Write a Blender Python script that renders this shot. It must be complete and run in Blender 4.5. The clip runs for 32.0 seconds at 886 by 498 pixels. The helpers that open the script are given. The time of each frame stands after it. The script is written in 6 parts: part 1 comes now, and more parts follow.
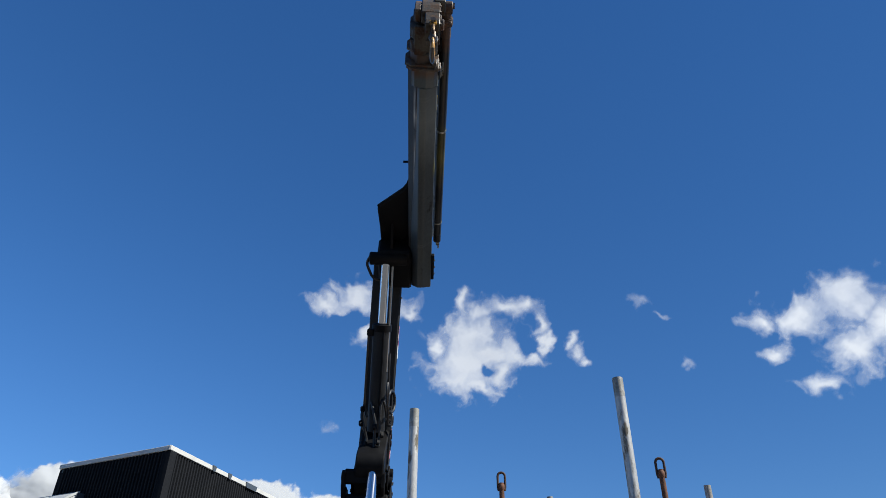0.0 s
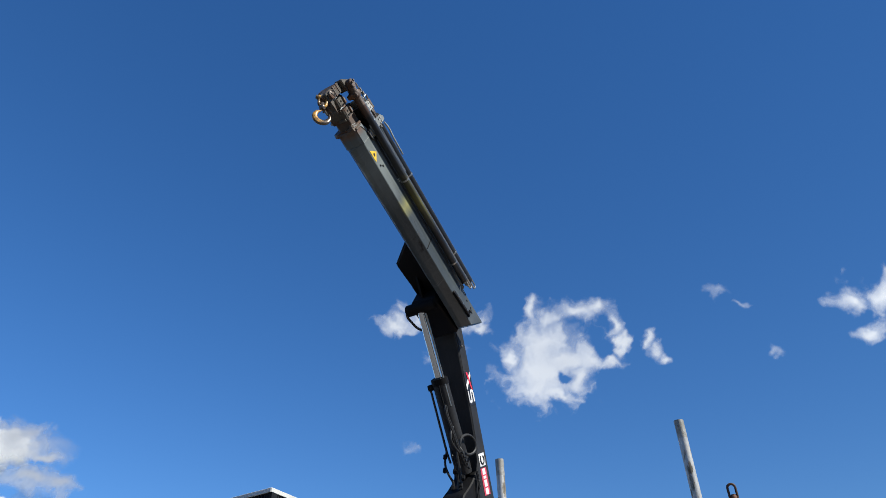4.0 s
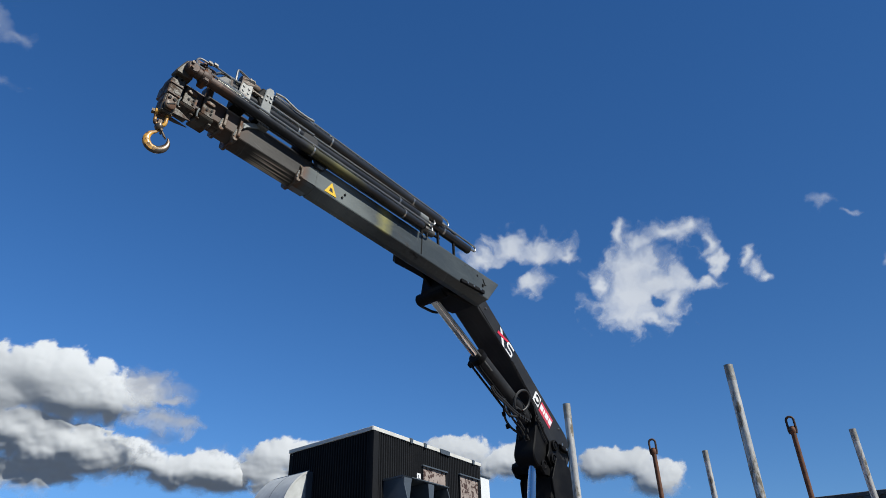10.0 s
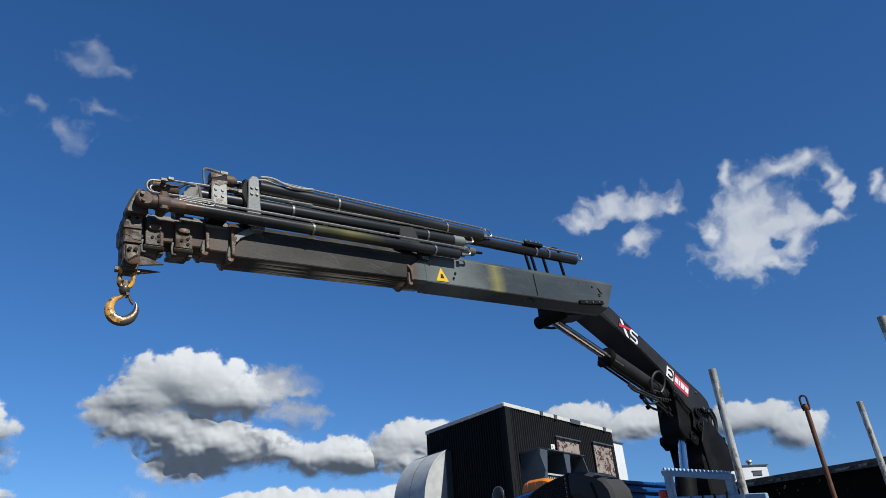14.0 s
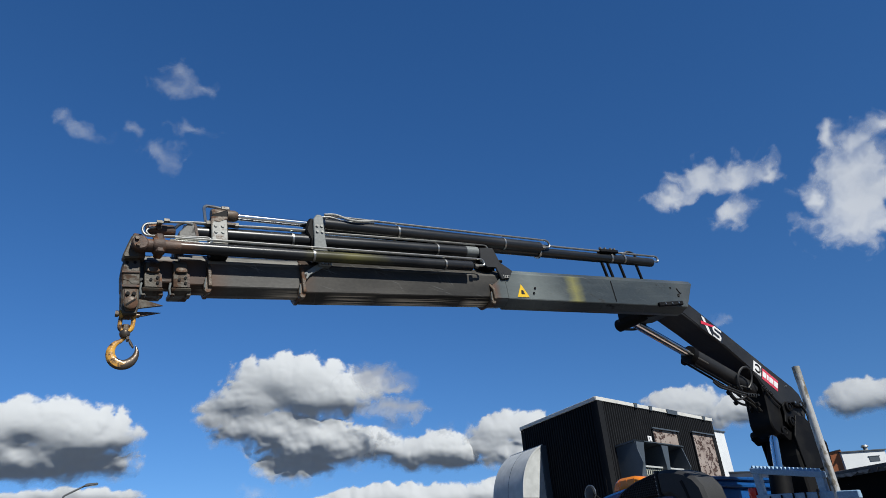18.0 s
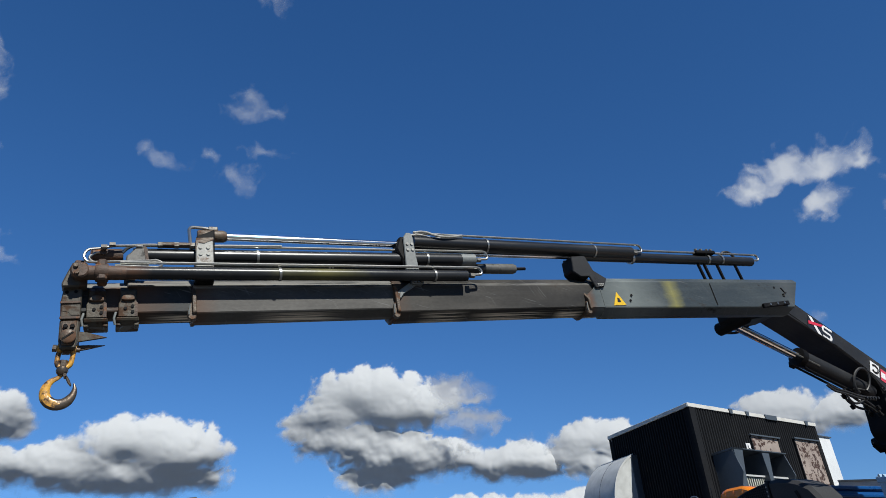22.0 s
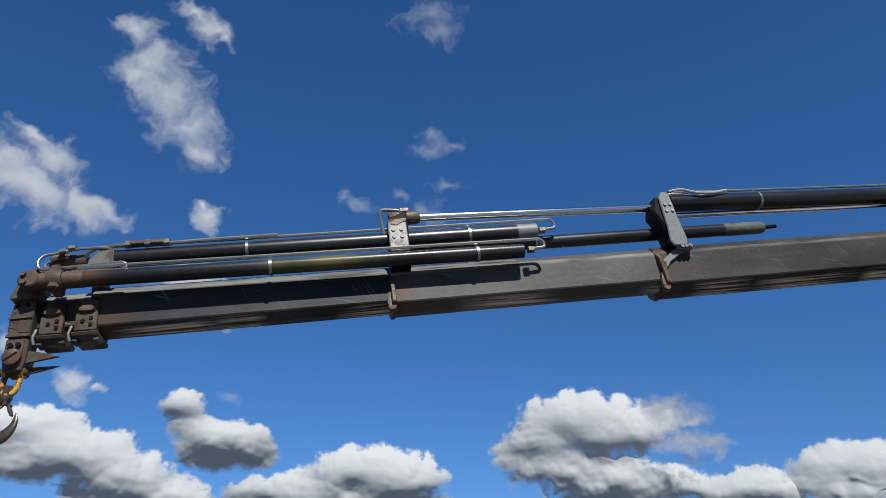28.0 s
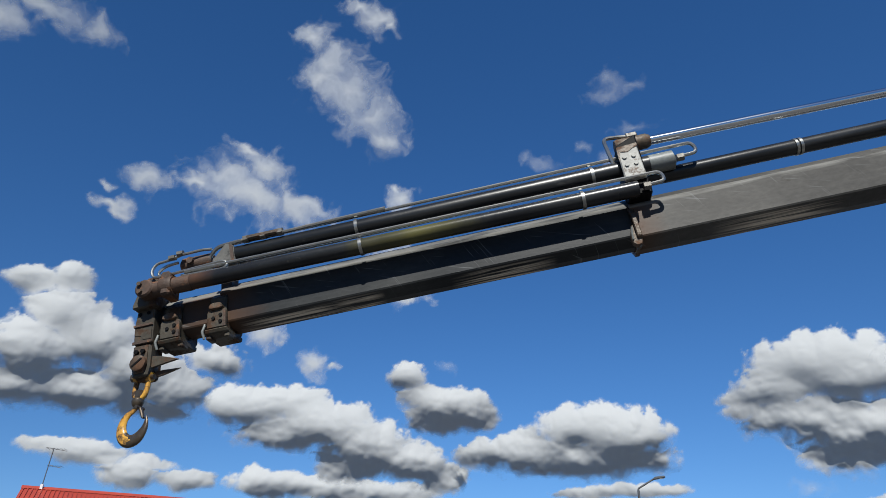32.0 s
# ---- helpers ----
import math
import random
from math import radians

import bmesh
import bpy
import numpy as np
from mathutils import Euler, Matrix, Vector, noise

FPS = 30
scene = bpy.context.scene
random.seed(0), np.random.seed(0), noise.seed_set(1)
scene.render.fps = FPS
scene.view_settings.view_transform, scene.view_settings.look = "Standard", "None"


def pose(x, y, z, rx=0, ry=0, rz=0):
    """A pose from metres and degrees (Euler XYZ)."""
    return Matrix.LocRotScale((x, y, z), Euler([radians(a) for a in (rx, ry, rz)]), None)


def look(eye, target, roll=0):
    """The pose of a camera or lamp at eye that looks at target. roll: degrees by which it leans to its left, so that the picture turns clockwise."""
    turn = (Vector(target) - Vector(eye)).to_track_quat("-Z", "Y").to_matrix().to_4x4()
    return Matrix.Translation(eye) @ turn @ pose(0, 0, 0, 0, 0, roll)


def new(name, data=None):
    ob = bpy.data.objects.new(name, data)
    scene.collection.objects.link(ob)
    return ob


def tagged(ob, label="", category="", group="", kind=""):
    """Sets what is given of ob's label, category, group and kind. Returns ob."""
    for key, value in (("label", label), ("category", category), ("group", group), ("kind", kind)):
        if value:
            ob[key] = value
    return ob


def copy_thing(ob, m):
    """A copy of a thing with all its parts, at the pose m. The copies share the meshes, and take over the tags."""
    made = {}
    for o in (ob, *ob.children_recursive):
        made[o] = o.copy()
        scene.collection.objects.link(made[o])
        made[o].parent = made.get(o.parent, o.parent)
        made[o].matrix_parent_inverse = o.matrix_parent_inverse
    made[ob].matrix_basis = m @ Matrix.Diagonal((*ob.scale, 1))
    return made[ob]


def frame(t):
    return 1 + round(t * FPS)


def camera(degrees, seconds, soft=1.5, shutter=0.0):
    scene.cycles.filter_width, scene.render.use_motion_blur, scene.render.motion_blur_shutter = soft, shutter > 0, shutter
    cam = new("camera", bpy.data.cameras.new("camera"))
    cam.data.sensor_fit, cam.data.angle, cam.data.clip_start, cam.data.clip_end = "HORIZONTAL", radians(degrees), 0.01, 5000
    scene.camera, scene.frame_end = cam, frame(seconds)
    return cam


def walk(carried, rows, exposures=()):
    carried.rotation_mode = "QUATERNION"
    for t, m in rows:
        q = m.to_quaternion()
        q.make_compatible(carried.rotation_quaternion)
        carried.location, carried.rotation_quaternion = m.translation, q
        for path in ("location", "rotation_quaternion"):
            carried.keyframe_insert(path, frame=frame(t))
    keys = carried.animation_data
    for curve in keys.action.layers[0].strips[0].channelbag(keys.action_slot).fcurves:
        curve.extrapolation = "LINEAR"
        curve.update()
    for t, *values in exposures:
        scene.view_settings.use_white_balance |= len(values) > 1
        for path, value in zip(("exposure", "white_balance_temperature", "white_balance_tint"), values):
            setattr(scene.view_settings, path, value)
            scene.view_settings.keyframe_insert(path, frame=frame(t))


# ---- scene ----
cam = camera(69.17, 32.0, soft=0.5)

PATH = [
    (0, -0.000, 0.000, 1.590, 33.28, -0.47, -1.60),
    (0.5, -0.030, -0.015, 1.601, 34.81, 0.12, -1.09),
    (1, -0.008, -0.054, 1.598, 35.98, 0.00, 0.04),
    (1.5, -0.007, -0.129, 1.598, 35.72, 0.30, -1.33),
    (2, -0.054, -0.243, 1.606, 34.27, 0.31, -0.87),
    (2.5, -0.052, -0.358, 1.612, 35.39, 0.77, 0.55),
    (3, -0.011, -0.471, 1.606, 34.15, 1.21, 3.19),
    (3.5, 0.003, -0.558, 1.609, 34.28, 0.99, 5.32),
    (4, -0.008, -0.599, 1.610, 34.63, 1.57, 6.30),
    (4.5, -0.031, -0.633, 1.618, 35.27, 2.12, 7.31),
    (6.5, -0.034, -0.650, 1.616, 34.63, 2.08, 10.41),
    (7, -0.036, -0.647, 1.610, 33.09, 2.58, 10.60),
    (7.5, -0.034, -0.643, 1.612, 33.02, 2.48, 11.46),
    (8, -0.010, -0.663, 1.606, 32.36, 1.81, 12.56),
    (8.5, 0.006, -0.742, 1.594, 32.13, 1.85, 13.30),
    (9, 0.043, -0.849, 1.596, 30.29, 2.51, 12.62),
    (9.5, 0.110, -0.954, 1.588, 30.68, 1.99, 13.75),
    (10, 0.194, -1.064, 1.578, 29.15, 1.43, 14.70),
    (10.5, 0.210, -1.134, 1.586, 28.63, 1.81, 14.92),
    (11, 0.124, -1.183, 1.587, 28.79, 1.79, 14.01),
    (11.5, 0.028, -1.249, 1.591, 28.17, 2.75, 14.35),
    (12, -0.005, -1.314, 1.586, 27.56, 2.58, 16.46),
    (12.5, 0.016, -1.365, 1.583, 27.22, 2.75, 19.83),
    (13, 0.032, -1.393, 1.573, 27.13, 3.69, 22.96),
    (13.5, 0.049, -1.417, 1.567, 27.05, 3.42, 24.12),
    (14, 0.067, -1.431, 1.567, 27.43, 3.54, 25.73),
    (14.5, 0.078, -1.456, 1.562, 27.18, 2.55, 27.56),
    (16.5, 0.154, -1.623, 1.610, 28.03, 3.33, 29.63),
    (17, 0.222, -1.660, 1.610, 27.56, 3.10, 31.01),
    (17.5, 0.270, -1.676, 1.610, 27.83, 3.26, 33.12),
    (18, 0.294, -1.683, 1.607, 27.36, 3.85, 34.32),
    (18.5, 0.315, -1.690, 1.607, 26.10, 3.71, 35.40),
    (19, 0.312, -1.691, 1.616, 26.83, 3.94, 36.24),
    (19.5, 0.298, -1.698, 1.617, 27.26, 3.83, 36.34),
    (20, 0.292, -1.700, 1.620, 27.62, 3.93, 36.45),
    (20.5, 0.292, -1.706, 1.623, 27.66, 3.93, 36.30),
    (21, 0.278, -1.715, 1.624, 27.78, 3.38, 37.45),
    (21.5, 0.229, -1.718, 1.630, 28.31, 2.94, 39.34),
    (22, 0.186, -1.736, 1.626, 28.71, 3.38, 41.23),
    (22.5, 0.142, -1.748, 1.611, 28.04, 2.47, 43.34),
    (23, 0.076, -1.752, 1.595, 28.92, 2.35, 45.12),
    (23.5, 0.009, -1.751, 1.589, 29.30, 1.77, 47.24),
    (24, -0.053, -1.749, 1.582, 29.40, 1.07, 48.96),
    (24.5, -0.128, -1.758, 1.584, 29.72, 0.79, 50.10),
    (26.5, -0.277, -1.775, 1.598, 30.98, 1.33, 53.98),
    (27, -0.293, -1.777, 1.599, 30.97, 0.67, 54.37),
    (27.5, -0.303, -1.782, 1.596, 31.12, 0.12, 56.00),
    (28, -0.316, -1.792, 1.598, 31.44, -0.10, 58.80),
    (28.5, -0.331, -1.807, 1.599, 31.12, -1.02, 61.30),
    (29, -0.346, -1.823, 1.600, 31.28, -0.26, 63.60),
    (29.5, -0.361, -1.841, 1.600, 30.47, -0.78, 67.05),
    (30, -0.377, -1.859, 1.600, 29.59, -1.21, 68.49),
    (30.5, -0.393, -1.877, 1.600, 29.39, -1.85, 71.62),
    (31, -0.409, -1.896, 1.600, 29.16, -1.33, 73.78),
    (31.5, -0.425, -1.915, 1.599, 28.39, -1.32, 75.58),
    (32, -0.441, -1.933, 1.596, 27.84, -1.62, 77.61),
]
walk(cam, [(t, pose(x, y, z, 90 + pitch, roll, yaw)) for t, x, y, z, pitch, roll, yaw in PATH],
     exposures=((0.0, 0.50), (4.0, 0.55), (9.0, 0.35), (13.0, 0.24), (24.0, 0.18), (28.0, 0.17), (32.0, 0.14)))

# ---- daylight: clear sky and one sun, high over the camera's right shoulder ----
SUN_AZ, SUN_EL = 342.0, 46.0
world = bpy.data.worlds.new("sky")
scene.world = world
world.use_nodes = True
wn = world.node_tree.nodes
sky = wn.new("ShaderNodeTexSky")
sky.sky_type, sky.sun_disc = "NISHITA", False
sky.sun_elevation = radians(SUN_EL)
sky.sun_rotation = radians(90 - SUN_AZ)
sky.altitude, sky.air_density, sky.dust_density, sky.ozone_density = 0, 1.0, 0.0, 6.0
deep = wn.new("ShaderNodeHueSaturation")
deep.inputs["Saturation"].default_value, deep.inputs["Hue"].default_value = 1.20, 0.5047
horizon_lift = wn.new("ShaderNodeMapping")      # lookup lifted off the horizon by hand, to dim the pale band there
horizon_lift.inputs["Location"].default_value, horizon_lift.inputs["Scale"].default_value = (0, 0, 0.09), (1, 1, 0.91)
unit = wn.new("ShaderNodeVectorMath")
unit.operation = "NORMALIZE"
heaven = wn.new("ShaderNodeTexCoord")
for a, b in ((heaven.outputs["Generated"], horizon_lift.inputs["Vector"]), (horizon_lift.outputs["Vector"], unit.inputs[0]), (unit.outputs["Vector"], sky.inputs["Vector"])):
    world.node_tree.links.new(a, b)
away, sky_gain = wn.new("ShaderNodeVectorMath"), wn.new("ShaderNodeMath")      # hand-added gradient: sky strength raised on the side opposite the sun
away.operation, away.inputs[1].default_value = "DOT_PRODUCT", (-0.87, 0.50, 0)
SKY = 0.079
sky_gain.operation, sky_gain.inputs[1].default_value, sky_gain.inputs[2].default_value = "MULTIPLY_ADD", 0.45 * SKY, SKY
for a, b in ((heaven.outputs["Generated"], away.inputs[0]), (away.outputs["Value"], sky_gain.inputs[0]), (sky_gain.outputs["Value"], wn["Background"].inputs["Strength"])):
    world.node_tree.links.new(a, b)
world.node_tree.links.new(sky.outputs["Color"], deep.inputs["Color"])
world.node_tree.links.new(deep.outputs["Color"], wn["Background"].inputs["Color"])

sun = new("sun", bpy.data.lights.new("sun", "SUN"))
sun.data.energy, sun.data.angle, sun.data.color = 5.0, radians(0.53), (1.0, 0.985, 0.93)
SUN_DIR = Vector((math.cos(radians(SUN_EL)) * math.cos(radians(SUN_AZ)),
                  math.cos(radians(SUN_EL)) * math.sin(radians(SUN_AZ)), math.sin(radians(SUN_EL))))
sun.matrix_world = look(SUN_DIR * 60, (0, 0, 0))


# ---- materials ----
def material(name, base, rough=0.6, metal=0.0, second=None, amount=0.5, scale=6.0, rust=None, rust_amount=0.0,
             rust_scale=14.0, bump=0.15, fine=90.0, stretch=(1, 1, 1), edge=0.08, bands=(), streak=0.0, scratch=0.0, specular=0.5, scuffs=(), shoulder=None):
    """A painted or bare surface: base colour, broad blotches of a second colour, patches of rust or wear, fine grain
    and relief;
    bands: (x, half width, colour, amount, least y), soft smears at a stretch of the thing's length;
    scuffs: (x, half width, greatest z), pale rub marks drawn out along the underside, brightened in colour for the
    ground they mirror;
    shoulder: (z, half height, amount), a pale band along the shoulder: rub wear, or sunlight on the chamfer put into
    the colour."""
    m = bpy.data.materials.new(name)
    m.use_nodes = True
    n, l = m.node_tree.nodes, m.node_tree.links
    b = n["Principled BSDF"]
    co = n.new("ShaderNodeTexCoord")
    mp = n.new("ShaderNodeMapping")
    mp.inputs["Scale"].default_value = stretch
    l.new(co.outputs["Object"], mp.inputs["Vector"])

    def noise_tex(s, detail=6, roughness=0.6):
        t = n.new("ShaderNodeTexNoise")
        t.inputs["Scale"].default_value, t.inputs["Detail"].default_value = s, detail
        t.inputs["Roughness"].default_value = roughness
        l.new(mp.outputs["Vector"], t.inputs["Vector"])
        return t

    def ramp(t, lo, hi):
        r = n.new("ShaderNodeMapRange")
        r.inputs["From Min"].default_value, r.inputs["From Max"].default_value = lo, hi
        l.new(t.outputs["Fac"], r.inputs["Value"])
        return r

    def mix(fac, a, c):
        x = n.new("ShaderNodeMix")
        x.data_type = "RGBA"
        l.new(fac, x.inputs["Factor"])
        for sock, v in ((x.inputs["A"], a), (x.inputs["B"], c)):
            if isinstance(v, tuple):
                sock.default_value = (*v, 1)
            else:
                l.new(v, sock)
        return x.outputs["Result"]

    second = second or tuple(c * 0.75 for c in base)
    big, grain = noise_tex(scale), noise_tex(fine, 4)
    r1 = ramp(big, 0.62 - amount * 0.3, 0.72)
    col = mix(r1.outputs["Result"], base, second)
    r2 = ramp(grain, 0.35, 0.75)
    dark = mix(r2.outputs["Result"], (0.82, 0.82, 0.82), (1.1, 1.1, 1.1))
    mul = n.new("ShaderNodeMix")
    mul.data_type, mul.blend_type = "RGBA", "MULTIPLY"
    mul.inputs["Factor"].default_value = 1.0
    l.new(col, mul.inputs["A"])
    l.new(dark, mul.inputs["B"])
    col = mul.outputs["Result"]
    rr = n.new("ShaderNodeMapRange")
    rr.inputs["To Min"].default_value, rr.inputs["To Max"].default_value = max(rough - 0.1, 0.03), min(rough + 0.15, 1)
    l.new(big.outputs["Fac"], rr.inputs["Value"])
    rough_out, metal_out = rr.outputs["Result"], None
    if rust_amount:
        worn = noise_tex(rust_scale, 8, 0.7)
        lo = 0.78 - rust_amount * 0.55
        r3 = ramp(worn, lo, lo + edge)
        tone = noise_tex(rust_scale * 2.3, 5)
        rc = mix(ramp(tone, 0.35, 0.65).outputs["Result"], rust, tuple(c * 0.45 for c in rust))
        col = mix(r3.outputs["Result"], col, rc)
        x = n.new("ShaderNodeMix")
        l.new(r3.outputs["Result"], x.inputs["Factor"])
        l.new(rough_out, x.inputs["A"])
        x.inputs["B"].default_value = 0.85
        rough_out = x.outputs["Result"]
        y = n.new("ShaderNodeMath")
        y.operation, y.use_clamp = "MULTIPLY_ADD", True
        l.new(r3.outputs["Result"], y.inputs[0])
        y.inputs[1].default_value, y.inputs[2].default_value = -metal, metal
        metal_out = y.outputs["Value"]
    if bands or streak or scuffs or shoulder:
        sep = n.new("ShaderNodeSeparateXYZ")
        l.new(co.outputs["Object"], sep.inputs["Vector"])

    def calc(op, a, c=0.0, clamp=False):
        x = n.new("ShaderNodeMath")
        x.operation, x.use_clamp = op, clamp
        for sock, v in ((x.inputs[0], a), (x.inputs[1], c)):
            if isinstance(v, (int, float)):
                sock.default_value = v
            else:
                l.new(v, sock)
        return x.outputs["Value"]

    for centre, half, tint, much, *side in bands:
        smear = noise_tex(4.0 / half ** 0.5, 5, 0.65)
        dist = calc("DIVIDE", calc("ABSOLUTE", calc("SUBTRACT", sep.outputs["X"], centre)), half)
        fall = calc("SUBTRACT", 1.35, calc("ADD", dist, calc("MULTIPLY", smear.outputs["Fac"], 0.9)), True)
        if side:
            fall = calc("MULTIPLY", fall, calc("MULTIPLY", calc("SUBTRACT", sep.outputs["Y"], side[0]), 60.0, True))
        col = mix(calc("MULTIPLY", fall, much * 1.6, True), col, tint)
    for centre, half, high in scuffs:
        rub = n.new("ShaderNodeTexNoise")
        rub.inputs["Scale"].default_value, rub.inputs["Detail"].default_value = 1.0, 4
        drawn = n.new("ShaderNodeMapping")
        drawn.inputs["Location"].default_value = (centre * 7, 0, 0)
        drawn.inputs["Scale"].default_value = (2.6, 105.0, 60.0)
        l.new(co.outputs["Object"], drawn.inputs["Vector"])
        l.new(drawn.outputs["Vector"], rub.inputs["Vector"])
        dist = calc("DIVIDE", calc("ABSOLUTE", calc("SUBTRACT", sep.outputs["X"], centre)), half)
        fall = calc("MULTIPLY", calc("SUBTRACT", 1.0, dist, True), 1.6, True)
        low = calc("MULTIPLY", calc("SUBTRACT", high, sep.outputs["Z"]), 120.0, True)
        # colour brighter than bare steel, standing in for mirrored ground
        col = mix(calc("MULTIPLY", calc("MULTIPLY", ramp(rub, 0.44, 0.60).outputs["Result"], fall), low), col, (0.72, 0.63, 0.50))
    if shoulder:
        fade = n.new("ShaderNodeTexNoise")
        fade.inputs["Scale"].default_value, fade.inputs["Detail"].default_value = 1.0, 5
        along = n.new("ShaderNodeMapping")
        along.inputs["Scale"].default_value = (5.0, 30.0, 30.0)
        l.new(co.outputs["Object"], along.inputs["Vector"])
        l.new(along.outputs["Vector"], fade.inputs["Vector"])
        near = calc("SUBTRACT", 1.0, calc("DIVIDE", calc("ABSOLUTE", calc("SUBTRACT", sep.outputs["Z"], shoulder[0])), shoulder[1]), True)
        worn_or_lit = calc("MULTIPLY", calc("MULTIPLY", near, 2.5, True), ramp(fade, 0.32, 0.58).outputs["Result"])
        col = mix(calc("MULTIPLY", worn_or_lit, shoulder[2]), col, (0.24, 0.235, 0.215))
    if streak:
        drip = n.new("ShaderNodeTexNoise")
        drip.inputs["Scale"].default_value, drip.inputs["Detail"].default_value = 16.0, 6
        long = n.new("ShaderNodeMapping")
        long.inputs["Scale"].default_value = (0.12, 2.0, 2.0)
        l.new(co.outputs["Object"], long.inputs["Vector"])
        l.new(long.outputs["Vector"], drip.inputs["Vector"])
        col = mix(calc("MULTIPLY", ramp(drip, 0.55, 0.75).outputs["Result"], streak), col, tuple(min(c * 2.2 + 0.02, 1) for c in base))
    for turn in ((62, 18) if scratch else ()):
        cut = n.new("ShaderNodeTexNoise")
        cut.inputs["Scale"].default_value, cut.inputs["Detail"].default_value = 1.0, 3
        turned, along = n.new("ShaderNodeMapping"), n.new("ShaderNodeMapping")
        turned.inputs["Rotation"].default_value = (0, radians(turn), 0)
        along.inputs["Scale"].default_value = (5.0, 2.0, 110.0)
        l.new(co.outputs["Object"], turned.inputs["Vector"])
        l.new(turned.outputs["Vector"], along.inputs["Vector"])
        l.new(along.outputs["Vector"], cut.inputs["Vector"])
        col = mix(calc("MULTIPLY", ramp(cut, 0.66, 0.72).outputs["Result"], scratch), col, (0.26, 0.27, 0.27))
    l.new(col, b.inputs["Base Color"])
    b.inputs["Specular IOR Level"].default_value = specular
    l.new(rough_out, b.inputs["Roughness"])
    b.inputs["Metallic"].default_value = metal
    if metal_out:
        l.new(metal_out, b.inputs["Metallic"])
    if bump:
        bp = n.new("ShaderNodeBump")
        bp.inputs["Strength"].default_value, bp.inputs["Distance"].default_value = bump, 0.004
        l.new(grain.outputs["Fac"], bp.inputs["Height"])
        l.new(bp.outputs["Normal"], b.inputs["Normal"])
    return m


BOOM = material("worn_dark_grey_paint", (0.024, 0.023, 0.021), 0.52, 0, (0.070, 0.065, 0.057), 0.85, 2.0, (0.050, 0.036, 0.026), 0.32, 4.0, 0.07, 60, (0.7, 1, 1.4), bands=((1.95, 0.16, (0.085, 0.045, 0.026), 0.6),), streak=0.30, scratch=0.22, specular=0.22, scuffs=((1.60, 0.16, -0.196), (0.75, 0.12, -0.196), (1.15, 0.3, -0.200)), shoulder=(-0.040, 0.014, 0.35))
# slim sections: the shoulder band paints their sunlit chamfer paler
BOOM_SMOOTH = material("smooth_slate_paint", (0.022, 0.024, 0.026), 0.42, 0, (0.052, 0.054, 0.053), 0.7, 2.4, (0.045, 0.032, 0.024), 0.26, 4.0, 0.05, 60, (0.6, 1, 1.4), bands=((1.95, 0.16, (0.085, 0.045, 0.026), 0.6),), streak=0.28, scratch=0.28, specular=0.22, scuffs=((1.45, 0.10, -0.162), (1.70, 0.22, -0.164), (0.9, 0.2, -0.162)), shoulder=(-0.008, 0.030, 0.75))
# scuffed second section; its base is also paler to stand in for sheen
BOOM_SCUFFED_SHEEN = material("scuffed_grey_sheen_paint", (0.054, 0.052, 0.048), 0.44, 0, (0.135, 0.130, 0.118), 0.9, 1.8, (0.050, 0.036, 0.026), 0.28, 4.0, 0.07, 60, (0.7, 1, 1.4), bands=((1.95, 0.12, (0.085, 0.045, 0.026), 0.6),), streak=0.30, scratch=0.25, specular=0.22, scuffs=((1.46, 0.24, -0.174), (0.70, 0.18, -0.174)), shoulder=(-0.038, 0.016, 0.7))
BOOM_BASE = material("weathered_blue_grey_paint", (0.040, 0.050, 0.054), 0.40, 0, (0.066, 0.078, 0.078), 0.8, 2.2, (0.022, 0.022, 0.022), 0.30, 7.0, 0.15, 70, (0.6, 1, 1.4), bands=((1.66, 0.40, (0.145, 0.165, 0.158), 0.65), (1.27, 0.10, (0.27, 0.25, 0.075), 0.5, 0.345), (1.97, 0.05, (0.11, 0.060, 0.035), 0.6), (0.10, 0.20, (0.085, 0.092, 0.09), 0.4)), streak=0.14, scratch=0.16, specular=0.35)
BLACK = material("sooty_black_paint", (0.005, 0.005, 0.0055), 0.55, 0, (0.012, 0.012, 0.012), 0.6, 6.0, (0.020, 0.017, 0.015), 0.16, 9.0, specular=0.12)
INNER = material("dark_charcoal_paint", (0.019, 0.020, 0.022), 0.52, 0, (0.030, 0.031, 0.032), 0.7, 5.0, (0.05, 0.042, 0.035), 0.2, 12.0, streak=0.25, specular=0.2)
CYL = material("black_cylinder_paint", (0.010, 0.011, 0.012), 0.30, 0, (0.020, 0.021, 0.022), 0.6, 4.0, (0.085, 0.082, 0.076), 0.26, 9.0, 0.10, 60, (0.45, 1, 1), streak=0.4, specular=0.45)
CYL_FRONT = material("olive_stained_cylinder_paint", (0.016, 0.017, 0.019), 0.28, 0, (0.03, 0.032, 0.033), 0.6, 4.0, (0.09, 0.085, 0.075), 0.20, 10.0, 0.08, specular=0.3, bands=((1.08, 0.30, (0.12, 0.11, 0.035), 0.55), (1.92, 0.10, (0.08, 0.042, 0.025), 0.6)), streak=0.4)
CYL_RUST = material("rusted_cylinder_end", (0.090, 0.052, 0.034), 0.60, 0.1, (0.040, 0.029, 0.023), 0.8, 9.0, (0.25, 0.105, 0.042), 0.46, 14.0, 0.5)
STEEL_RUST = material("rust_streaked_steel", (0.070, 0.051, 0.035), 0.46, 0.2, (0.140, 0.104, 0.070), 0.7, 12.0, (0.130, 0.062, 0.030), 0.52, 14.0, 0.4)
BLOCK = material("chipped_grey_brown_paint", (0.064, 0.056, 0.043), 0.44, 0.1, (0.100, 0.087, 0.066), 0.7, 13.0, (0.075, 0.040, 0.022), 0.52, 11.0, 0.35, 70, specular=0.3)
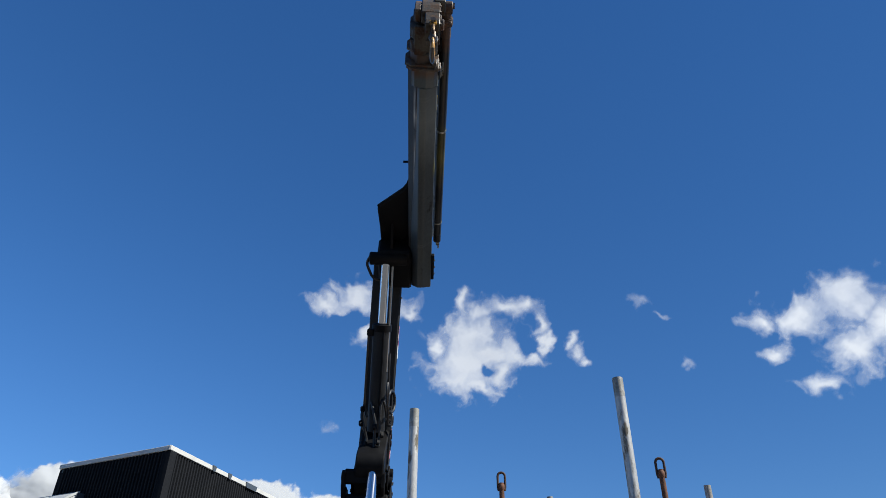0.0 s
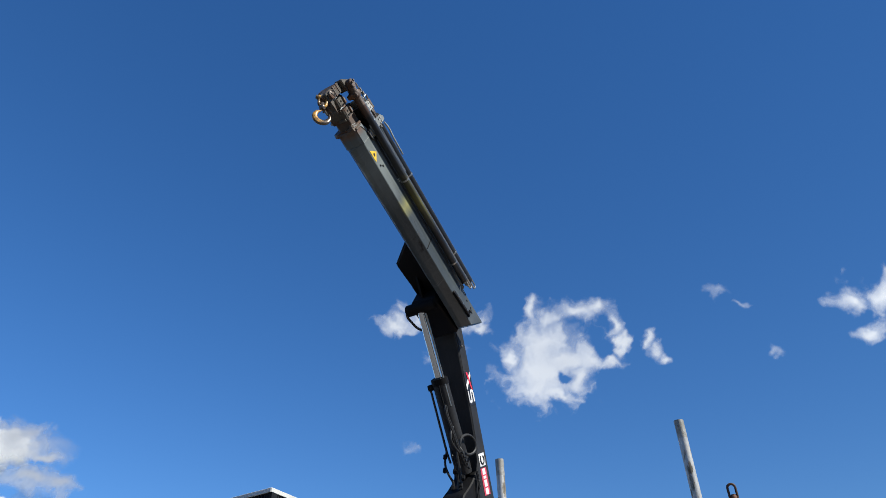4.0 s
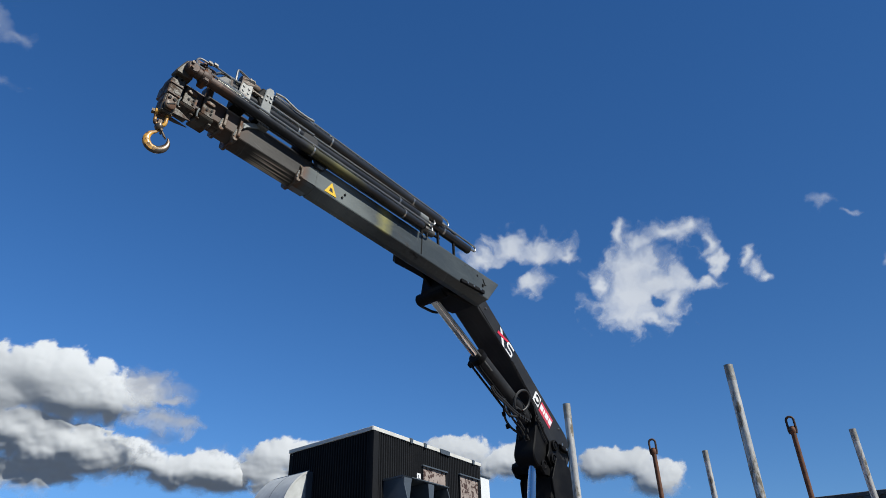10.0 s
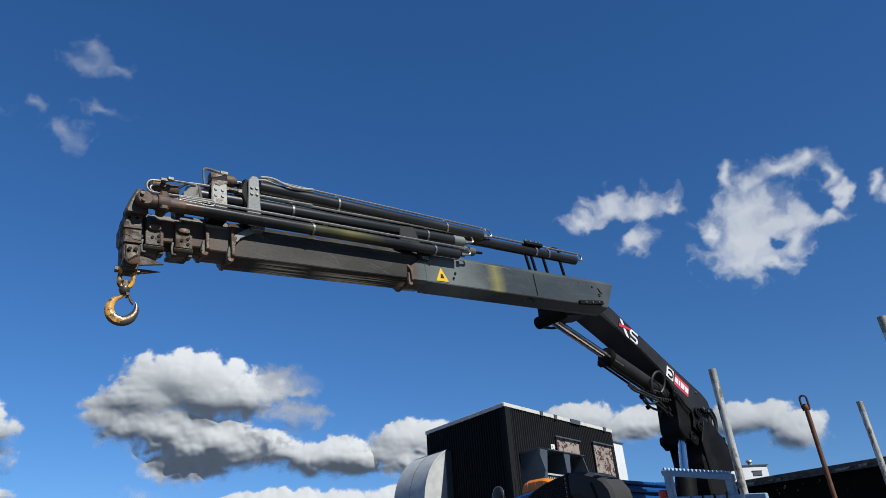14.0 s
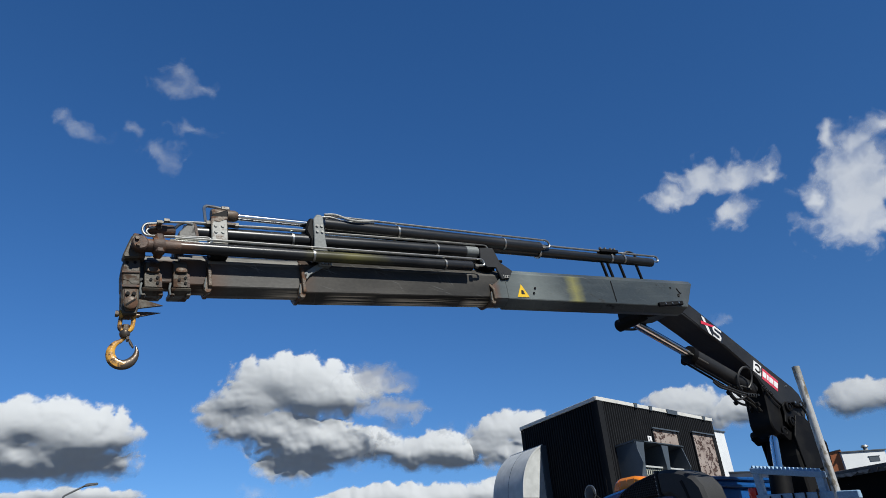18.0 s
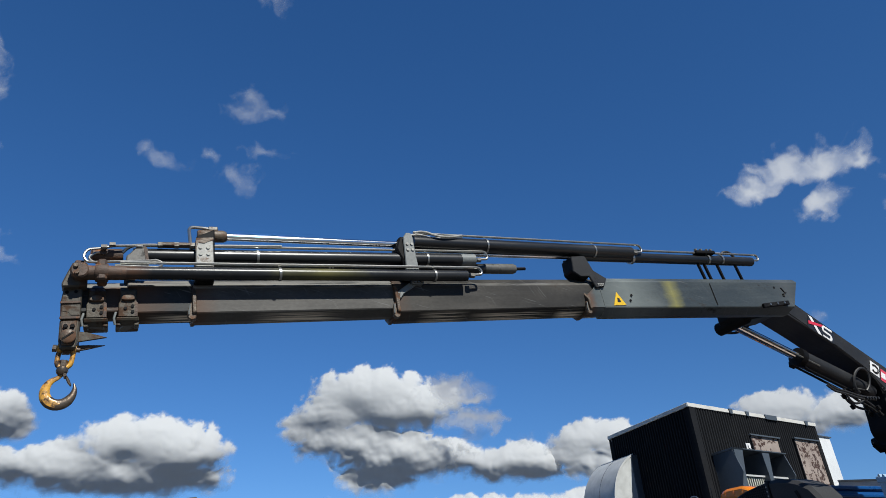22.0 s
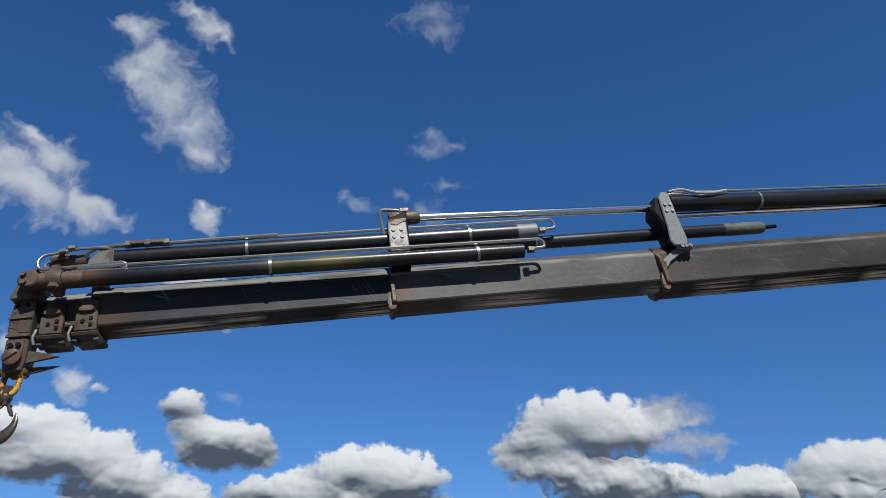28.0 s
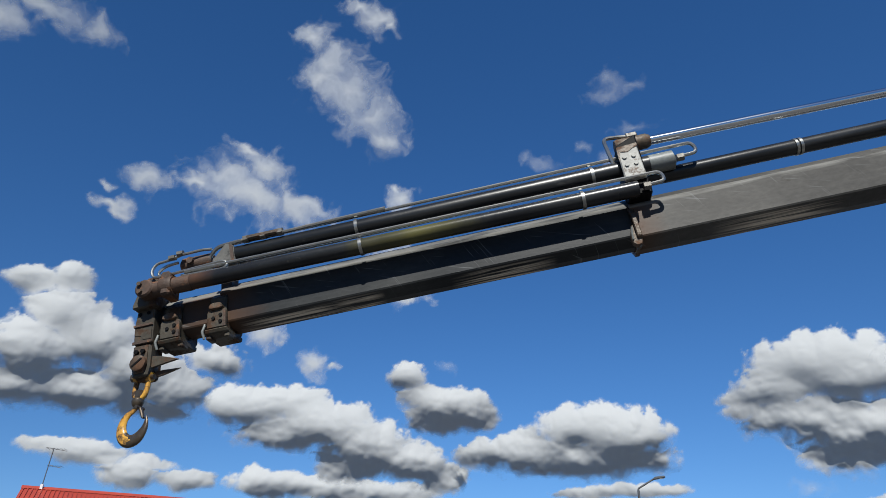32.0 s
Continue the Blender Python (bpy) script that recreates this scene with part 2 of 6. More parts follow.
PLATE = material("pale_grey_plate", (0.36, 0.36, 0.33), 0.5, 0.0, (0.27, 0.27, 0.25), 0.7, 9.0, (0.15, 0.075, 0.04), 0.42, 12.0)
PLATE_GREY = material("grey_green_bracket_paint", (0.17, 0.185, 0.18), 0.45, 0, (0.12, 0.13, 0.125), 0.7, 7.0, (0.13, 0.065, 0.035), 0.24, 10.0)
BAR_GREY = material("scuffed_bar_paint", (0.07, 0.07, 0.066), 0.5, 0, (0.14, 0.135, 0.12), 0.7, 9.0, (0.02, 0.02, 0.02), 0.4, 12.0)
PIPE = material("galvanised_pipe", (0.40, 0.40, 0.375), 0.30, 0.9, (0.34, 0.32, 0.29), 0.6, 20.0, (0.14, 0.10, 0.07), 0.24, 30.0, 0.05)
GALV = material("galvanised_tube", (0.44, 0.44, 0.42), 0.42, 0.25, (0.62, 0.61, 0.57), 0.8, 26.0, (0.20, 0.175, 0.13), 0.50, 18.0, 0.25, 120, (1, 1, 0.35))
GALV_TOP = material("stained_tube_end", (0.36, 0.355, 0.33), 0.5, 0.2, (0.23, 0.22, 0.18), 0.7, 26.0, (0.16, 0.13, 0.09), 0.4, 18.0, 0.2)
RUSTY = material("rusty_bar", (0.15, 0.062, 0.030), 0.75, 0.1, (0.085, 0.038, 0.022), 0.8, 22.0, (0.22, 0.10, 0.05), 0.35, 30.0, 0.35)
RUSTY_DARK = material("dark_rusty_ring", (0.045, 0.024, 0.016), 0.65, 0.2, (0.08, 0.04, 0.022), 0.7, 30.0)
HOOK_YELLOW = material("chipped_orange_yellow_paint", (0.68, 0.37, 0.060), 0.24, 0, (0.50, 0.22, 0.04), 0.7, 14.0, (0.060, 0.032, 0.018), 0.53, 15.0, 0.2, edge=0.10)
HOOK_STEEL = material("worn_hook_steel", (0.15, 0.12, 0.09), 0.32, 0.7, (0.08, 0.055, 0.040), 0.7, 16.0, (0.07, 0.04, 0.022), 0.3, 14.0, 0.2)
RUBBER = material("black_rubber_hose", (0.012, 0.012, 0.012), 0.5, bump=0.05)
CLADDING = material("dark_grey_steel_cladding", (0.018, 0.019, 0.021), 0.55, 0, (0.023, 0.024, 0.026), 0.5, 1.5, bump=0.05, fine=30, specular=0.02)
TRIM_WHITE = material("off_white_roof_trim", (0.62, 0.61, 0.56), 0.5, 0, (0.50, 0.49, 0.45), 0.6, 3.0, bump=0.05)
PEELING = material("peeling_pink_grey_panel", (0.33, 0.275, 0.24), 0.75, 0, (0.24, 0.19, 0.165), 0.7, 3.0, (0.065, 0.032, 0.024), 0.47, 7.5, 0.4, 60, edge=0.02)
COWL = material("light_grey_sheet_metal", (0.46, 0.475, 0.465), 0.5, 0, (0.42, 0.435, 0.43), 0.4, 0.8, bump=0.0, fine=4)
HOOD = material("slate_grey_sheet_metal", (0.075, 0.092, 0.108), 0.45, 0.1, (0.062, 0.075, 0.09), 0.6, 2.0, bump=0.05)
WHITE_WALL = material("white_render_wall", (0.70, 0.72, 0.72), 0.7, 0, (0.6, 0.62, 0.63), 0.6, 1.0, bump=0.05)
BLUE = material("blue_truck_paint", (0.006, 0.062, 0.215), 0.28, 0, (0.008, 0.050, 0.175), 0.5, 2.0, (0.06, 0.08, 0.12), 0.12, 18.0, 0.03)
BLUE_PALE = material("faded_blue_paint", (0.24, 0.37, 0.50), 0.55, 0, (0.34, 0.46, 0.56), 0.7, 8.0, (0.15, 0.095, 0.06), 0.25, 20.0, 0.2)
PLASTIC = material("black_moulded_plastic", (0.036, 0.037, 0.038), 0.62, 0, (0.046, 0.047, 0.047), 0.5, 5.0, bump=0.25, fine=160, specular=0.25)
GRILLE = material("black_perforated_sheet", (0.018, 0.018, 0.019), 0.55, bump=0.05, specular=0.2)
NUT = material("dull_zinc_nut", (0.20, 0.19, 0.17), 0.5, 0.5, (0.11, 0.10, 0.085), 0.7, 30.0, (0.10, 0.05, 0.025), 0.35, 40.0, 0.1)
WOOD = material("worn_bed_planks", (0.46, 0.34, 0.26), 0.8, 0, (0.34, 0.25, 0.18), 0.7, 6.0, (0.14, 0.09, 0.06), 0.3, 12.0, stretch=(0.4, 6, 6))
TARP = material("black_tarred_wall", (0.006, 0.006, 0.006), 0.8, 0, (0.009, 0.009, 0.008), 0.6, 3.0, (0.16, 0.15, 0.135), 0.06, 7.0, 0.3, specular=0.05)
ROOF_EDGE = material("grey_roof_felt", (0.06, 0.06, 0.062), 0.85, 0, (0.14, 0.14, 0.135), 0.7, 8.0, (0.28, 0.27, 0.26), 0.3, 7.0, 0.4)
FELT_SCRAP = material("frayed_pale_felt", (0.30, 0.29, 0.27), 0.85, 0, (0.12, 0.12, 0.115), 0.7, 14.0, (0.03, 0.03, 0.03), 0.35, 16.0, 0.4)
RED_ROOF = material("red_roof_sheet", (0.40, 0.055, 0.030), 0.5, 0, (0.33, 0.045, 0.03), 0.6, 1.2, bump=0.05)
ASPHALT = material("grey_asphalt", (0.085, 0.083, 0.080), 0.9, 0, (0.065, 0.064, 0.062), 0.6, 0.5, bump=0.3)
COLUMN_GREY = material("sooty_column_paint", (0.008, 0.008, 0.008), 0.6, 0, (0.013, 0.0125, 0.012), 0.7, 4.0, (0.018, 0.016, 0.015), 0.35, 8.0, specular=0.1)
BLIND = material("pale_slat_blind", (0.42, 0.43, 0.36), 0.7)
ORANGE = material("orange_brown_board", (0.52, 0.17, 0.06), 0.7, 0, (0.42, 0.14, 0.055), 0.6, 3.0)
LAMP_GREY = material("street_lamp_grey", (0.12, 0.125, 0.13), 0.45, 0.4, bump=0.05)
RED_PAINT = material("red_sticker", (0.62, 0.03, 0.06), 0.4, bump=0.0)
WHITE_PAINT = material("white_sticker", (0.75, 0.75, 0.74), 0.4, bump=0.0)
PINK = material("faded_red_sticker", (0.60, 0.06, 0.09), 0.4, bump=0.0)
STICKER_BLACK = material("black_sticker", (0.012, 0.012, 0.014), 0.4, bump=0.0)
SIGN_YELLOW = material("yellow_warning_sticker", (0.75, 0.47, 0.02), 0.4, bump=0.0)
FOLIAGE = material("dark_foliage", (0.045, 0.075, 0.025), 0.7, 0, (0.03, 0.05, 0.018), 0.6, 2.0)


def lens_plastic(name, colour):
    m = bpy.data.materials.new(name)
    m.use_nodes = True
    b = m.node_tree.nodes["Principled BSDF"]
    b.inputs["Base Color"].default_value = (*colour, 1)
    b.inputs["Roughness"].default_value = 0.12
    b.inputs["Transmission Weight"].default_value = 0.35
    return m


def polished(name, colour, rough):
    """Hard chrome: a clean mirror with faint dull stretches."""
    m = bpy.data.materials.new(name)
    m.use_nodes = True
    n, l = m.node_tree.nodes, m.node_tree.links
    b = n["Principled BSDF"]
    b.inputs["Base Color"].default_value, b.inputs["Metallic"].default_value = (*colour, 1), 1.0
    dull, spread = n.new("ShaderNodeTexNoise"), n.new("ShaderNodeMapRange")
    dull.inputs["Scale"].default_value, dull.inputs["Detail"].default_value = 5.0, 5
    spread.inputs["To Min"].default_value, spread.inputs["To Max"].default_value = rough * 0.6, rough * 1.6
    l.new(dull.outputs["Fac"], spread.inputs["Value"])
    l.new(spread.outputs["Result"], b.inputs["Roughness"])
    return m


CHROME = polished("polished_chrome", (0.80, 0.81, 0.82), 0.13)
AMBER = lens_plastic("amber_beacon_plastic", (0.95, 0.28, 0.02))
RED_LENS = lens_plastic("red_lamp_plastic", (0.75, 0.03, 0.02))


# ---- mesh helpers ----
def part(name, bm, mat, parent=None, label="", m=None, smooth=False):
    me = bpy.data.meshes.new(name)
    bmesh.ops.recalc_face_normals(bm, faces=bm.faces)
    if smooth:
        for f in bm.faces:
            f.smooth = True
        for e in bm.edges:
            if len(e.link_faces) == 2 and e.calc_face_angle() > radians(38):
                e.smooth = False
    bm.to_mesh(me)
    bm.free()
    me.materials.append(mat)
    ob = new(name, me)
    if parent:
        ob.parent = parent
    if m is not None:
        ob.matrix_basis = m
    if label:
        ob["label"] = label
    return ob


def empty(name, m=None, parent=None):
    ob = new(name)
    ob.empty_display_size = 0.2
    if parent:
        ob.parent = parent
    if m is not None:
        ob.matrix_basis = m
    return ob


def bevelled(bm, w, verts=None):
    if w:
        es = [e for e in bm.edges if len(e.link_faces) == 2 and e.calc_face_angle() > radians(25)] if verts is None else \
             list({e for v in verts for e in v.link_edges if len(e.link_faces) == 2 and e.calc_face_angle() > radians(25)})
        bmesh.ops.bevel(bm, geom=es, offset=w, segments=1, affect="EDGES", clamp_overlap=True)
    return bm


def softened(pts, times=2):
    """A closed outline with its corners cut round."""
    for k in range(times):
        pts = [(p[0] + s * (q[0] - p[0]), p[1] + s * (q[1] - p[1])) for p, q in zip(pts, pts[1:] + pts[:1]) for s in (0.22, 0.78)]
    return pts


def box(x0, x1, y0, y1, z0, z1, bevel=0.0, bm=None):
    bm = bm or bmesh.new()
    r = bmesh.ops.create_cube(bm, size=1.0)["verts"]
    for v in r:
        v.co = Vector((x0 + (v.co.x + 0.5) * (x1 - x0), y0 + (v.co.y + 0.5) * (y1 - y0), z0 + (v.co.z + 0.5) * (z1 - z0)))
    if bevel:
        bevelled(bm, bevel, r)
    return bm


def prism(pts, a0, a1, axis="y", bevel=0.0, bm=None):
    """A plate: the outline pts, in the two other axes, from a0 to a1 along axis."""
    bm = bm or bmesh.new()
    put = {"x": lambda p, a: (a, p[0], p[1]), "y": lambda p, a: (p[0], a, p[1]), "z": lambda p, a: (p[0], p[1], a)}[axis]
    lo = [bm.verts.new(put(p, a0)) for p in pts]
    hi = [bm.verts.new(put(p, a1)) for p in pts]
    bm.faces.new(lo), bm.faces.new(hi)
    k = len(pts)
    for i in range(k):
        bm.faces.new((lo[i], lo[(i + 1) % k], hi[(i + 1) % k], hi[i]))
    bmesh.ops.recalc_face_normals(bm, faces=bm.faces)
    if bevel:
        bevelled(bm, bevel, lo + hi)
    return bm


def tube(pts, r, seg=12, bm=None, closed=False, r1=None, cap=True):
    """A round bar that follows the points."""
    bm = bm or bmesh.new()
    pts = [Vector(p) for p in pts]
    k = len(pts)
    rings, up = [], None
    for i, p in enumerate(pts):
        a = pts[(i - 1) % k] if (closed or i) else p
        b = pts[(i + 1) % k] if (closed or i < k - 1) else p
        d = (b - a).normalized()
        if up is None:
            up = Vector((0, 0, 1)) if abs(d.z) < 0.9 else Vector((1, 0, 0))
        x = d.cross(up).normalized()
        up = x.cross(d).normalized()
        rad = r if r1 is None else r + (r1 - r) * i / (k - 1)
        rings.append([bm.verts.new(p + rad * (math.cos(2 * math.pi * j / seg) * x + math.sin(2 * math.pi * j / seg) * up)) for j in range(seg)])
    for i in range(k if closed else k - 1):
        A, B = rings[i], rings[(i + 1) % k]
        for j in range(seg):
            bm.faces.new((A[j], A[(j + 1) % seg], B[(j + 1) % seg], B[j]))
    if cap and not closed:
        bm.faces.new(rings[0]), bm.faces.new(rings[-1])
    return bm


def rounded(pts, r=0.03, n=4):
    """The line through pts with its corners rounded."""
    pts = [Vector(p) for p in pts]
    out = [pts[0]]
    for a, b, c in zip(pts, pts[1:], pts[2:]):
        d1, d2 = (a - b), (c - b)
        q = min(r, d1.length * 0.49, d2.length * 0.49)
        p1, p2 = b + d1.normalized() * q, b + d2.normalized() * q
        out += [(1 - s) ** 2 * p1 + 2 * s * (1 - s) * b + s * s * p2 for s in (i / n for i in range(n + 1))]
    return out + [pts[-1]]


def lathe(profile, seg=20, bm=None, axis=(0, 0, 1), at=(0, 0, 0)):
    """A turned body: (radius, height) pairs along the axis."""
    bm = bm or bmesh.new()
    q = Vector((0, 0, 1)).rotation_difference(Vector(axis)).to_matrix()
    rings = []
    for r, h in profile:
        rings.append([bm.verts.new(q @ Vector((r * math.cos(2 * math.pi * j / seg), r * math.sin(2 * math.pi * j / seg), h)) + Vector(at)) for j in range(seg)])
    for A, B in zip(rings, rings[1:]):
        for j in range(seg):
            bm.faces.new((A[j], A[(j + 1) % seg], B[(j + 1) % seg], B[j]))
    bm.faces.new(rings[0]), bm.faces.new(rings[-1])
    return bm


# ---- ground ----
bm = bmesh.new()
bmesh.ops.create_circle(bm, cap_ends=True, radius=4200, segments=64)
tagged(part("ground", bm, ASPHALT), "flat grey asphalt yard reaching to the horizon", "ground", kind="structure")
CRANE = [
    (0, -89.56, 80.14, 10.89, 0.122, 0.128, 0.128, 0.140),
    (0.5, -92.03, 80.35, 11.36, 0.122, 0.128, 0.128, 0.140),
    (1, -93.55, 80.40, 12.01, 0.122, 0.128, 0.128, 0.140),
    (1.5, -95.90, 80.66, 12.68, 0.122, 0.128, 0.128, 0.140),
    (2, -101.22, 81.29, 13.85, 0.122, 0.128, 0.128, 0.140),
    (2.5, -105.91, 81.52, 16.64, 0.122, 0.128, 0.128, 0.140),
    (3, -109.90, 81.54, 19.78, 0.122, 0.128, 0.128, 0.140),
    (3.5, -112.77, 81.02, 22.82, 0.122, 0.128, 0.128, 0.140),
    (4, -113.76, 79.50, 25.10, 0.122, 0.128, 0.128, 0.140),
    (4.5, -113.67, 77.09, 26.74, 0.122, 0.128, 0.128, 0.140),
    (6.5, -116.17, 66.05, 21.18, 0.122, 0.128, 0.128, 0.140),
    (7, -115.96, 63.66, 18.38, 0.153, 0.165, 0.179, 0.194),
    (7.5, -115.48, 61.34, 15.43, 0.227, 0.227, 0.253, 0.278),
    (8, -115.12, 58.86, 13.00, 0.276, 0.295, 0.333, 0.362),
    (8.5, -115.08, 56.26, 10.75, 0.332, 0.354, 0.410, 0.434),
    (9, -115.26, 53.73, 8.62, 0.389, 0.411, 0.488, 0.505),
    (9.5, -115.55, 51.40, 6.90, 0.469, 0.488, 0.568, 0.598),
    (10, -115.79, 49.13, 4.78, 0.556, 0.568, 0.648, 0.687),
    (10.5, -115.66, 46.74, 2.52, 0.634, 0.647, 0.727, 0.767),
    (11, -114.98, 44.32, -0.36, 0.722, 0.730, 0.806, 0.848),
    (11.5, -114.93, 41.95, -2.64, 0.790, 0.802, 0.882, 0.921),
    (12, -115.08, 39.60, -4.49, 0.869, 0.881, 0.959, 1.003),
    (12.5, -115.26, 37.44, -6.14, 0.948, 0.957, 1.038, 1.088),
    (13, -115.53, 35.88, -7.80, 1.025, 1.039, 1.121, 1.174),
    (13.5, -115.55, 35.48, -7.58, 1.107, 1.131, 1.211, 1.269),
    (14, -115.65, 35.55, -7.45, 1.185, 1.227, 1.309, 1.368),
    (14.5, -115.78, 35.63, -7.51, 1.238, 1.322, 1.407, 1.465),
    (16.5, -114.65, 36.52, -8.02, 1.273, 1.477, 1.567, 1.624),
    (17, -114.87, 36.43, -7.87, 1.307, 1.567, 1.663, 1.722),
    (17.5, -114.86, 36.33, -7.90, 1.328, 1.655, 1.755, 1.810),
    (18, -114.75, 36.17, -7.95, 1.348, 1.742, 1.844, 1.898),
    (18.5, -114.67, 36.10, -8.05, 1.360, 1.831, 1.932, 1.984),
    (19, -114.58, 36.19, -8.13, 1.366, 1.916, 2.017, 2.071),
    (19.5, -114.54, 35.97, -8.13, 1.367, 1.993, 2.101, 2.156),
    (20, -114.47, 35.89, -8.19, 1.370, 2.061, 2.186, 2.239),
    (20.5, -114.45, 35.85, -8.20, 1.375, 2.131, 2.278, 2.328),
    (21, -114.52, 35.83, -8.20, 1.377, 2.201, 2.370, 2.420),
    (21.5, -114.70, 35.80, -8.25, 1.369, 2.244, 2.446, 2.495),
    (22, -114.66, 35.77, -8.34, 1.360, 2.277, 2.519, 2.571),
    (22.5, -114.62, 35.68, -8.54, 1.370, 2.316, 2.614, 2.660),
    (23, -114.66, 35.50, -8.56, 1.404, 2.377, 2.732, 2.780),
    (23.5, -114.36, 35.36, -8.54, 1.438, 2.435, 2.850, 2.901),
    (24, -114.29, 35.16, -8.59, 1.451, 2.471, 2.957, 3.004),
    (24.5, -114.06, 35.07, -8.63, 1.456, 2.492, 3.053, 3.092),
    (26.5, -113.70, 37.31, -9.22, 1.498, 2.583, 3.451, 3.490),
    (27, -113.56, 37.82, -9.28, 1.531, 2.622, 3.566, 3.611),
    (27.5, -113.31, 38.12, -9.41, 1.556, 2.659, 3.680, 3.725),
    (28, -113.18, 38.39, -9.44, 1.572, 2.687, 3.787, 3.835),
    (28.5, -112.97, 38.75, -9.53, 1.535, 2.665, 3.842, 3.895),
    (29, -112.66, 39.00, -9.75, 1.486, 2.628, 3.877, 3.936),
    (29.5, -112.61, 39.10, -9.78, 1.484, 2.633, 3.958, 4.023),
    (30, -112.72, 39.11, -9.71, 1.494, 2.650, 4.056, 4.128),
    (30.5, -112.80, 39.31, -9.70, 1.502, 2.662, 4.152, 4.229),
    (31, -112.77, 39.70, -9.79, 1.508, 2.648, 4.216, 4.306),
    (31.5, -112.30, 40.16, -10.04, 1.514, 2.707, 4.275, 4.384),
    (32, -111.76, 40.59, -10.26, 1.519, 2.780, 4.334, 4.453),
]

# ---- the loader crane; slew, inner boom angle, outer boom angle, reach of the four extensions ----
CX, CY = -0.36, 4.82          # column axis
PIVOT_Z, PIVOT_U, INNER_L = 2.577, -0.021, 1.787
HEEL = Vector((-0.125, -0.065, PIVOT_Z))         # the inner boom's foot pin on the column, offset to fit the camera's view
LONG = 1.045                                   # stretch of the inner boom, set so that it fits the camera's view


def aim(p, q, side):
    """A pose at p whose x axis points at q and whose y axis lies along side."""
    x = (q - p).normalized()
    z = x.cross(side).normalized()
    y = z.cross(x)
    return Matrix(((x.x, y.x, z.x, p.x), (x.y, y.y, z.y, p.y), (x.z, y.z, z.z, p.z), (0, 0, 0, 1)))


def crane_frames(psi, al, be, e1, e2, e3, e4):
    """Poses of the crane's moving parts in the crane's own space."""
    turn = pose(0, 0, 0, 0, 0, psi)
    outer = turn @ Matrix.Translation((PIVOT_U + INNER_L * math.cos(radians(al)), 0, PIVOT_Z + INNER_L * math.sin(radians(al)))) @ pose(0, 0, 0, 0, -be, 0)
    knee, side = outer.translation, turn.to_3x3() @ Vector((0, 1, 0))
    inner = aim(turn @ HEEL, knee, side)
    inner.translation = knee - inner.to_3x3() @ Vector((INNER_L * LONG, 0, 0))
    return dict(col=turn, inner=inner, outer=outer, e1=outer @ Matrix.Translation((e1, 0, 0)), e2=outer @ Matrix.Translation((e2, 0, 0)),
                e3=outer @ Matrix.Translation((e3, 0, 0)), e4=outer @ Matrix.Translation((e4, 0, 0)))


LIFT_FOOT, LIFT_HEAD = Vector((0.50, -0.02, 1.45)), Vector((0.28 * LONG, 0.04, -0.24))      # on the column, on the inner boom
KNEE_FOOT, KNEE_HEAD = Vector((0.62 * LONG, 0.02, -0.02)), Vector((0.40, 0.02, -0.23))     # on the inner boom, on the outer boom
S0, S1 = 0.172, 0.36                                                               # sides of the boom box

crane = tagged(empty("loader_crane", Matrix.Translation((CX, CY, 0))),
               "dark grey knuckle-boom loader crane behind the truck cab, boom reaching out", "crane")
column = empty("column", parent=crane)
inner_boom = empty("inner_boom", parent=crane)
inner_boom.scale = (LONG, 1, 1)
outer_boom = empty("outer_boom", parent=crane)
ext = [empty("boom_extension", parent=crane) for i in range(4)]
lift_barrel, lift_rod = empty("lift_cylinder", parent=crane), empty("lift_rod", parent=crane)
knee_barrel, knee_rod = empty("knee_cylinder", parent=crane), empty("knee_rod", parent=crane)
hook = empty("load_hook", parent=crane)
for ob, text in ((column, "black upright crane column"), (inner_boom, "charcoal inner boom with stickers"), (outer_boom, "weathered blue-grey outer boom with a yellow smear"),
                 (lift_rod, "bright chrome lifting rod"), (knee_rod, "bright chrome knee rod"), (hook, "chipped orange-yellow hook on a swivel shackle")):
    ob["label"] = text

# column: a tapering welded post between two cheeks
part("post", prism([(-0.20, 0.95), (0.17, 0.95), (0.17, 2.35), (0.10, 2.62), (-0.12, 2.66), (-0.24, 2.45)], -0.20, 0.10, bevel=0.015), COLUMN_GREY, column)
for y in (-0.217, 0.102):
    part("cheek", prism([(-0.27, 2.28), (0.13, 2.20), (0.16, 2.5), (0.06, 2.68), (-0.06, 2.68), (-0.29, 2.46)], y, y + 0.015, bevel=0.004), BLACK, column)
part("slew_ring", lathe([(0.27, 0.95), (0.27, 1.05), (0.22, 1.08), (0.22, 1.2)], 28), BLACK, column, smooth=True)
part("foot_bracket", box(0.15, 0.68, -0.02, 0.18, 1.36, 1.50, 0.02), BLACK, column)

# inner boom
face = [(0.03, 0.22), (0.12, 0.295), (0.22, 0.300), (0.58, 0.242), (1.09, 0.168), (1.34, 0.132), (1.80, 0.06), (1.90, 0.0), (1.90, -0.10), (1.82, -0.125), (1.35, -0.025), (1.06, 0.028), (0.72, 0.055), (0.40, 0.0), (0.0, 0.02)]
part("boom_body", prism(face, -0.10, 0.13, bevel=0.008), INNER, inner_boom)
part("lug", prism(softened([(0.06, 0.06), (0.63, 0.09), (0.51, -0.05), (0.45, -0.16), (0.41, -0.25), (0.36, -0.285), (0.28, -0.28), (0.14, -0.18), (-0.10, -0.07), (-0.12, 0.02)]), -0.085, 0.118, bevel=0.012), BLACK, inner_boom, smooth=True)
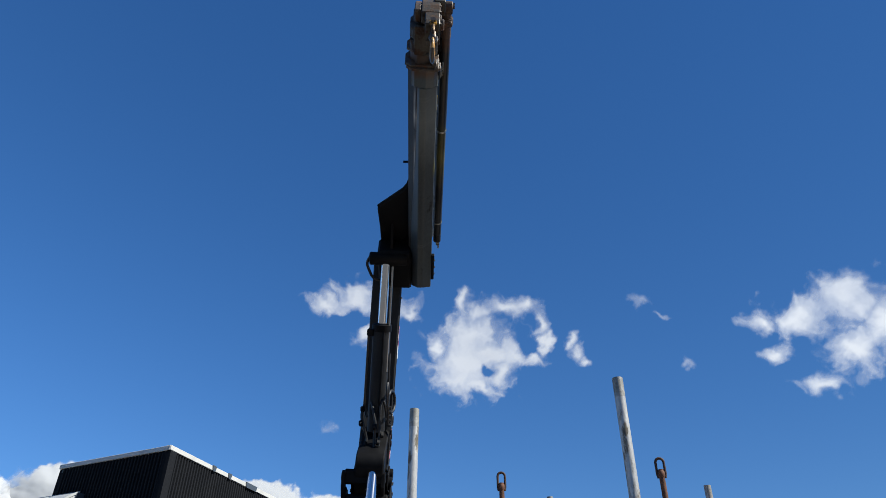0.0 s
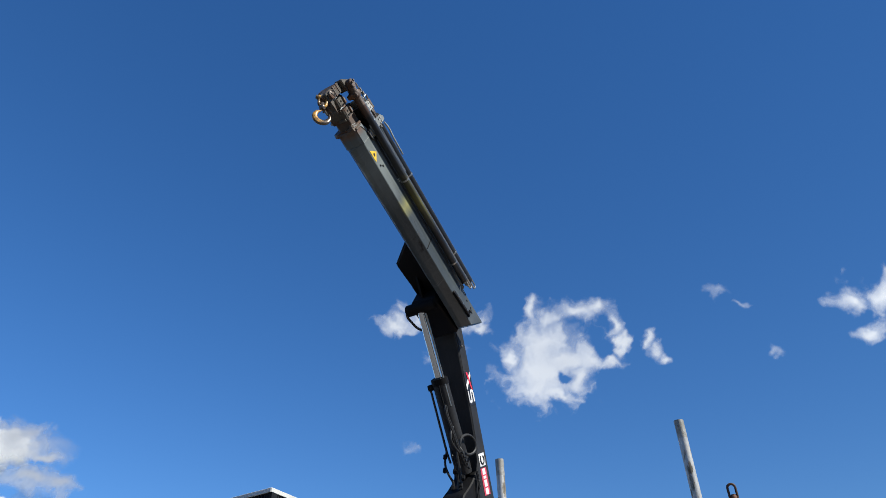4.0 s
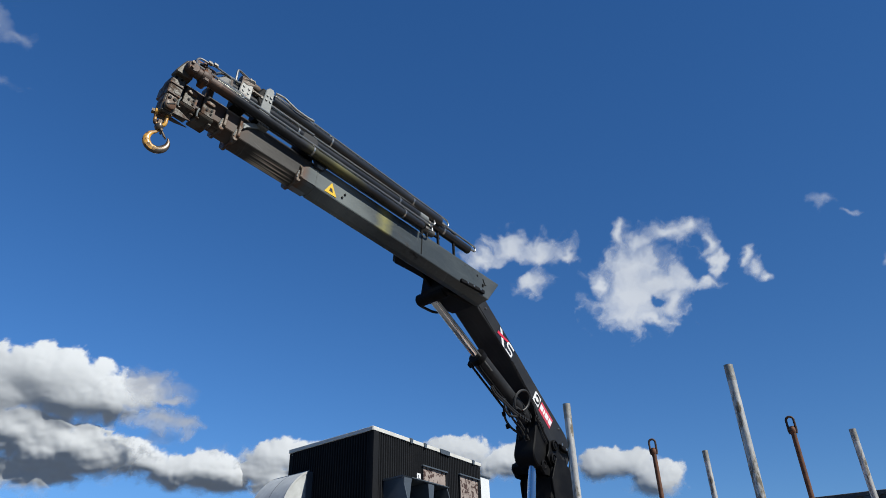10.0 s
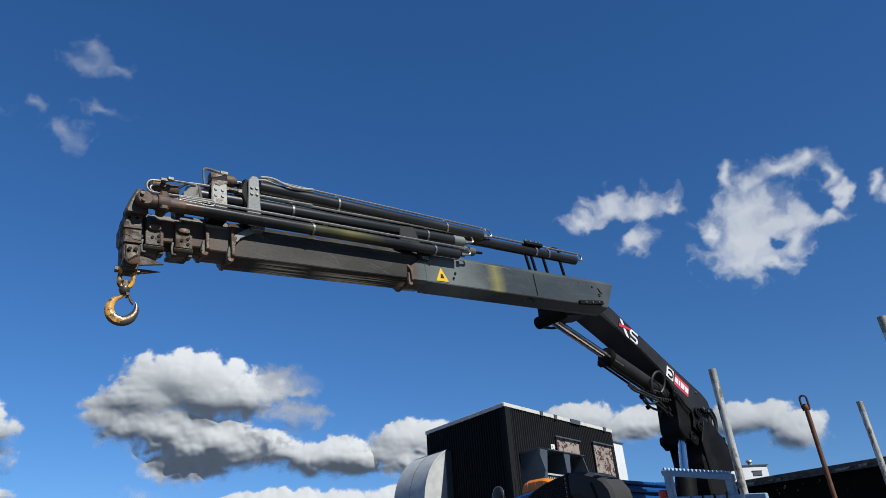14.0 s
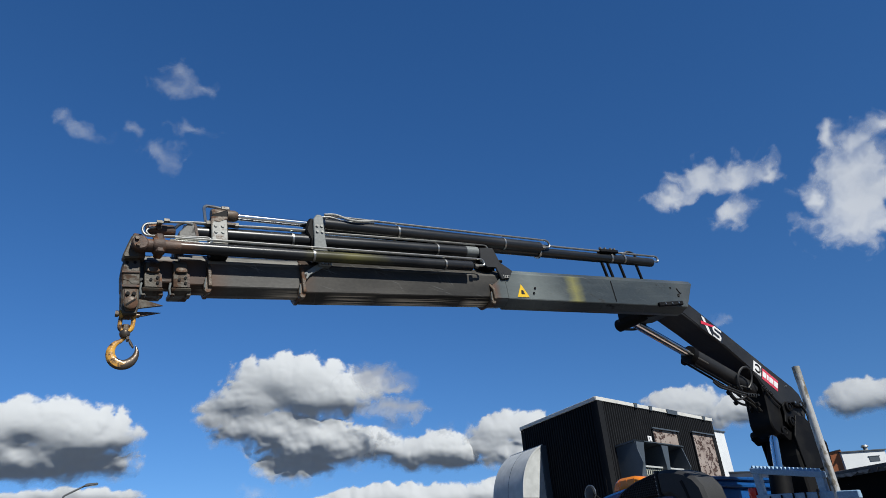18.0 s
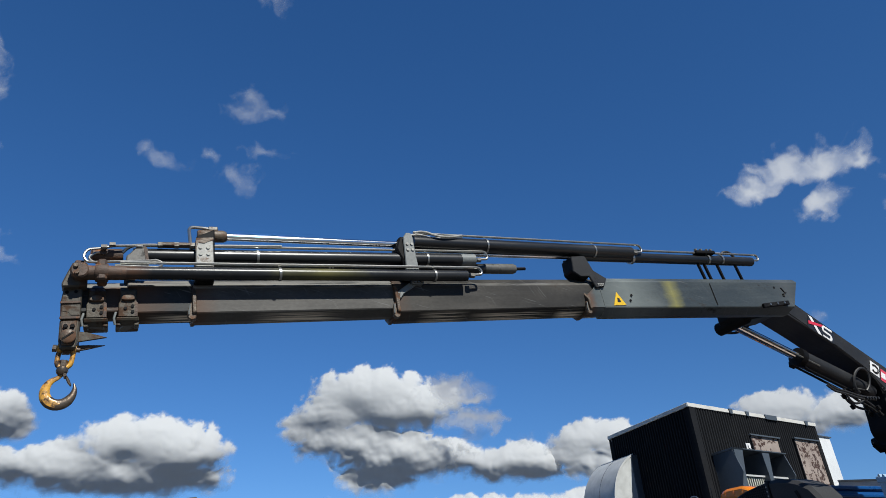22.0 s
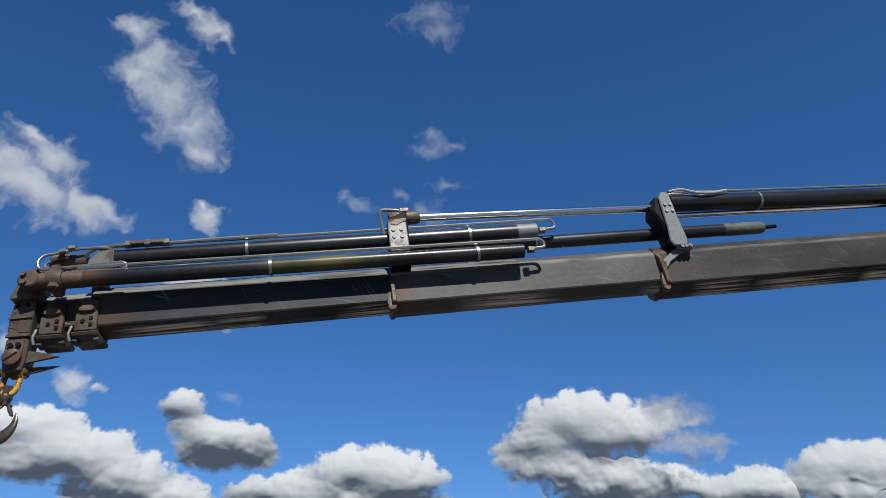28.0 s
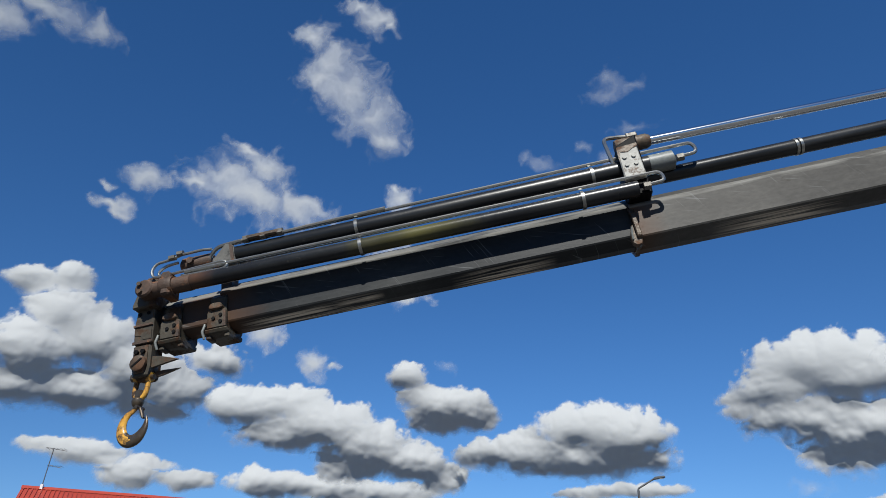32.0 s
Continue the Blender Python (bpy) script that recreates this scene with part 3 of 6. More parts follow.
# slewing link, slotted arm and pins at the boom's foot
for y, out in ((0.136, 1), (-0.112, -1)):
    lp = part("link_plate", prism([(0.338, -0.016), (0.311, 0.051), (0.237, 0.095), (0.195, 0.045), (-0.11, 0.075), (-0.146, 0.005), (-0.032, -0.069), (0.201, -0.15), (0.28, -0.145), (0.295, -0.08)], y, y + 0.014, bevel=0.004), BLACK, inner_boom)
    y1 = y + 0.015 if out > 0 else y - 0.003
    for u0, w0, u1, w1 in ((0.15, -0.075, 0.05, -0.035), (0.02, -0.024, -0.09, 0.018)):
        part("slot", prism([(u0, w0 + 0.014), (u0, w0 - 0.014), (u1, w1 - 0.014), (u1, w1 + 0.014)], y1 - 0.001, y1 + 0.002), BLACK, lp)
    for u, w in ((0.035, -0.03), (-0.11, 0.03), (0.16, -0.05), (-0.06, -0.03)):
        part("bolt", lathe([(0.011, 0), (0.011, 0.010)], 6, axis=(0, out, 0), at=(u, y1, w)), INNER, lp)
for u, w, r in ((0.276, 0.017, 0.044), (0.22, -0.094, 0.044), (-0.11, 0.035, 0.026)):
    part("pin", lathe([(r, 0), (r, 0.020), (r * 0.72, 0.024), (r * 0.62, 0.012), (r * 0.4, 0.012), (r * 0.38, 0.022)], 20, axis=(0, 1, 0), at=(u, 0.150, w)), BLACK, inner_boom, smooth=True)
clip = part("hose_clamp", prism([(0.235, 0.10), (0.215, 0.13), (0.15, 0.16), (0.11, 0.215), (0.085, 0.20), (0.10, 0.155), (0.15, 0.115), (0.21, 0.085)], 0.131, 0.165, bevel=0.006), BLACK, inner_boom)
for u, w in ((0.22, 0.108), (0.15, 0.14), (0.105, 0.19)):
    part("bolt", lathe([(0.013, 0), (0.013, 0.012)], 6, axis=(0, 1, 0), at=(u, 0.166, w)), PIPE, clip)
for k in range(5):
    part("chain_link", tube([(0.565 - 0.026 * k + 0.017 * math.cos(a), 0.138 + 0.004 * (k % 2), -0.005 + 0.003 * k + 0.010 * math.sin(a)) for a in (2 * math.pi * i / 10 for i in range(10))], 0.0045, 6, closed=True), INNER, inner_boom, smooth=True)
for k in range(5):
    part("bolt", lathe([(0.011, 0), (0.011, 0.016)], 6, axis=(0, 1, 0), at=(0.716 - 0.028 * k, 0.119, -0.21 + 0.022 * k)), INNER, inner_boom)
part("weld_seam", tube([(0.70, 0.1305, 0.035), (0.648, 0.1305, 0.032), (0.56, 0.1305, -0.01), (0.414, 0.1305, -0.035), (0.345, 0.1305, -0.03)], 0.006, 6), INNER, inner_boom, smooth=True)
for k, pts in enumerate(([(0.13, 0.150, 0.19), (0.061, 0.155, 0.205), (0.002, 0.155, 0.157), (-0.031, 0.15, 0.067), (-0.045, 0.13, -0.03)], [(0.15, 0.160, 0.16), (0.09, 0.168, 0.142), (0.032, 0.168, 0.10), (0.005, 0.16, 0.05), (-0.01, 0.14, -0.03)])):
    part("hose", tube(rounded(pts, 0.05, 5), 0.011, 8), RUBBER, inner_boom, smooth=True)
part("hose", tube([(0.775 + 0.075 * math.cos(radians(a)), 0.125 + 0.02 * math.sin(radians(a)), -0.085 + 0.105 * math.sin(radians(a))) for a in range(-100, 215, 18)], 0.011, 8), RUBBER, inner_boom, smooth=True)
for dz in (0.0, -0.022):
    part("pipe", tube(rounded([(1.07, 0.10, -0.345 + dz), (0.997, 0.10, -0.34 + dz), (0.889, 0.105, -0.283 + dz), (0.753, 0.11, -0.223 + dz), (0.61, 0.115, -0.12 + dz)], 0.05, 5), 0.009, 8), RUBBER, inner_boom, smooth=True)
part("hose", tube(rounded([(0.91, 0.10, -0.27), (0.86, 0.10, -0.325), (0.80, 0.10, -0.33), (0.74, 0.105, -0.27), (0.70, 0.11, -0.19)], 0.05, 5), 0.009, 8), RUBBER, inner_boom, smooth=True)


# cross yoke with pin ends at the foot of the lug, and hoses and nuts round the cylinder's foot
part("yoke", box(0.20, 0.30, -0.16, 0.118, -0.255, -0.19, 0.014), BLACK, inner_boom)
for y, out in ((-0.16, -1), (0.118, 1)):
    part("yoke_pin", lathe([(0.040, 0), (0.040, 0.014), (0.026, 0.018), (0.020, 0.010)], 18, axis=(0, out, 0), at=(0.25, y, -0.215)), BLACK, inner_boom, smooth=True)
    part("yoke_leg", prism([(0.19, -0.265), (0.28, -0.265), (0.22, -0.17), (0.10, -0.09), (0.02, -0.08), (0.10, -0.18)], y - 0.012, y + 0.012, bevel=0.004), BLACK, inner_boom)
for k, pts in enumerate(([(0.74, -0.075, -0.10), (0.66, -0.09, -0.13), (0.58, -0.06, -0.145), (0.50, -0.03, -0.11), (0.44, -0.05, -0.14)],
                         [(0.76, -0.02, -0.12), (0.70, 0.0, -0.155), (0.60, 0.03, -0.165), (0.52, 0.02, -0.13), (0.42, 0.03, -0.16)],
                         [(0.66, 0.10, -0.10), (0.74, 0.085, -0.13), (0.78, 0.06, -0.15), (0.72, 0.05, -0.16), (0.56, 0.06, -0.15), (0.46, 0.06, -0.16)])):
    part("hose", tube(rounded(pts, 0.05, 5), 0.010, 8), RUBBER, inner_boom, smooth=True)
for u, y, w in ((0.72, -0.085, -0.11), (0.62, -0.085, -0.14), (0.60, 0.02, -0.165), (0.50, 0.05, -0.15), (0.48, -0.04, -0.12), (0.55, 0.075, -0.14)):
    part("hose_nut", lathe([(0.017, 0), (0.017, 0.030), (0.012, 0.036)], 6, axis=(-0.8, 0.1, -0.5), at=(u, y, w)), BLACK, inner_boom)


# stickers, lying on the near face of the inner boom
def sticker(u, w, a, wid, hei, mat, name="sticker", lift=0.0, label=""):
    """A thin plate on the near face; the writing reads against the boom's length."""
    m = Matrix.Translation((u, 0.1315 + lift, w)) @ pose(0, 0, 0, 0, a, 0)
    return part(name, box(-wid / 2, wid / 2, 0, 0.0012, -hei / 2, hei / 2), mat, inner_boom, label, m), m


_, xm = sticker(1.23, 0.068, 10, 0.275, 0.125, STICKER_BLACK, label="black sticker with white and red letters")
part("mark", prism([(0.135, 0.058), (0.098, 0.058), (-0.01, -0.058), (0.032, -0.058)], 0.0016, 0.0030), WHITE_PAINT, inner_boom, m=xm)
part("mark", tube(rounded([Vector((-0.035 + x, 0.0, z)) for x, z in ((-0.078, 0.046), (0.014, 0.046), (0.014, 0.002), (-0.076, 0.000), (-0.076, -0.046), (0.014, -0.046))], 0.028, 6), 0.0120, 8), WHITE_PAINT, inner_boom, m=xm @ Matrix.Diagonal((1, 0.3, 1, 1)))
part("stripe", prism([(0.135, 0.004), (0.132, -0.026), (0.0, 0.022), (-0.02, 0.050)], 0.0036, 0.0048), RED_PAINT, inner_boom, m=xm)
_, gm = sticker(0.662, 0.128, 8, 0.098, 0.108, WHITE_PAINT, label="white sticker with a black ring mark")
part("ring_mark", tube([(0.035 * math.cos(a), 0.002, 0.033 * math.sin(a)) for a in (radians(40 + 28 * i) for i in range(11))], 0.008, 6), STICKER_BLACK, inner_boom, m=gm)
_, hm = sticker(0.495, 0.142, 7, 0.205, 0.110, PINK, label="red sticker with white marks")
for x0, x1 in ((-0.098, -0.052), (-0.042, -0.022), (-0.012, 0.040), (0.050, 0.098)):      # a maker's name, kept as plain bars
    part("bar", box(-x1, -x0, 0.0012, 0.0022, -0.027, 0.027), WHITE_PAINT, inner_boom, m=hm)

# boom sections: flat sides, chamfered shoulders and a shallow keel below
def boom_box(u0, u1, top, line, bev, keel, s0, s1, mat, parent, name="boom_box", slant=0.0, sag=0.0):
    """From u0 (rear) to u1; top, shoulder line, lower edge of the side and keel are heights; the rear end hangs lower by sag."""
    mid, c = s0 + 0.44 * (s1 - s0), 0.045
    sec = [(s0, line), (s0 + c, top), (s1 - c, top), (s1, line), (s1, bev), (mid + 0.02, keel), (mid - 0.02, keel), (s0, bev + 0.045)]
    bm = bmesh.new()
    A = [bm.verts.new((u0 + slant * (top - z) / (top - keel), y, z - sag * (0.35 if z > -0.1 else 1.0))) for y, z in sec]
    B = [bm.verts.new((u1, y, z)) for y, z in sec]
    bm.faces.new(A), bm.faces.new(B)
    for i in range(8):
        bm.faces.new((A[i], A[(i + 1) % 8], B[(i + 1) % 8], B[i]))
    bmesh.ops.recalc_face_normals(bm, faces=bm.faces)
    return part(name, bevelled(bm, 0.004), mat, parent)


def collar(u, top, bot, s0, s1, parent, thick=0.014, grow=0.017):
    """The thin flange at the mouth of a boom section, with a curved wear-pad lug hanging at its near side."""
    part("collar", prism([(s0 - grow, top - 0.05), (s0 + 0.02, top + 0.006), (s1 - 0.02, top + 0.006), (s1 + grow, top - 0.05), (s1 + grow, bot + 0.012), (s1 - 0.02, bot - 0.010), (s0 + 0.02, bot - 0.006), (s0 - grow, bot + 0.03)],
                         u - thick, u + 0.004, "x", 0.003), STEEL_RUST, parent, "rust-streaked steel flange")
    for y in (s1 - 0.020,):
        lug = part("wear_pad", prism(softened([(u - 0.006, bot + 0.070), (u + 0.010, bot + 0.068), (u + 0.024, bot + 0.026), (u + 0.026, bot - 0.006), (u + 0.012, bot - 0.022), (u - 0.008, bot - 0.018), (u - 0.014, bot + 0.002), (u - 0.004, bot + 0.020)], 1), y, y + 0.024, bevel=0.004), STEEL_RUST, parent)
        part("pad_edge", tube([(u + 0.012, y + 0.026, bot + 0.055), (u + 0.019, y + 0.026, bot + 0.020), (u + 0.020, y + 0.026, bot + 0.004)], 0.0035, 6), PLATE_GREY, lug, smooth=True)


def end_block(parent, u0, u1, y1):
    """The wear-pad block round the mouth of a slim section: side plate with a bolted tab, and a box with two feet below."""
    eb = part("end_block", prism([(S0 + 0.024, -0.06), (S0 + 0.04, -0.03), (y1 - 0.03, -0.03), (y1, -0.06), (y1, -0.19), (y1 - 0.02, -0.20), (S0 + 0.045, -0.196), (S0 + 0.024, -0.17)], u0 + 0.004, u1 - 0.004, "x", 0.005), BLOCK, parent, "grey block with rusty edges")
    part("block_plate", prism([(u0, -0.188), (u1, -0.188), (u1, -0.124), (u1 - 0.006, -0.114), (u0 + 0.006, -0.114), (u0, -0.124)], y1, y1 + 0.012, bevel=0.003), BLOCK, eb)
    part("block_edge", prism([(u0 + 0.0005, -0.187), (u0 + 0.014, -0.187), (u0 + 0.010, -0.150), (u0 + 0.013, -0.118), (u0 + 0.0005, -0.122)], y1 + 0.012, y1 + 0.0135), CYL_RUST, eb)
    part("pad_tab", prism(softened([(u0 + 0.010, -0.116), (u1 - 0.010, -0.116), (u1 - 0.012, -0.098), (u1 - 0.022, -0.090), (u0 + 0.022, -0.090), (u0 + 0.012, -0.098)], 1), y1 - 0.004, y1 + 0.024, bevel=0.003), STEEL_RUST, eb)
    part("pad_box", prism([(y1 + 0.014, -0.190), (y1 + 0.004, -0.206), (y1 - 0.030, -0.214), (S0 + 0.05, -0.210), (S0 + 0.045, -0.190)], u0 - 0.006, u1 + 0.010, "x", 0.004), BLOCK, eb)
    for a in (u0 - 0.006, u1 - 0.010):
        part("pad_foot", box(a, a + 0.020, y1 - 0.050, y1 - 0.004, -0.224, -0.206, 0.004), BLOCK, eb)
    for u, w in ((u0 + 0.020, -0.140), (u0 + 0.020, -0.166), (u0 + 0.048, -0.150)):
        part("bolt", lathe([(0.007, 0), (0.007, 0.005)], 8, axis=(0, 1, 0), at=(u, y1 + 0.012, w)), BLACK, eb)
    part("lug", tube([(u1 + 0.010, y1 + 0.004, -0.165), (u1 + 0.017, y1 + 0.010, -0.195), (u1 + 0.012, y1 + 0.002, -0.222)], 0.0052, 8), PLATE_GREY, eb, smooth=True)
    return eb


boom_box(-0.085, 1.875, 0.012, -0.03, -0.205, -0.243, S0 + 0.035, S1, BOOM_BASE, outer_boom, slant=0.21, sag=0.036)
part("seam", box(0.886, 0.894, S1 + 0.0005, S1 + 0.003, -0.21, -0.05), BLACK, outer_boom)
part("side_rail", prism([(0.165, -0.196), (0.165, -0.228), (0.45, -0.246), (0.45, -0.214)], S1, S1 + 0.022, bevel=0.004), BLACK, outer_boom)
part("sticker", prism([(1.70, -0.195), (1.80, -0.195), (1.75, -0.105)], S1 + 0.0005, S1 + 0.003), SIGN_YELLOW, outer_boom, "yellow triangular warning sticker")
part("symbol", prism([(1.735, -0.175), (1.765, -0.175), (1.757, -0.145), (1.742, -0.150)], S1 + 0.003, S1 + 0.004), STICKER_BLACK, outer_boom)
part("mouth_plate", prism([(1.872, -0.030), (1.925, -0.082), (1.985, -0.122), (1.990, -0.205), (1.872, -0.205)], S1 - 0.010, S1 + 0.0012, bevel=0.002), BOOM_BASE, outer_boom)
part("mouth_plate", prism([(1.872, -0.030), (1.925, -0.082), (1.985, -0.122), (1.990, -0.205), (1.872, -0.205)], S0 + 0.034, S0 + 0.044, bevel=0.002), BOOM_BASE, outer_boom)
part("mouth_floor", prism([(S0 + 0.036, -0.202), (S1 - 0.001, -0.202), (S1 - 0.02, -0.222), (S0 + 0.12, -0.240), (S0 + 0.05, -0.222)], 1.874, 1.992, "x", 0.003), BOOM_BASE, outer_boom)
part("mouth_seam", tube([(1.868, S1 + 0.0008, -0.012), (1.872, S1 + 0.0008, -0.204)], 0.0035, 6), BOOM_BASE, outer_boom, smooth=True)
collar(1.995, -0.10, -0.226, S0 + 0.02, S1, outer_boom)
part("knuckle", prism([(0.02, -0.06), (0.44, -0.06), (0.46, -0.22), (0.41, -0.27), (0.35, -0.26), (0.05, -0.23)], -0.045, 0.206, bevel=0.015), BLACK, outer_boom)
part("gusset", prism([(0.40, -0.03), (0.55, -0.032), (0.76, -0.045), (0.775, -0.036), (0.94, 0.148), (0.99, 0.180), (1.08, 0.206), (0.40, 0.206)], -0.075, -0.03, "z", 0.006), BLACK, outer_boom)
part("gusset_edge", tube([(0.77, -0.040, -0.055), (0.94, 0.146, -0.055), (0.99, 0.178, -0.055), (1.07, 0.204, -0.055)], 0.012, 8), BLACK, outer_boom, smooth=True)
part("peg", tube([(1.18, 0.206, -0.05), (1.18, 0.145, -0.05)], 0.008, 8), BLACK, outer_boom, smooth=True)
part("gusset_web", prism([(0.42, -0.07), (0.62, -0.07), (0.50, -0.16), (0.42, -0.20)], 0.05, 0.07), BLACK, outer_boom)
part("boss", lathe([(0.042, -0.105), (0.050, -0.097), (0.050, 0.165), (0.044, 0.175)], 20, axis=(0, 1, 0), at=(0.40, 0, -0.235)), BLACK, outer_boom, smooth=True)
# first stage cylinder on the outer boom, on clamps
part("cylinder", tube([(0.28, 0.30, 0.155), (1.94, 0.30, 0.178)], 0.034, 16), CYL, outer_boom, "black ram along the boom's back", smooth=True)
part("bracket_plate", prism([(2.031, 0.133), (1.923, 0.139), (1.888, 0.038), (1.803, -0.017), (1.843, -0.075), (1.906, -0.081), (1.934, -0.002), (2.0, -0.004), (2.045, 0.03)], S1 + 0.002, S1 + 0.016, bevel=0.004), INNER, outer_boom)
part("bracket_plate", prism([(1.99, 0.17), (1.88, 0.175), (1.84, 0.04), (1.80, -0.01), (1.98, -0.01)], 0.235, 0.25, bevel=0.004), BLACK, outer_boom)
part("bracket", prism([(2.02, 0.145), (1.92, 0.15), (1.90, 0.07), (1.93, -0.01), (1.985, -0.01), (2.03, 0.05)], 0.25, S1 + 0.001, bevel=0.008), BLACK, outer_boom)
part("maker_plate", prism([(1.842, -0.052), (1.892, -0.052), (1.888, -0.070), (1.846, -0.070)], S1 + 0.016, S1 + 0.019), PLATE, outer_boom, "small white plate")
for u in (1.852, 1.868, 1.882):
    part("bar", box(u - 0.004, u + 0.004, S1 + 0.019, S1 + 0.0205, -0.067, -0.055), STICKER_BLACK, outer_boom)
for u, w in ((1.868, -0.018), (1.893, -0.012), (1.880, -0.038), (1.900, -0.036)):
    part("hole", lathe([(0.006, 0), (0.006, 0.001)], 8, axis=(0, 1, 0), at=(u, S1 + 0.016, w)), STICKER_BLACK, outer_boom)
part("mark", tube([(0.165, S1 + 0.001, -0.088), (0.150, S1 + 0.001, -0.113), (0.140, S1 + 0.001, -0.128), (0.165, S1 + 0.001, -0.158), (0.178, S1 + 0.001, -0.150)], 0.005, 6), BLACK, outer_boom)
part("mark", tube([(0.125, S1 + 0.001, -0.125), (0.175, S1 + 0.001, -0.142)], 0.005, 6), BLACK, outer_boom)
part("patch", lathe([(0.010, 0), (0.009, 0.002)], 10, axis=(0, 1, 0), at=(0.235, S1 + 0.0005, -0.085)), BLACK, outer_boom)
for u, w in ((1.655, -0.165), (1.635, -0.13), (0.225, -0.215), (0.305, -0.221), (0.385, -0.226)):
    part("bolt", lathe([(0.008, 0), (0.008, 0.006)], 6, axis=(0, 1, 0), at=(u, S1 + (0.001 if u > 1 else 0.022), w)), BLACK if u > 1 else PIPE, outer_boom)
vb = part("valve_block", box(0.68, 0.87, 0.30, 0.345, 0.196, 0.222, 0.005), BLACK, outer_boom, "valve block with pipe fittings")
for u in (0.70, 0.74, 0.80, 0.85):
    part("fitting", lathe([(0.011, 0), (0.011, 0.022)], 6, at=(u, 0.325, 0.216)), NUT, vb)
for u in (0.47, 0.66, 0.79, 0.85):
    part("stay", tube([(u, 0.30, 0.14), (u - 0.03, 0.29, -0.012)], 0.011, 8), BLACK, outer_boom, smooth=True)
for u in (0.60, 0.74, 1.46):
    part("clip", lathe([(0.039, 0), (0.039, 0.018)], 16, axis=(1, 0, 0), at=(u, 0.30, 0.165)), PIPE, outer_boom, smooth=True)
part("pipe", tube(rounded([(1.45, 0.325, 0.215), (0.80, 0.325, 0.207), (0.74, 0.31, 0.222), (0.66, 0.31, 0.215), (0.60, 0.325, 0.205), (0.22, 0.325, 0.20), (0.22, 0.325, 0.155), (0.28, 0.325, 0.155)], 0.03), 0.008, 8), PIPE, outer_boom, smooth=True)
part("hose", tube(rounded([(0.42, -0.10, -0.235), (0.36, -0.13, -0.25), (0.22, -0.09, -0.27), (0.16, -0.03, -0.25), (0.20, 0.02, -0.22)], 0.06, 5), 0.011, 8), RUBBER, outer_boom, smooth=True)
part("hose", tube([(0.50 + 0.07 * math.cos(radians(a)), 0.29, 0.19 + 0.05 * math.sin(radians(a))) for a in range(-20, 210, 20)], 0.010, 8), RUBBER, outer_boom, smooth=True)


def ram(parent, u0, u1, y, w0, w1, r, mat=CYL, cap=None, label="", clips=(), pipe=True, seg=24):
    """A barrel from u0 (tip end) to u1 (rear end) with its return pipe and clips."""
    part("cylinder", tube([(u0, y, w0), (u1, y, w1)], r, seg), mat, parent, label, smooth=True)
    d = (w1 - w0) / (u1 - u0)
    for c in clips:
        part("clip", lathe([(r + 0.004, -0.006), (r + 0.004, 0.006)], 16, axis=(1, 0, 0), at=(c, y, w0 + (c - u0) * d)), PIPE, parent, smooth=True)
    if cap:
        part("end_cap", lathe([(r + 0.001, 0), (r + 0.001, 0.090), (r * 0.6, 0.098)], 16, axis=(-1, 0, 0), at=(u1 + 0.085, y, w1)), cap, parent, smooth=True)
    if pipe:
        top = lambda u: w0 + (u - u0) * d + r + 0.012
        part("pipe", tube(rounded([(u0 - 0.01, y + 0.012, top(u0) + 0.002), (u1 - 0.09, y + 0.012, top(u1) + 0.004), (u1 - 0.10, y + 0.012, w1 + 0.004), (u1 - 0.02, y + 0.012, w1)], 0.028), 0.0070, 8), PIPE, parent, smooth=True)
        part("fitting", lathe([(0.016, 0), (0.016, 0.025)], 6, axis=(-1, 0, 0), at=(u1 - 0.02, y + 0.006, w1)), NUT, parent)


# first extension, with the second stage cylinder behind its tall plate
E1, E2, E3, E4 = ext
boom_box(0.05, 1.88, 0.010, -0.044, -0.194, -0.222, S0 + 0.012, S1 - 0.012, BOOM, E1)
collar(1.885, -0.025, -0.208, S0 + 0.012, S1 - 0.012, E1)
ram(E1, 1.72, 0.13, 0.335, 0.222, 0.188, 0.040, clips=(1.25, 0.45))
part("tall_plate", prism([(1.742, 0.236), (1.752, 0.252), (1.778, 0.252), (1.800, 0.222), (1.812, 0.06), (1.824, -0.01), (1.812, -0.038), (1.748, -0.038), (1.738, -0.005), (1.742, 0.10)], 0.385, 0.397, bevel=0.004), PLATE_GREY, E1, "grey-green bolted bracket plate")
part("bracket", prism([(1.74, 0.23), (1.815, 0.235), (1.845, 0.16), (1.82, 0.09), (1.815, -0.02), (1.745, -0.02)], 0.29, 0.384, bevel=0.008), BLACK, E1)
part("lower_plate", prism([(1.735, -0.032), (1.79, -0.032), (1.87, -0.085), (1.885, -0.12), (1.86, -0.125), (1.84, -0.10), (1.755, -0.05)], S1 - 0.012, S1 + 0.004, bevel=0.003), PLATE_GREY, E1)
part("foot_tab", box(1.72, 1.79, S1 - 0.02, 0.386, -0.052, -0.028, 0.004), PLATE_GREY, E1)
for u in (1.735, 1.755, 1.775):
    part("nut", lathe([(0.010, 0), (0.010, 0.010)], 6, axis=(0, 1, 0), at=(u, 0.386, -0.040)), NUT, E1)
part("hose", tube(rounded([(1.72, 0.37, 0.268), (1.66, 0.38, 0.272), (1.58, 0.385, 0.240), (1.50, 0.385, 0.238), (1.42, 0.375, 0.256)], 0.05, 5), 0.007, 8), PLATE, E1, "pale grey hose", smooth=True)
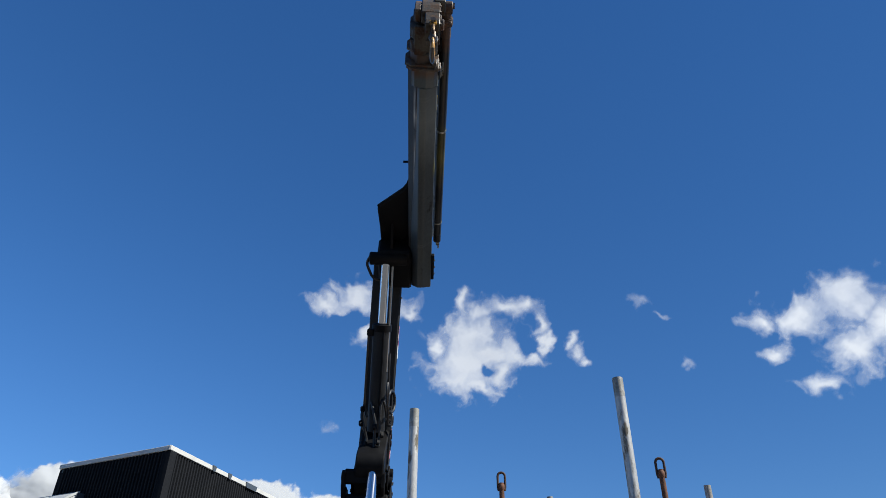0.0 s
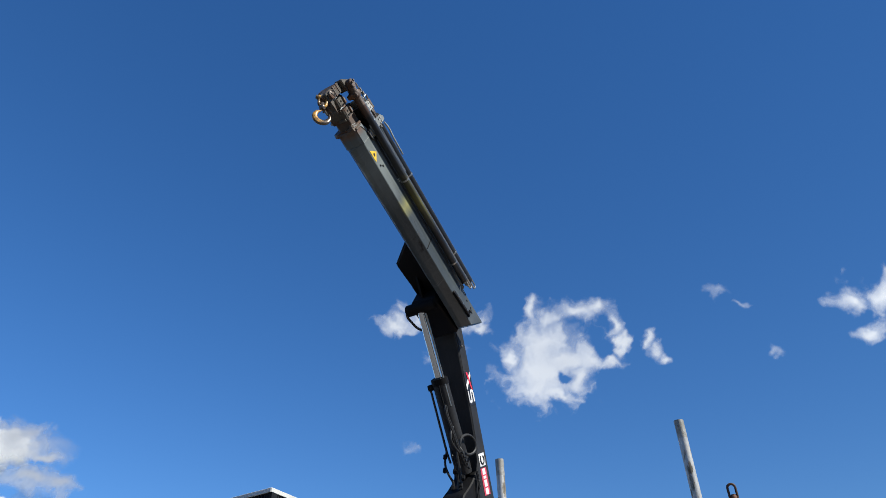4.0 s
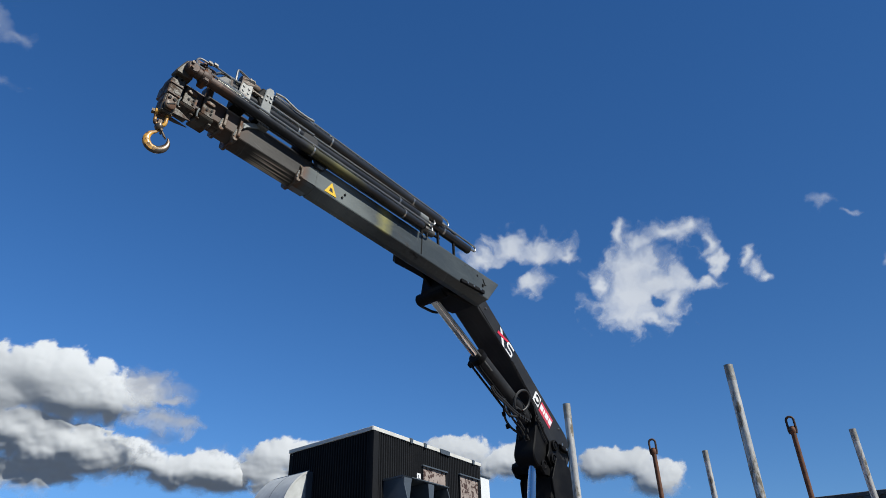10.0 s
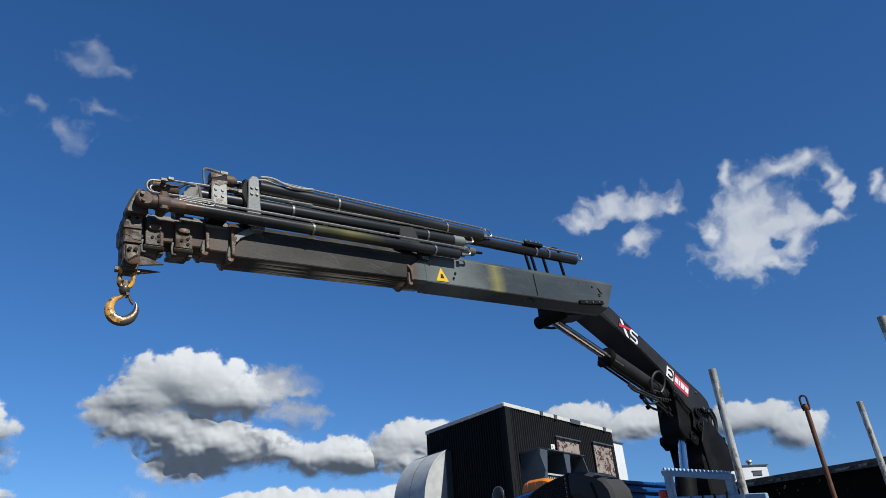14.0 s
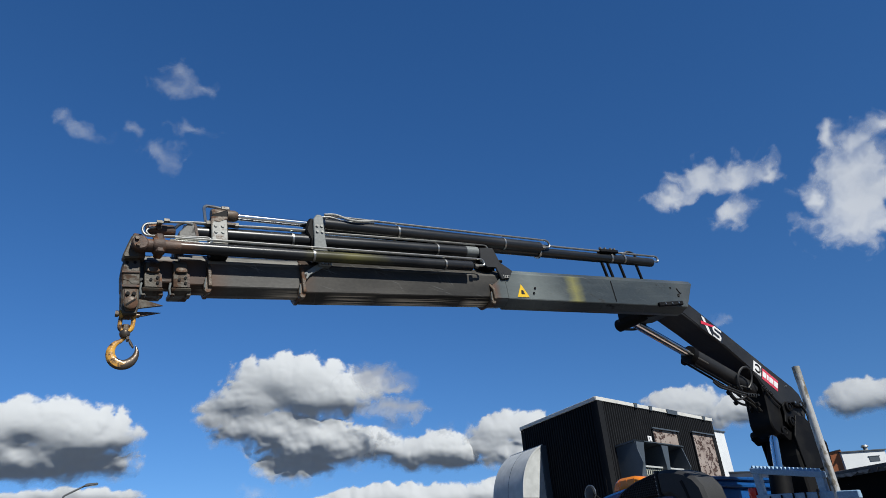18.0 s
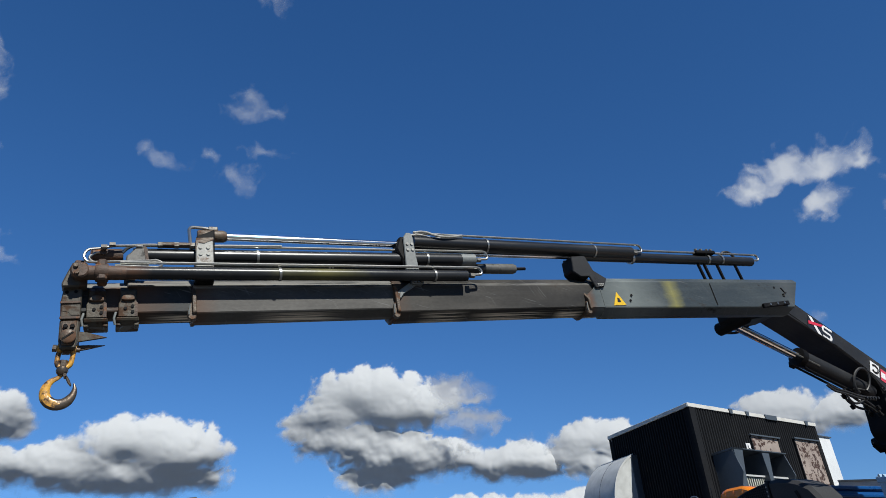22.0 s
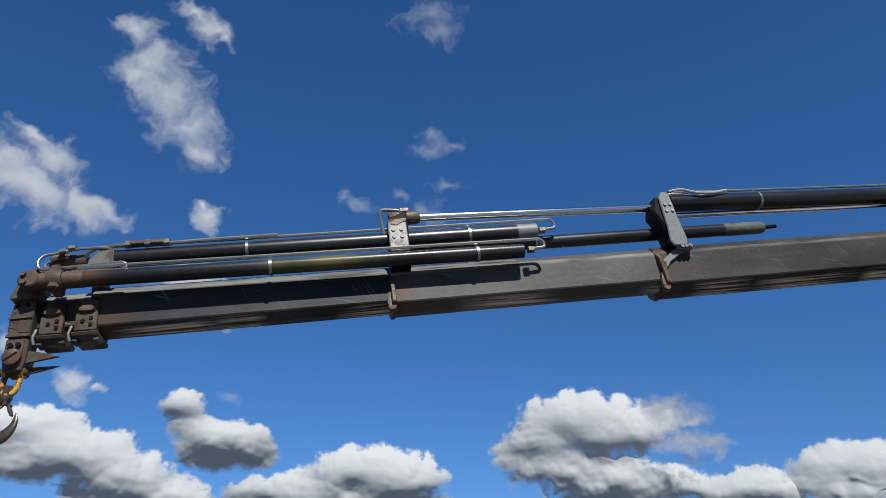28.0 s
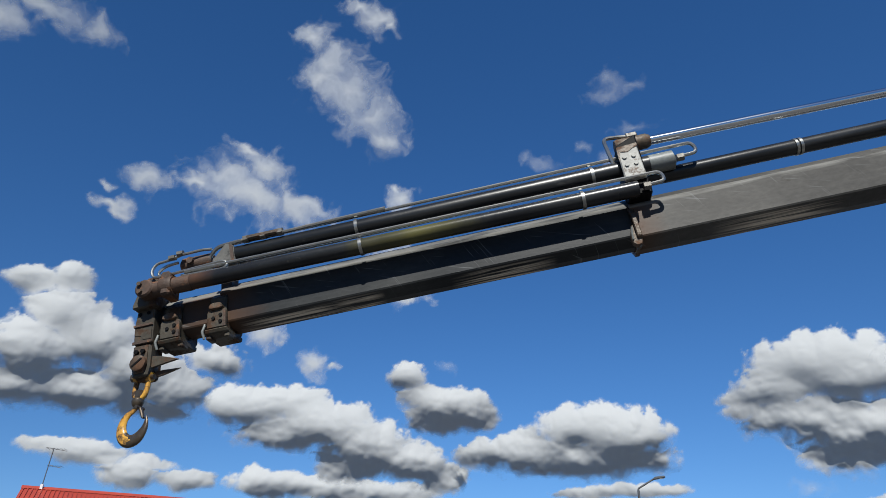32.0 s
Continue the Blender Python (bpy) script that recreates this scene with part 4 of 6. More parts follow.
for u, w in ((1.758, 0.180), (1.784, 0.180), (1.758, 0.145), (1.786, 0.145)):
    part("bolt", lathe([(0.0085, 0), (0.0085, 0.006)], 6, axis=(0, 1, 0), at=(u, 0.397 if w > 0.1 else 0.385, w)), PLATE, E1)
part("rod", tube([(1.72, 0.30, 0.176), (0.20, 0.30, 0.162)], 0.014, 12), CHROME, E1, "thin chrome rod", smooth=True)
part("pipe", tube(rounded([(1.74, 0.34, 0.262), (1.68, 0.35, 0.268), (1.60, 0.36, 0.235), (1.50, 0.365, 0.243), (1.40, 0.345, 0.262)], 0.04), 0.008, 8), PIPE, E1, smooth=True)
part("rust_gusset", prism([(1.888, -0.10), (1.855, -0.09), (1.872, -0.15), (1.888, -0.20)], S1 - 0.01, S1 + 0.004, bevel=0.002), STEEL_RUST, E1)

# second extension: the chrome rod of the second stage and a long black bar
boom_box(0.15, 1.96, 0.008, -0.040, -0.172, -0.196, S0 + 0.022, S1 - 0.022, BOOM_SCUFFED_SHEEN, E2)
collar(1.963, -0.03, -0.186, S0 + 0.022, S1 - 0.022, E2)
part("rod", tube([(1.86, 0.335, 0.226), (0.30, 0.335, 0.196)], 0.0185, 16), CHROME, E2, "long polished chrome rod", smooth=True)
part("rod_eye", lathe([(0.026, -0.06), (0.030, -0.05), (0.030, 0.06), (0.022, 0.075)], 16, axis=(-1, 0, 0), at=(1.875, 0.335, 0.227)), STEEL_RUST, E2, smooth=True)
part("white_plate", prism([(1.872, 0.184), (1.948, 0.179), (1.953, 0.03), (1.874, 0.03)], 0.385, 0.398, bevel=0.004), PLATE, E2, "whitish plate with a rusty top edge")
part("rusty_edge", prism([(1.871, 0.186), (1.949, 0.181), (1.952, 0.110), (1.944, 0.140), (1.938, 0.158), (1.912, 0.154), (1.892, 0.166), (1.871, 0.172)], 0.3985, 0.4005), STEEL_RUST, E2)
part("bracket", prism([(1.86, 0.24), (1.945, 0.20), (1.955, -0.03), (1.87, -0.03)], 0.29, 0.384, bevel=0.006), BLACK, E2)
for u, w in ((1.896, 0.132), (1.930, 0.132), (1.896, 0.098), (1.930, 0.098)):
    part("bolt", lathe([(0.0085, 0), (0.0085, 0.006)], 6, axis=(0, 1, 0), at=(u, 0.397, w)), PLATE, E2)
part("pipe", tube(rounded([(1.965, 0.36, 0.10), (1.975, 0.36, 0.262), (1.90, 0.34, 0.268), (1.855, 0.335, 0.262)], 0.025), 0.008, 8), PIPE, E2, smooth=True)
part("pipe_tee", box(1.84, 1.885, 0.32, 0.35, 0.252, 0.276, 0.005), NUT, E2)
part("bar", tube([(1.88, 0.29, 0.085), (0.15, 0.29, 0.085)], 0.030, 14), CYL, E2, "long black bar with a pale end", smooth=True)
part("bar_end", lathe([(0.0308, 0), (0.0308, 0.20), (0.026, 0.215), (0.010, 0.217)], 14, axis=(-1, 0, 0), at=(0.35, 0.29, 0.085)), BAR_GREY, E2, "scuffed grey bar end", smooth=True)
for u in (1.292, 1.276):
    part("clip", lathe([(0.0335, -0.005), (0.0335, 0.005)], 16, axis=(1, 0, 0), at=(u, 0.29, 0.085)), PIPE, E2, smooth=True)
part("tip_pin", tube([(0.135, 0.29, 0.085), (0.06, 0.29, 0.087)], 0.010, 8), BLACK, E2, smooth=True)

# third extension and its ram
boom_box(0.30, 1.99, 0.018, -0.028, -0.160, -0.182, S0 + 0.032, S1 - 0.032, BOOM_SMOOTH, E3)
end_block(E3, 1.950, 2.025, S1 - 0.018)
R3Y, R3W = 0.340, 0.110
ram(E3, 1.97, 0.20, R3Y, R3W, R3W + 0.004, 0.036, cap=PLATE_GREY, clips=(1.42, 0.50), label="black ram with a pale end cap")
part("clevis", prism([(1.905, R3W - 0.05), (2.0, R3W - 0.05), (1.998, R3W - 0.015), (1.985, R3W - 0.005), (1.948, R3W + 0.042), (1.925, R3W + 0.045), (1.912, R3W + 0.02)], R3Y - 0.05, R3Y + 0.040, bevel=0.005), BAR_GREY, E3, "grey triangular clevis plate")
part("clevis_edge", prism([(1.906, R3W - 0.05), (1.918, R3W - 0.05), (1.930, R3W + 0.040), (1.914, R3W + 0.022)], R3Y + 0.040, R3Y + 0.043), CYL_RUST, E3)
part("clevis_foot", box(1.96, 2.005, 0.22, 0.29, -0.04, R3W - 0.03, 0.006), STEEL_RUST, E3)
eye = part("eye", lathe([(0.028, -0.10), (0.032, -0.09), (0.032, 0.02), (0.022, 0.03)], 14, axis=(1, 0, 0), at=(2.11, R3Y, R3W)), CYL_RUST, E3, smooth=True)
part("eye_pin", lathe([(0.014, 0), (0.014, 0.014)], 8, axis=(0, 1, 0), at=(2.09, R3Y + 0.03, R3W)), CYL_RUST, eye)
part("pipe", tube(rounded([(1.30, R3Y + 0.02, R3W + 0.055), (1.60, R3Y + 0.025, R3W + 0.048), (1.70, R3Y + 0.035, R3W + 0.038), (1.90, R3Y + 0.035, R3W + 0.041), (1.985, R3Y + 0.03, R3W + 0.038), (2.02, R3Y + 0.02, R3W + 0.0)], 0.04), 0.008, 8), PIPE, E3, smooth=True)
va = part("valve", box(1.72, 1.86, R3Y + 0.02, R3Y + 0.05, R3W + 0.032, R3W + 0.054, 0.006), STEEL_RUST, E3)
for u in (1.72, 1.79, 1.86):
    part("nut", lathe([(0.017, -0.01), (0.017, 0.01)], 6, axis=(1, 0, 0), at=(u, R3Y + 0.035, R3W + 0.042)), NUT, va)

# last extension: nose, front ram with its rusty end, hanger plate and cable spikes
R4Y, R4W = 0.400, -0.002
boom_box(0.45, 2.13, 0.008, -0.040, -0.148, -0.166, S0 + 0.042, S1 - 0.042, BOOM_SMOOTH, E4)
end_block(E4, 2.018, 2.095, S1 - 0.024)
nose = part("nose_plate", prism([(2.103, 0.056), (2.142, 0.054), (2.160, 0.0), (2.182, -0.062), (2.190, -0.120), (2.188, -0.198), (2.116, -0.198), (2.112, -0.06)], S1 - 0.10, S1 + 0.004, bevel=0.005), BLOCK, E4, "grey nose plate with rusty edges")
part("nose_rib", prism([(2.114, -0.118), (2.191, -0.118), (2.190, -0.130), (2.114, -0.128)], S1 + 0.004, S1 + 0.010, bevel=0.002), CYL_RUST, nose)
part("nose_rib", prism([(2.114, -0.186), (2.190, -0.186), (2.190, -0.199), (2.114, -0.199)], S1 + 0.004, S1 + 0.010, bevel=0.002), CYL_RUST, nose)
part("nose_face", prism([(2.118, -0.134), (2.184, -0.134), (2.183, -0.160), (2.160, -0.166), (2.150, -0.180), (2.118, -0.182)], S1 + 0.004, S1 + 0.006), BLOCK, nose)
for u, w in ((2.135, -0.074), (2.168, -0.076)):
    part("hole", lathe([(0.007, 0), (0.007, 0.002)], 10, axis=(0, 1, 0), at=(u, S1 + 0.0045, w)), BLACK, nose)
part("nose_back", prism([(2.10, 0.0), (2.155, 0.0), (2.185, -0.10), (2.185, -0.17), (2.112, -0.17)], S0 + 0.05, S1 - 0.101, bevel=0.005), STEEL_RUST, E4)
part("cross_head", prism([(2.094, 0.050), (2.150, 0.054), (2.168, 0.010), (2.190, -0.050), (2.186, -0.064), (2.096, -0.060)], S1 - 0.03, R4Y - 0.006, bevel=0.006), BLOCK, E4, "rust-edged cross head")
part("head_cap", prism([(2.098, 0.050), (2.148, 0.054), (2.142, 0.070), (2.106, 0.068)], S1 - 0.02, R4Y - 0.02, bevel=0.004), CYL_RUST, E4)
hg = part("hanger", prism([(2.189, -0.199), (2.116, -0.199), (2.119, -0.287), (2.128, -0.325), (2.184, -0.325), (2.190, -0.29)], S1 - 0.08, S1 + 0.002, bevel=0.006), BLOCK, E4, "grey hanger plate with rusty edges")
part("hanger_face", prism([(2.180, -0.206), (2.126, -0.206), (2.128, -0.285), (2.136, -0.312), (2.176, -0.312), (2.181, -0.285)], S1 + 0.002, S1 + 0.009, bevel=0.003), STEEL_RUST, hg)
hb = part("hanger_bolt", lathe([(0.030, 0), (0.030, 0.012), (0.024, 0.016)], 16, axis=(0, 1, 0), at=(2.155, S1 + 0.009, -0.277)), STEEL_RUST, hg, smooth=True)
part("bolt_slot", prism([(2.134, -0.266), (2.139, -0.261), (2.176, -0.288), (2.171, -0.293)], S1 + 0.0245, S1 + 0.027), BLACK, hb)
for u in (2.141, 2.166):
    part("bolt", lathe([(0.009, 0), (0.009, 0.010)], 6, axis=(0, 1, 0), at=(u, S1 + 0.009, -0.232)), BLACK, hg)
part("spike", prism([(2.124, -0.246), (2.088, -0.252), (2.012, -0.278), (2.055, -0.284), (2.124, -0.294)], S1 - 0.022, S1 - 0.012, bevel=0.002), BLOCK, E4)
part("spike", prism([(2.124, -0.298), (2.080, -0.298), (2.018, -0.302), (2.090, -0.318), (2.124, -0.322)], S1 - 0.050, S1 - 0.040, bevel=0.002), STEEL_RUST, E4)
ram(E4, 1.98, 0.25, R4Y, R4W, R4W - 0.012, 0.030, mat=CYL_FRONT, label="long black ram with an olive stain", clips=(1.28, 0.45))
part("rusty_end", tube([(2.12, R4Y, R4W), (2.10, R4Y, R4W), (1.945, R4Y, R4W - 0.0005)], 0.0315, 18), CYL_RUST, E4, "rusted ram end", smooth=True)
part("boss", lathe([(0.024, -0.012), (0.036, -0.006), (0.036, 0.03), (0.030, 0.036)], 16, axis=(0, 1, 0), at=(2.122, R4Y, R4W)), CYL_RUST, E4, smooth=True)
for u, w in ((2.136, R4W + 0.016), (2.132, R4W - 0.016)):
    part("bolt", lathe([(0.009, 0), (0.009, 0.010)], 6, axis=(0, 1, 0), at=(u, R4Y + 0.036, w)), STEEL_RUST, E4)
part("ram_collar", lathe([(0.038, 0), (0.041, 0.008), (0.041, 0.042), (0.038, 0.05)], 16, axis=(1, 0, 0), at=(2.015, R4Y, R4W)), CYL_RUST, E4, smooth=True)
part("collar_strap", box(2.02, 2.058, R4Y - 0.05, R4Y + 0.034, R4W - 0.046, R4W + 0.054, 0.008), CYL_RUST, E4)
part("pipe", tube(rounded([(1.974, 0.412, 0.026), (1.815, 0.412, 0.020), (1.796, 0.412, 0.037), (1.815, 0.412, 0.054), (2.070, 0.410, 0.044), (2.100, 0.408, 0.046), (2.114, 0.404, 0.078), (2.098, 0.400, 0.112), (2.043, 0.396, 0.120), (2.0, 0.392, 0.134)], 0.018), 0.0058, 8), PIPE, E4, smooth=True)
part("pipe", tube(rounded([(2.0, 0.392, 0.134), (1.915, 0.385, 0.141), (1.880, 0.380, 0.138)], 0.02), 0.0058, 8), PIPE, E4, smooth=True)
part("pipe", tube(rounded([(2.02, 0.375, 0.112), (2.072, 0.378, 0.106), (2.094, 0.388, 0.076), (2.080, 0.398, 0.052), (2.04, 0.402, 0.040)], 0.02), 0.0058, 8), PIPE, E4, smooth=True)
part("pipe", tube(rounded([(1.99, 0.402, 0.008 + 0.026), (1.92, 0.404, 0.034), (1.86, 0.404, 0.036)], 0.02), 0.0060, 8), PIPE, E4, smooth=True)
for u, w in ((2.022, 0.126), (1.990, 0.138), (1.965, 0.026)):
    part("pipe_nut", lathe([(0.0125, 0), (0.0125, 0.024)], 6, axis=(1, 0, 0), at=(u, 0.396, w)), NUT, E4)

# rams that move the booms
part("barrel", tube([(-0.05, 0, 0), (0.72, 0, 0)], 0.067, 24), INNER, knee_barrel, smooth=True)
part("gland", lathe([(0.073, 0), (0.073, 0.05), (0.05, 0.06)], 24, axis=(1, 0, 0), at=(0.70, 0, 0)), BLACK, knee_barrel, smooth=True)
part("pipe", tube([(0.05, 0.02, -0.084), (0.66, 0.02, -0.086), (0.70, 0.02, -0.075)], 0.009, 8), BLACK, knee_barrel, smooth=True)
part("side_pipe", tube(rounded([(0.70, -0.06, -0.02), (0.69, -0.094, -0.02), (0.14, -0.094, -0.03), (0.06, -0.07, -0.06)], 0.03), 0.010, 8), CYL, knee_barrel, smooth=True)
part("pipe_block", box(0.665, 0.715, -0.108, -0.06, -0.045, 0.005, 0.006), BLACK, knee_barrel)
part("rod_body", tube([(0.0, 0, 0), (0.95, 0, 0)], 0.034, 20), CHROME, knee_rod, smooth=True)
part("rod_pipe", tube([(0.06, 0.055, 0.03), (0.85, 0.055, 0.03)], 0.008, 8), PIPE, knee_rod, smooth=True)
part("barrel", tube([(-0.04, 0, 0), (0.78, 0, 0)], 0.085, 24), BLACK, lift_barrel, smooth=True)
part("rod_body", tube([(0.0, 0, 0), (0.85, 0, 0)], 0.038, 28), CHROME, lift_rod, smooth=True)
# hook on its swivel, hanging plumb; origin at the hanger's pin
for x in (-1, 1):
    part("shackle_arm", tube(rounded([(x * 0.024, 0, 0.012), (x * 0.027, 0, -0.020), (x * 0.025, 0, -0.058), (x * 0.006, 0, -0.074)], 0.02), 0.0098, 10), HOOK_YELLOW, hook, smooth=True)
    part("shackle_ear", lathe([(0.019, -0.008), (0.019, 0.008)], 14, axis=(1, 0, 0), at=(x * 0.027, 0, 0.010)), HOOK_YELLOW, hook, smooth=True)
part("shackle_pin", tube([(-0.048, 0, 0.010), (0.048, 0, 0.010)], 0.010, 10), HOOK_STEEL, hook, smooth=True)
part("pin_nut", lathe([(0.016, 0), (0.016, 0.014)], 6, axis=(1, 0, 0), at=(-0.052, 0, 0.010)), HOOK_STEEL, hook)
part("pin_lug", lathe([(0.024, -0.014), (0.024, 0.014)], 14, axis=(0, 1, 0), at=(0, 0, 0.014)), STEEL_RUST, hook, smooth=True)
part("swivel", lathe([(0.012, 0.012), (0.021, 0.005), (0.023, -0.008), (0.018, -0.020), (0.012, -0.026)], 14, at=(0, 0, -0.076)), HOOK_STEEL, hook, smooth=True)
part("swivel_nut", lathe([(0.017, -0.014), (0.017, 0.012)], 6, at=(0, 0, -0.052)), HOOK_STEEL, hook)
arc = [(0.006, 0, -0.092), (-0.002, 0, -0.105)]
for i in range(27):
    a = radians(112 + i * 284 / 26)
    out = 1 + 0.022 * max(0, i - 20)
    arc.append((0.006 + 0.050 * out * math.cos(a), 0, -0.168 + 0.055 * out * math.sin(a)))


def hook_ring(i):
    """Centre, outward direction and half thickness of the bent bar at one of its rings."""
    s = i / (len(arc) - 1)
    thick = 0.0080 + 0.0150 * math.sin(math.pi * min(1, s * 0.90)) ** 1.4 if s < 0.74 else 0.0190 * ((1 - s) / 0.26) ** 0.8 + 0.0015
    q = Vector(arc[min(i + 1, len(arc) - 1)]) - Vector(arc[max(i - 1, 0)])
    return Vector(arc[i]), Vector((q.z, 0, -q.x)).normalized(), thick


def hook_piece(i0, i1):
    """The bent bar of the hook between two of its rings, thick at the back and running out to the point."""
    bm, rings = bmesh.new(), []
    for i in range(i0, i1 + 1):
        c, nrm, thick = hook_ring(i)
        rings.append([bm.verts.new(c + thick * math.cos(2 * math.pi * j / 14) * nrm + Vector((0, thick * 0.60 * math.sin(2 * math.pi * j / 14), 0))) for j in range(14)])
    for A, B in zip(rings, rings[1:]):
        for j in range(14):
            bm.faces.new((A[j], A[(j + 1) % 14], B[(j + 1) % 14], B[j]))
    bm.faces.new(rings[0]), bm.faces.new(rings[-1])
    return bm


def hook_web(i0, i1, side):
    """The painted flat of the forging, lying on one side of the bent bar."""
    bm, rings = bmesh.new(), []
    for i in range(i0, i1 + 1):
        c, n1, thick = hook_ring(i)
        w = thick * 0.62 * min(1, 0.45 + 0.4 * (i - i0), 0.45 + 0.3 * (i1 - i))
        y = side * (thick * 0.62 + 0.0006)
        rings.append([bm.verts.new(c + k * w * n1 + Vector((0, y * (1 - 0.24 * abs(k)) - side * d, 0))) for k, d in ((-1, 0.004), (-1, 0), (0, 0), (1, 0), (1, 0.004))])
    for A, B in zip(rings, rings[1:]):
        for j in range(4):
            bm.faces.new((A[j], A[j + 1], B[j + 1], B[j]))
    bm.faces.new(rings[0]), bm.faces.new(rings[-1])
    bmesh.ops.recalc_face_normals(bm, faces=bm.faces)
    return bm


part("hook_back", hook_piece(0, 12), HOOK_YELLOW, hook, "chipped yellow hook back", smooth=True)
part("hook_point", hook_piece(12, len(arc) - 1), HOOK_STEEL, hook, "bare steel hook point", smooth=True)
for side in (-1, 1):
    part("hook_web", hook_web(10, 18, side), HOOK_YELLOW, hook, smooth=True)
part("latch", prism([(0.012, -0.100), (0.022, -0.102), (0.036, -0.122), (0.046, -0.142), (0.041, -0.146), (0.027, -0.130)], -0.008, 0.008, bevel=0.003), HOOK_STEEL, hook)
part("latch_pin", tube([(0.015, -0.02, -0.104), (0.015, 0.02, -0.104)], 0.007, 8), HOOK_STEEL, hook, smooth=True)

for piece in hook.children:
    piece.data.transform(Matrix.Scale(0.99, 4))

# small fittings: warning tape on the column, grease nipples, cable along the inner boom
tape = part("tape", box(-0.222, -0.200, 0.102, 0.105, 2.02, 2.20), RED_PAINT, column, "red and white warning tape")
for k in range(3):
    part("tape_band", box(-0.2225, -0.1995, 0.1025, 0.1056, 2.04 + 0.06 * k, 2.065 + 0.06 * k), WHITE_PAINT, tape)
for u, w in ((1.74, -0.03), (1.58, 0.02), (0.30, 0.235)):
    part("grease_nipple", lathe([(0.009, 0), (0.009, 0.006), (0.004, 0.012)], 8, axis=(0, 1, 0), at=(u, 0.130, w)), PIPE, inner_boom, smooth=True)
part("boom_seam", tube([(1.86, 0.1305, -0.085), (1.36, 0.1305, -0.010), (1.06, 0.1305, 0.043), (0.74, 0.1305, 0.068)], 0.004, 6), INNER, inner_boom, smooth=True)
part("cable", tube(rounded([(1.80, 0.08, 0.07), (1.30, 0.08, 0.150), (0.70, 0.08, 0.238), (0.25, 0.08, 0.312), (0.06, 0.08, 0.27), (-0.02, 0.08, 0.12)], 0.08, 5), 0.007, 8), RUBBER, inner_boom, smooth=True)
# ---- steel posts and ring stakes on the truck bed ----
TRUCK = Matrix.Translation((CX, CY, 0)) @ pose(0, 0, 0, 0, 0, 157)      # x forward, y to the truck's left
BED_Z = 1.25


def bed_post():
    ob = tagged(empty("bed_post"), "upright galvanised steel tube post on the truck bed", "post", "posts on the truck bed")
    part("tube", tube([(0, 0, 0), (0, 0, 1.44)], 0.0255, 20), GALV, ob, smooth=True)
    part("tube_end", lathe([(0.026, 1.44), (0.026, 1.54), (0.0215, 1.54), (0.0215, 1.50)], 20), GALV_TOP, ob, "stained open tube end", smooth=True)
    part("foot", lathe([(0.055, 0), (0.055, 0.05), (0.035, 0.06)], 20), GALV, ob, smooth=True)
    return ob


def ring_stake():
    ob = tagged(empty("ring_stake"), "rusty steel stake with an oval ring on the truck bed", "stake", "stakes on the truck bed")
    part("bar", tube([(0, 0, 0), (0, 0, 1.40)], 0.0175, 14), RUSTY, ob, smooth=True)
    bow = [(-0.020, 0, 1.350), (-0.0245, 0, 1.375), (-0.0245, 0, 1.436)] + [(-0.0245 * math.cos(a), 0, 1.444 + 0.0245 * math.sin(a)) for a in (math.pi * i / 10 for i in range(11))] + [(0.0245, 0, 1.436), (0.0245, 0, 1.375), (0.020, 0, 1.350)]
    part("ring", tube(bow, 0.0082, 10), RUSTY_DARK, ob, smooth=True)
    part("weld", lathe([(0.019, 1.352), (0.022, 1.362), (0.022, 1.385), (0.018, 1.392)], 14), RUSTY, ob, smooth=True)
    return ob


post = bed_post()
post.matrix_basis = Matrix.Translation((-0.07, 3.44, BED_Z))
for x, y, h in ((0.95, 3.03, 0.035), (1.03, 5.55, 0.01), (2.15, 5.04, 0.0)):
    copy_thing(post, Matrix.Translation((x, y, BED_Z + h)) @ pose(0, 0, 0, 0, 0, 40 * x))
stake = ring_stake()
stake.matrix_basis = Matrix.Translation((0.51, 4.47, BED_Z)) @ pose(0, 0, 0, 0, 0, -8)
copy_thing(stake, Matrix.Translation((1.45, 4.03, BED_Z - 0.01)) @ pose(0, 0, 0, 0, 0, -18))


# ---- the dark clad plant house ----
BC, UL, UR = Vector((-4.63, 11.83, 0)), Vector((-0.8712, 0.4909, 0)), Vector((0.2545, 0.9671, 0))
NL, NR = Vector((-0.4909, -0.8712, 0)), Vector((0.9671, -0.2545, 0))      # outward
LEN_L, LEN_R, TOP = 2.96, 4.95, 4.87


def wall_frame(o, u, n):
    """x along the wall, y outward, z up."""
    return Matrix(((u.x, n.x, 0, o.x), (u.y, n.y, 0, o.y), (0, 0, 1, 0), (0, 0, 0, 1)))


FL, FR = wall_frame(BC, UL, NL), wall_frame(BC, UR, NR)
house = tagged(empty("plant_house"), "dark grey corrugated steel plant building with a white roof trim", "building")


def cladding(length, name, m, u0=0.0, pitch=0.088):
    """Trapezoid sheet: one folded strip from the ground to the trim."""
    xs, k = [(u0, 0.0)], 0
    u = u0 + 0.10
    while u < length - pitch:
        xs += [(u, 0.0), (u + 0.012, 0.036), (u + 0.046, 0.036), (u + 0.058, 0.0)]
        u += pitch
    xs.append((length, 0.0))
    bm = bmesh.new()
    pts = xs + [(length, -0.12), (u0, -0.12)]
    prism(pts, 0.0, TOP, "z", bm=bm)
    return part(name, bm, CLADDING, house, "dark corrugated steel wall", m)


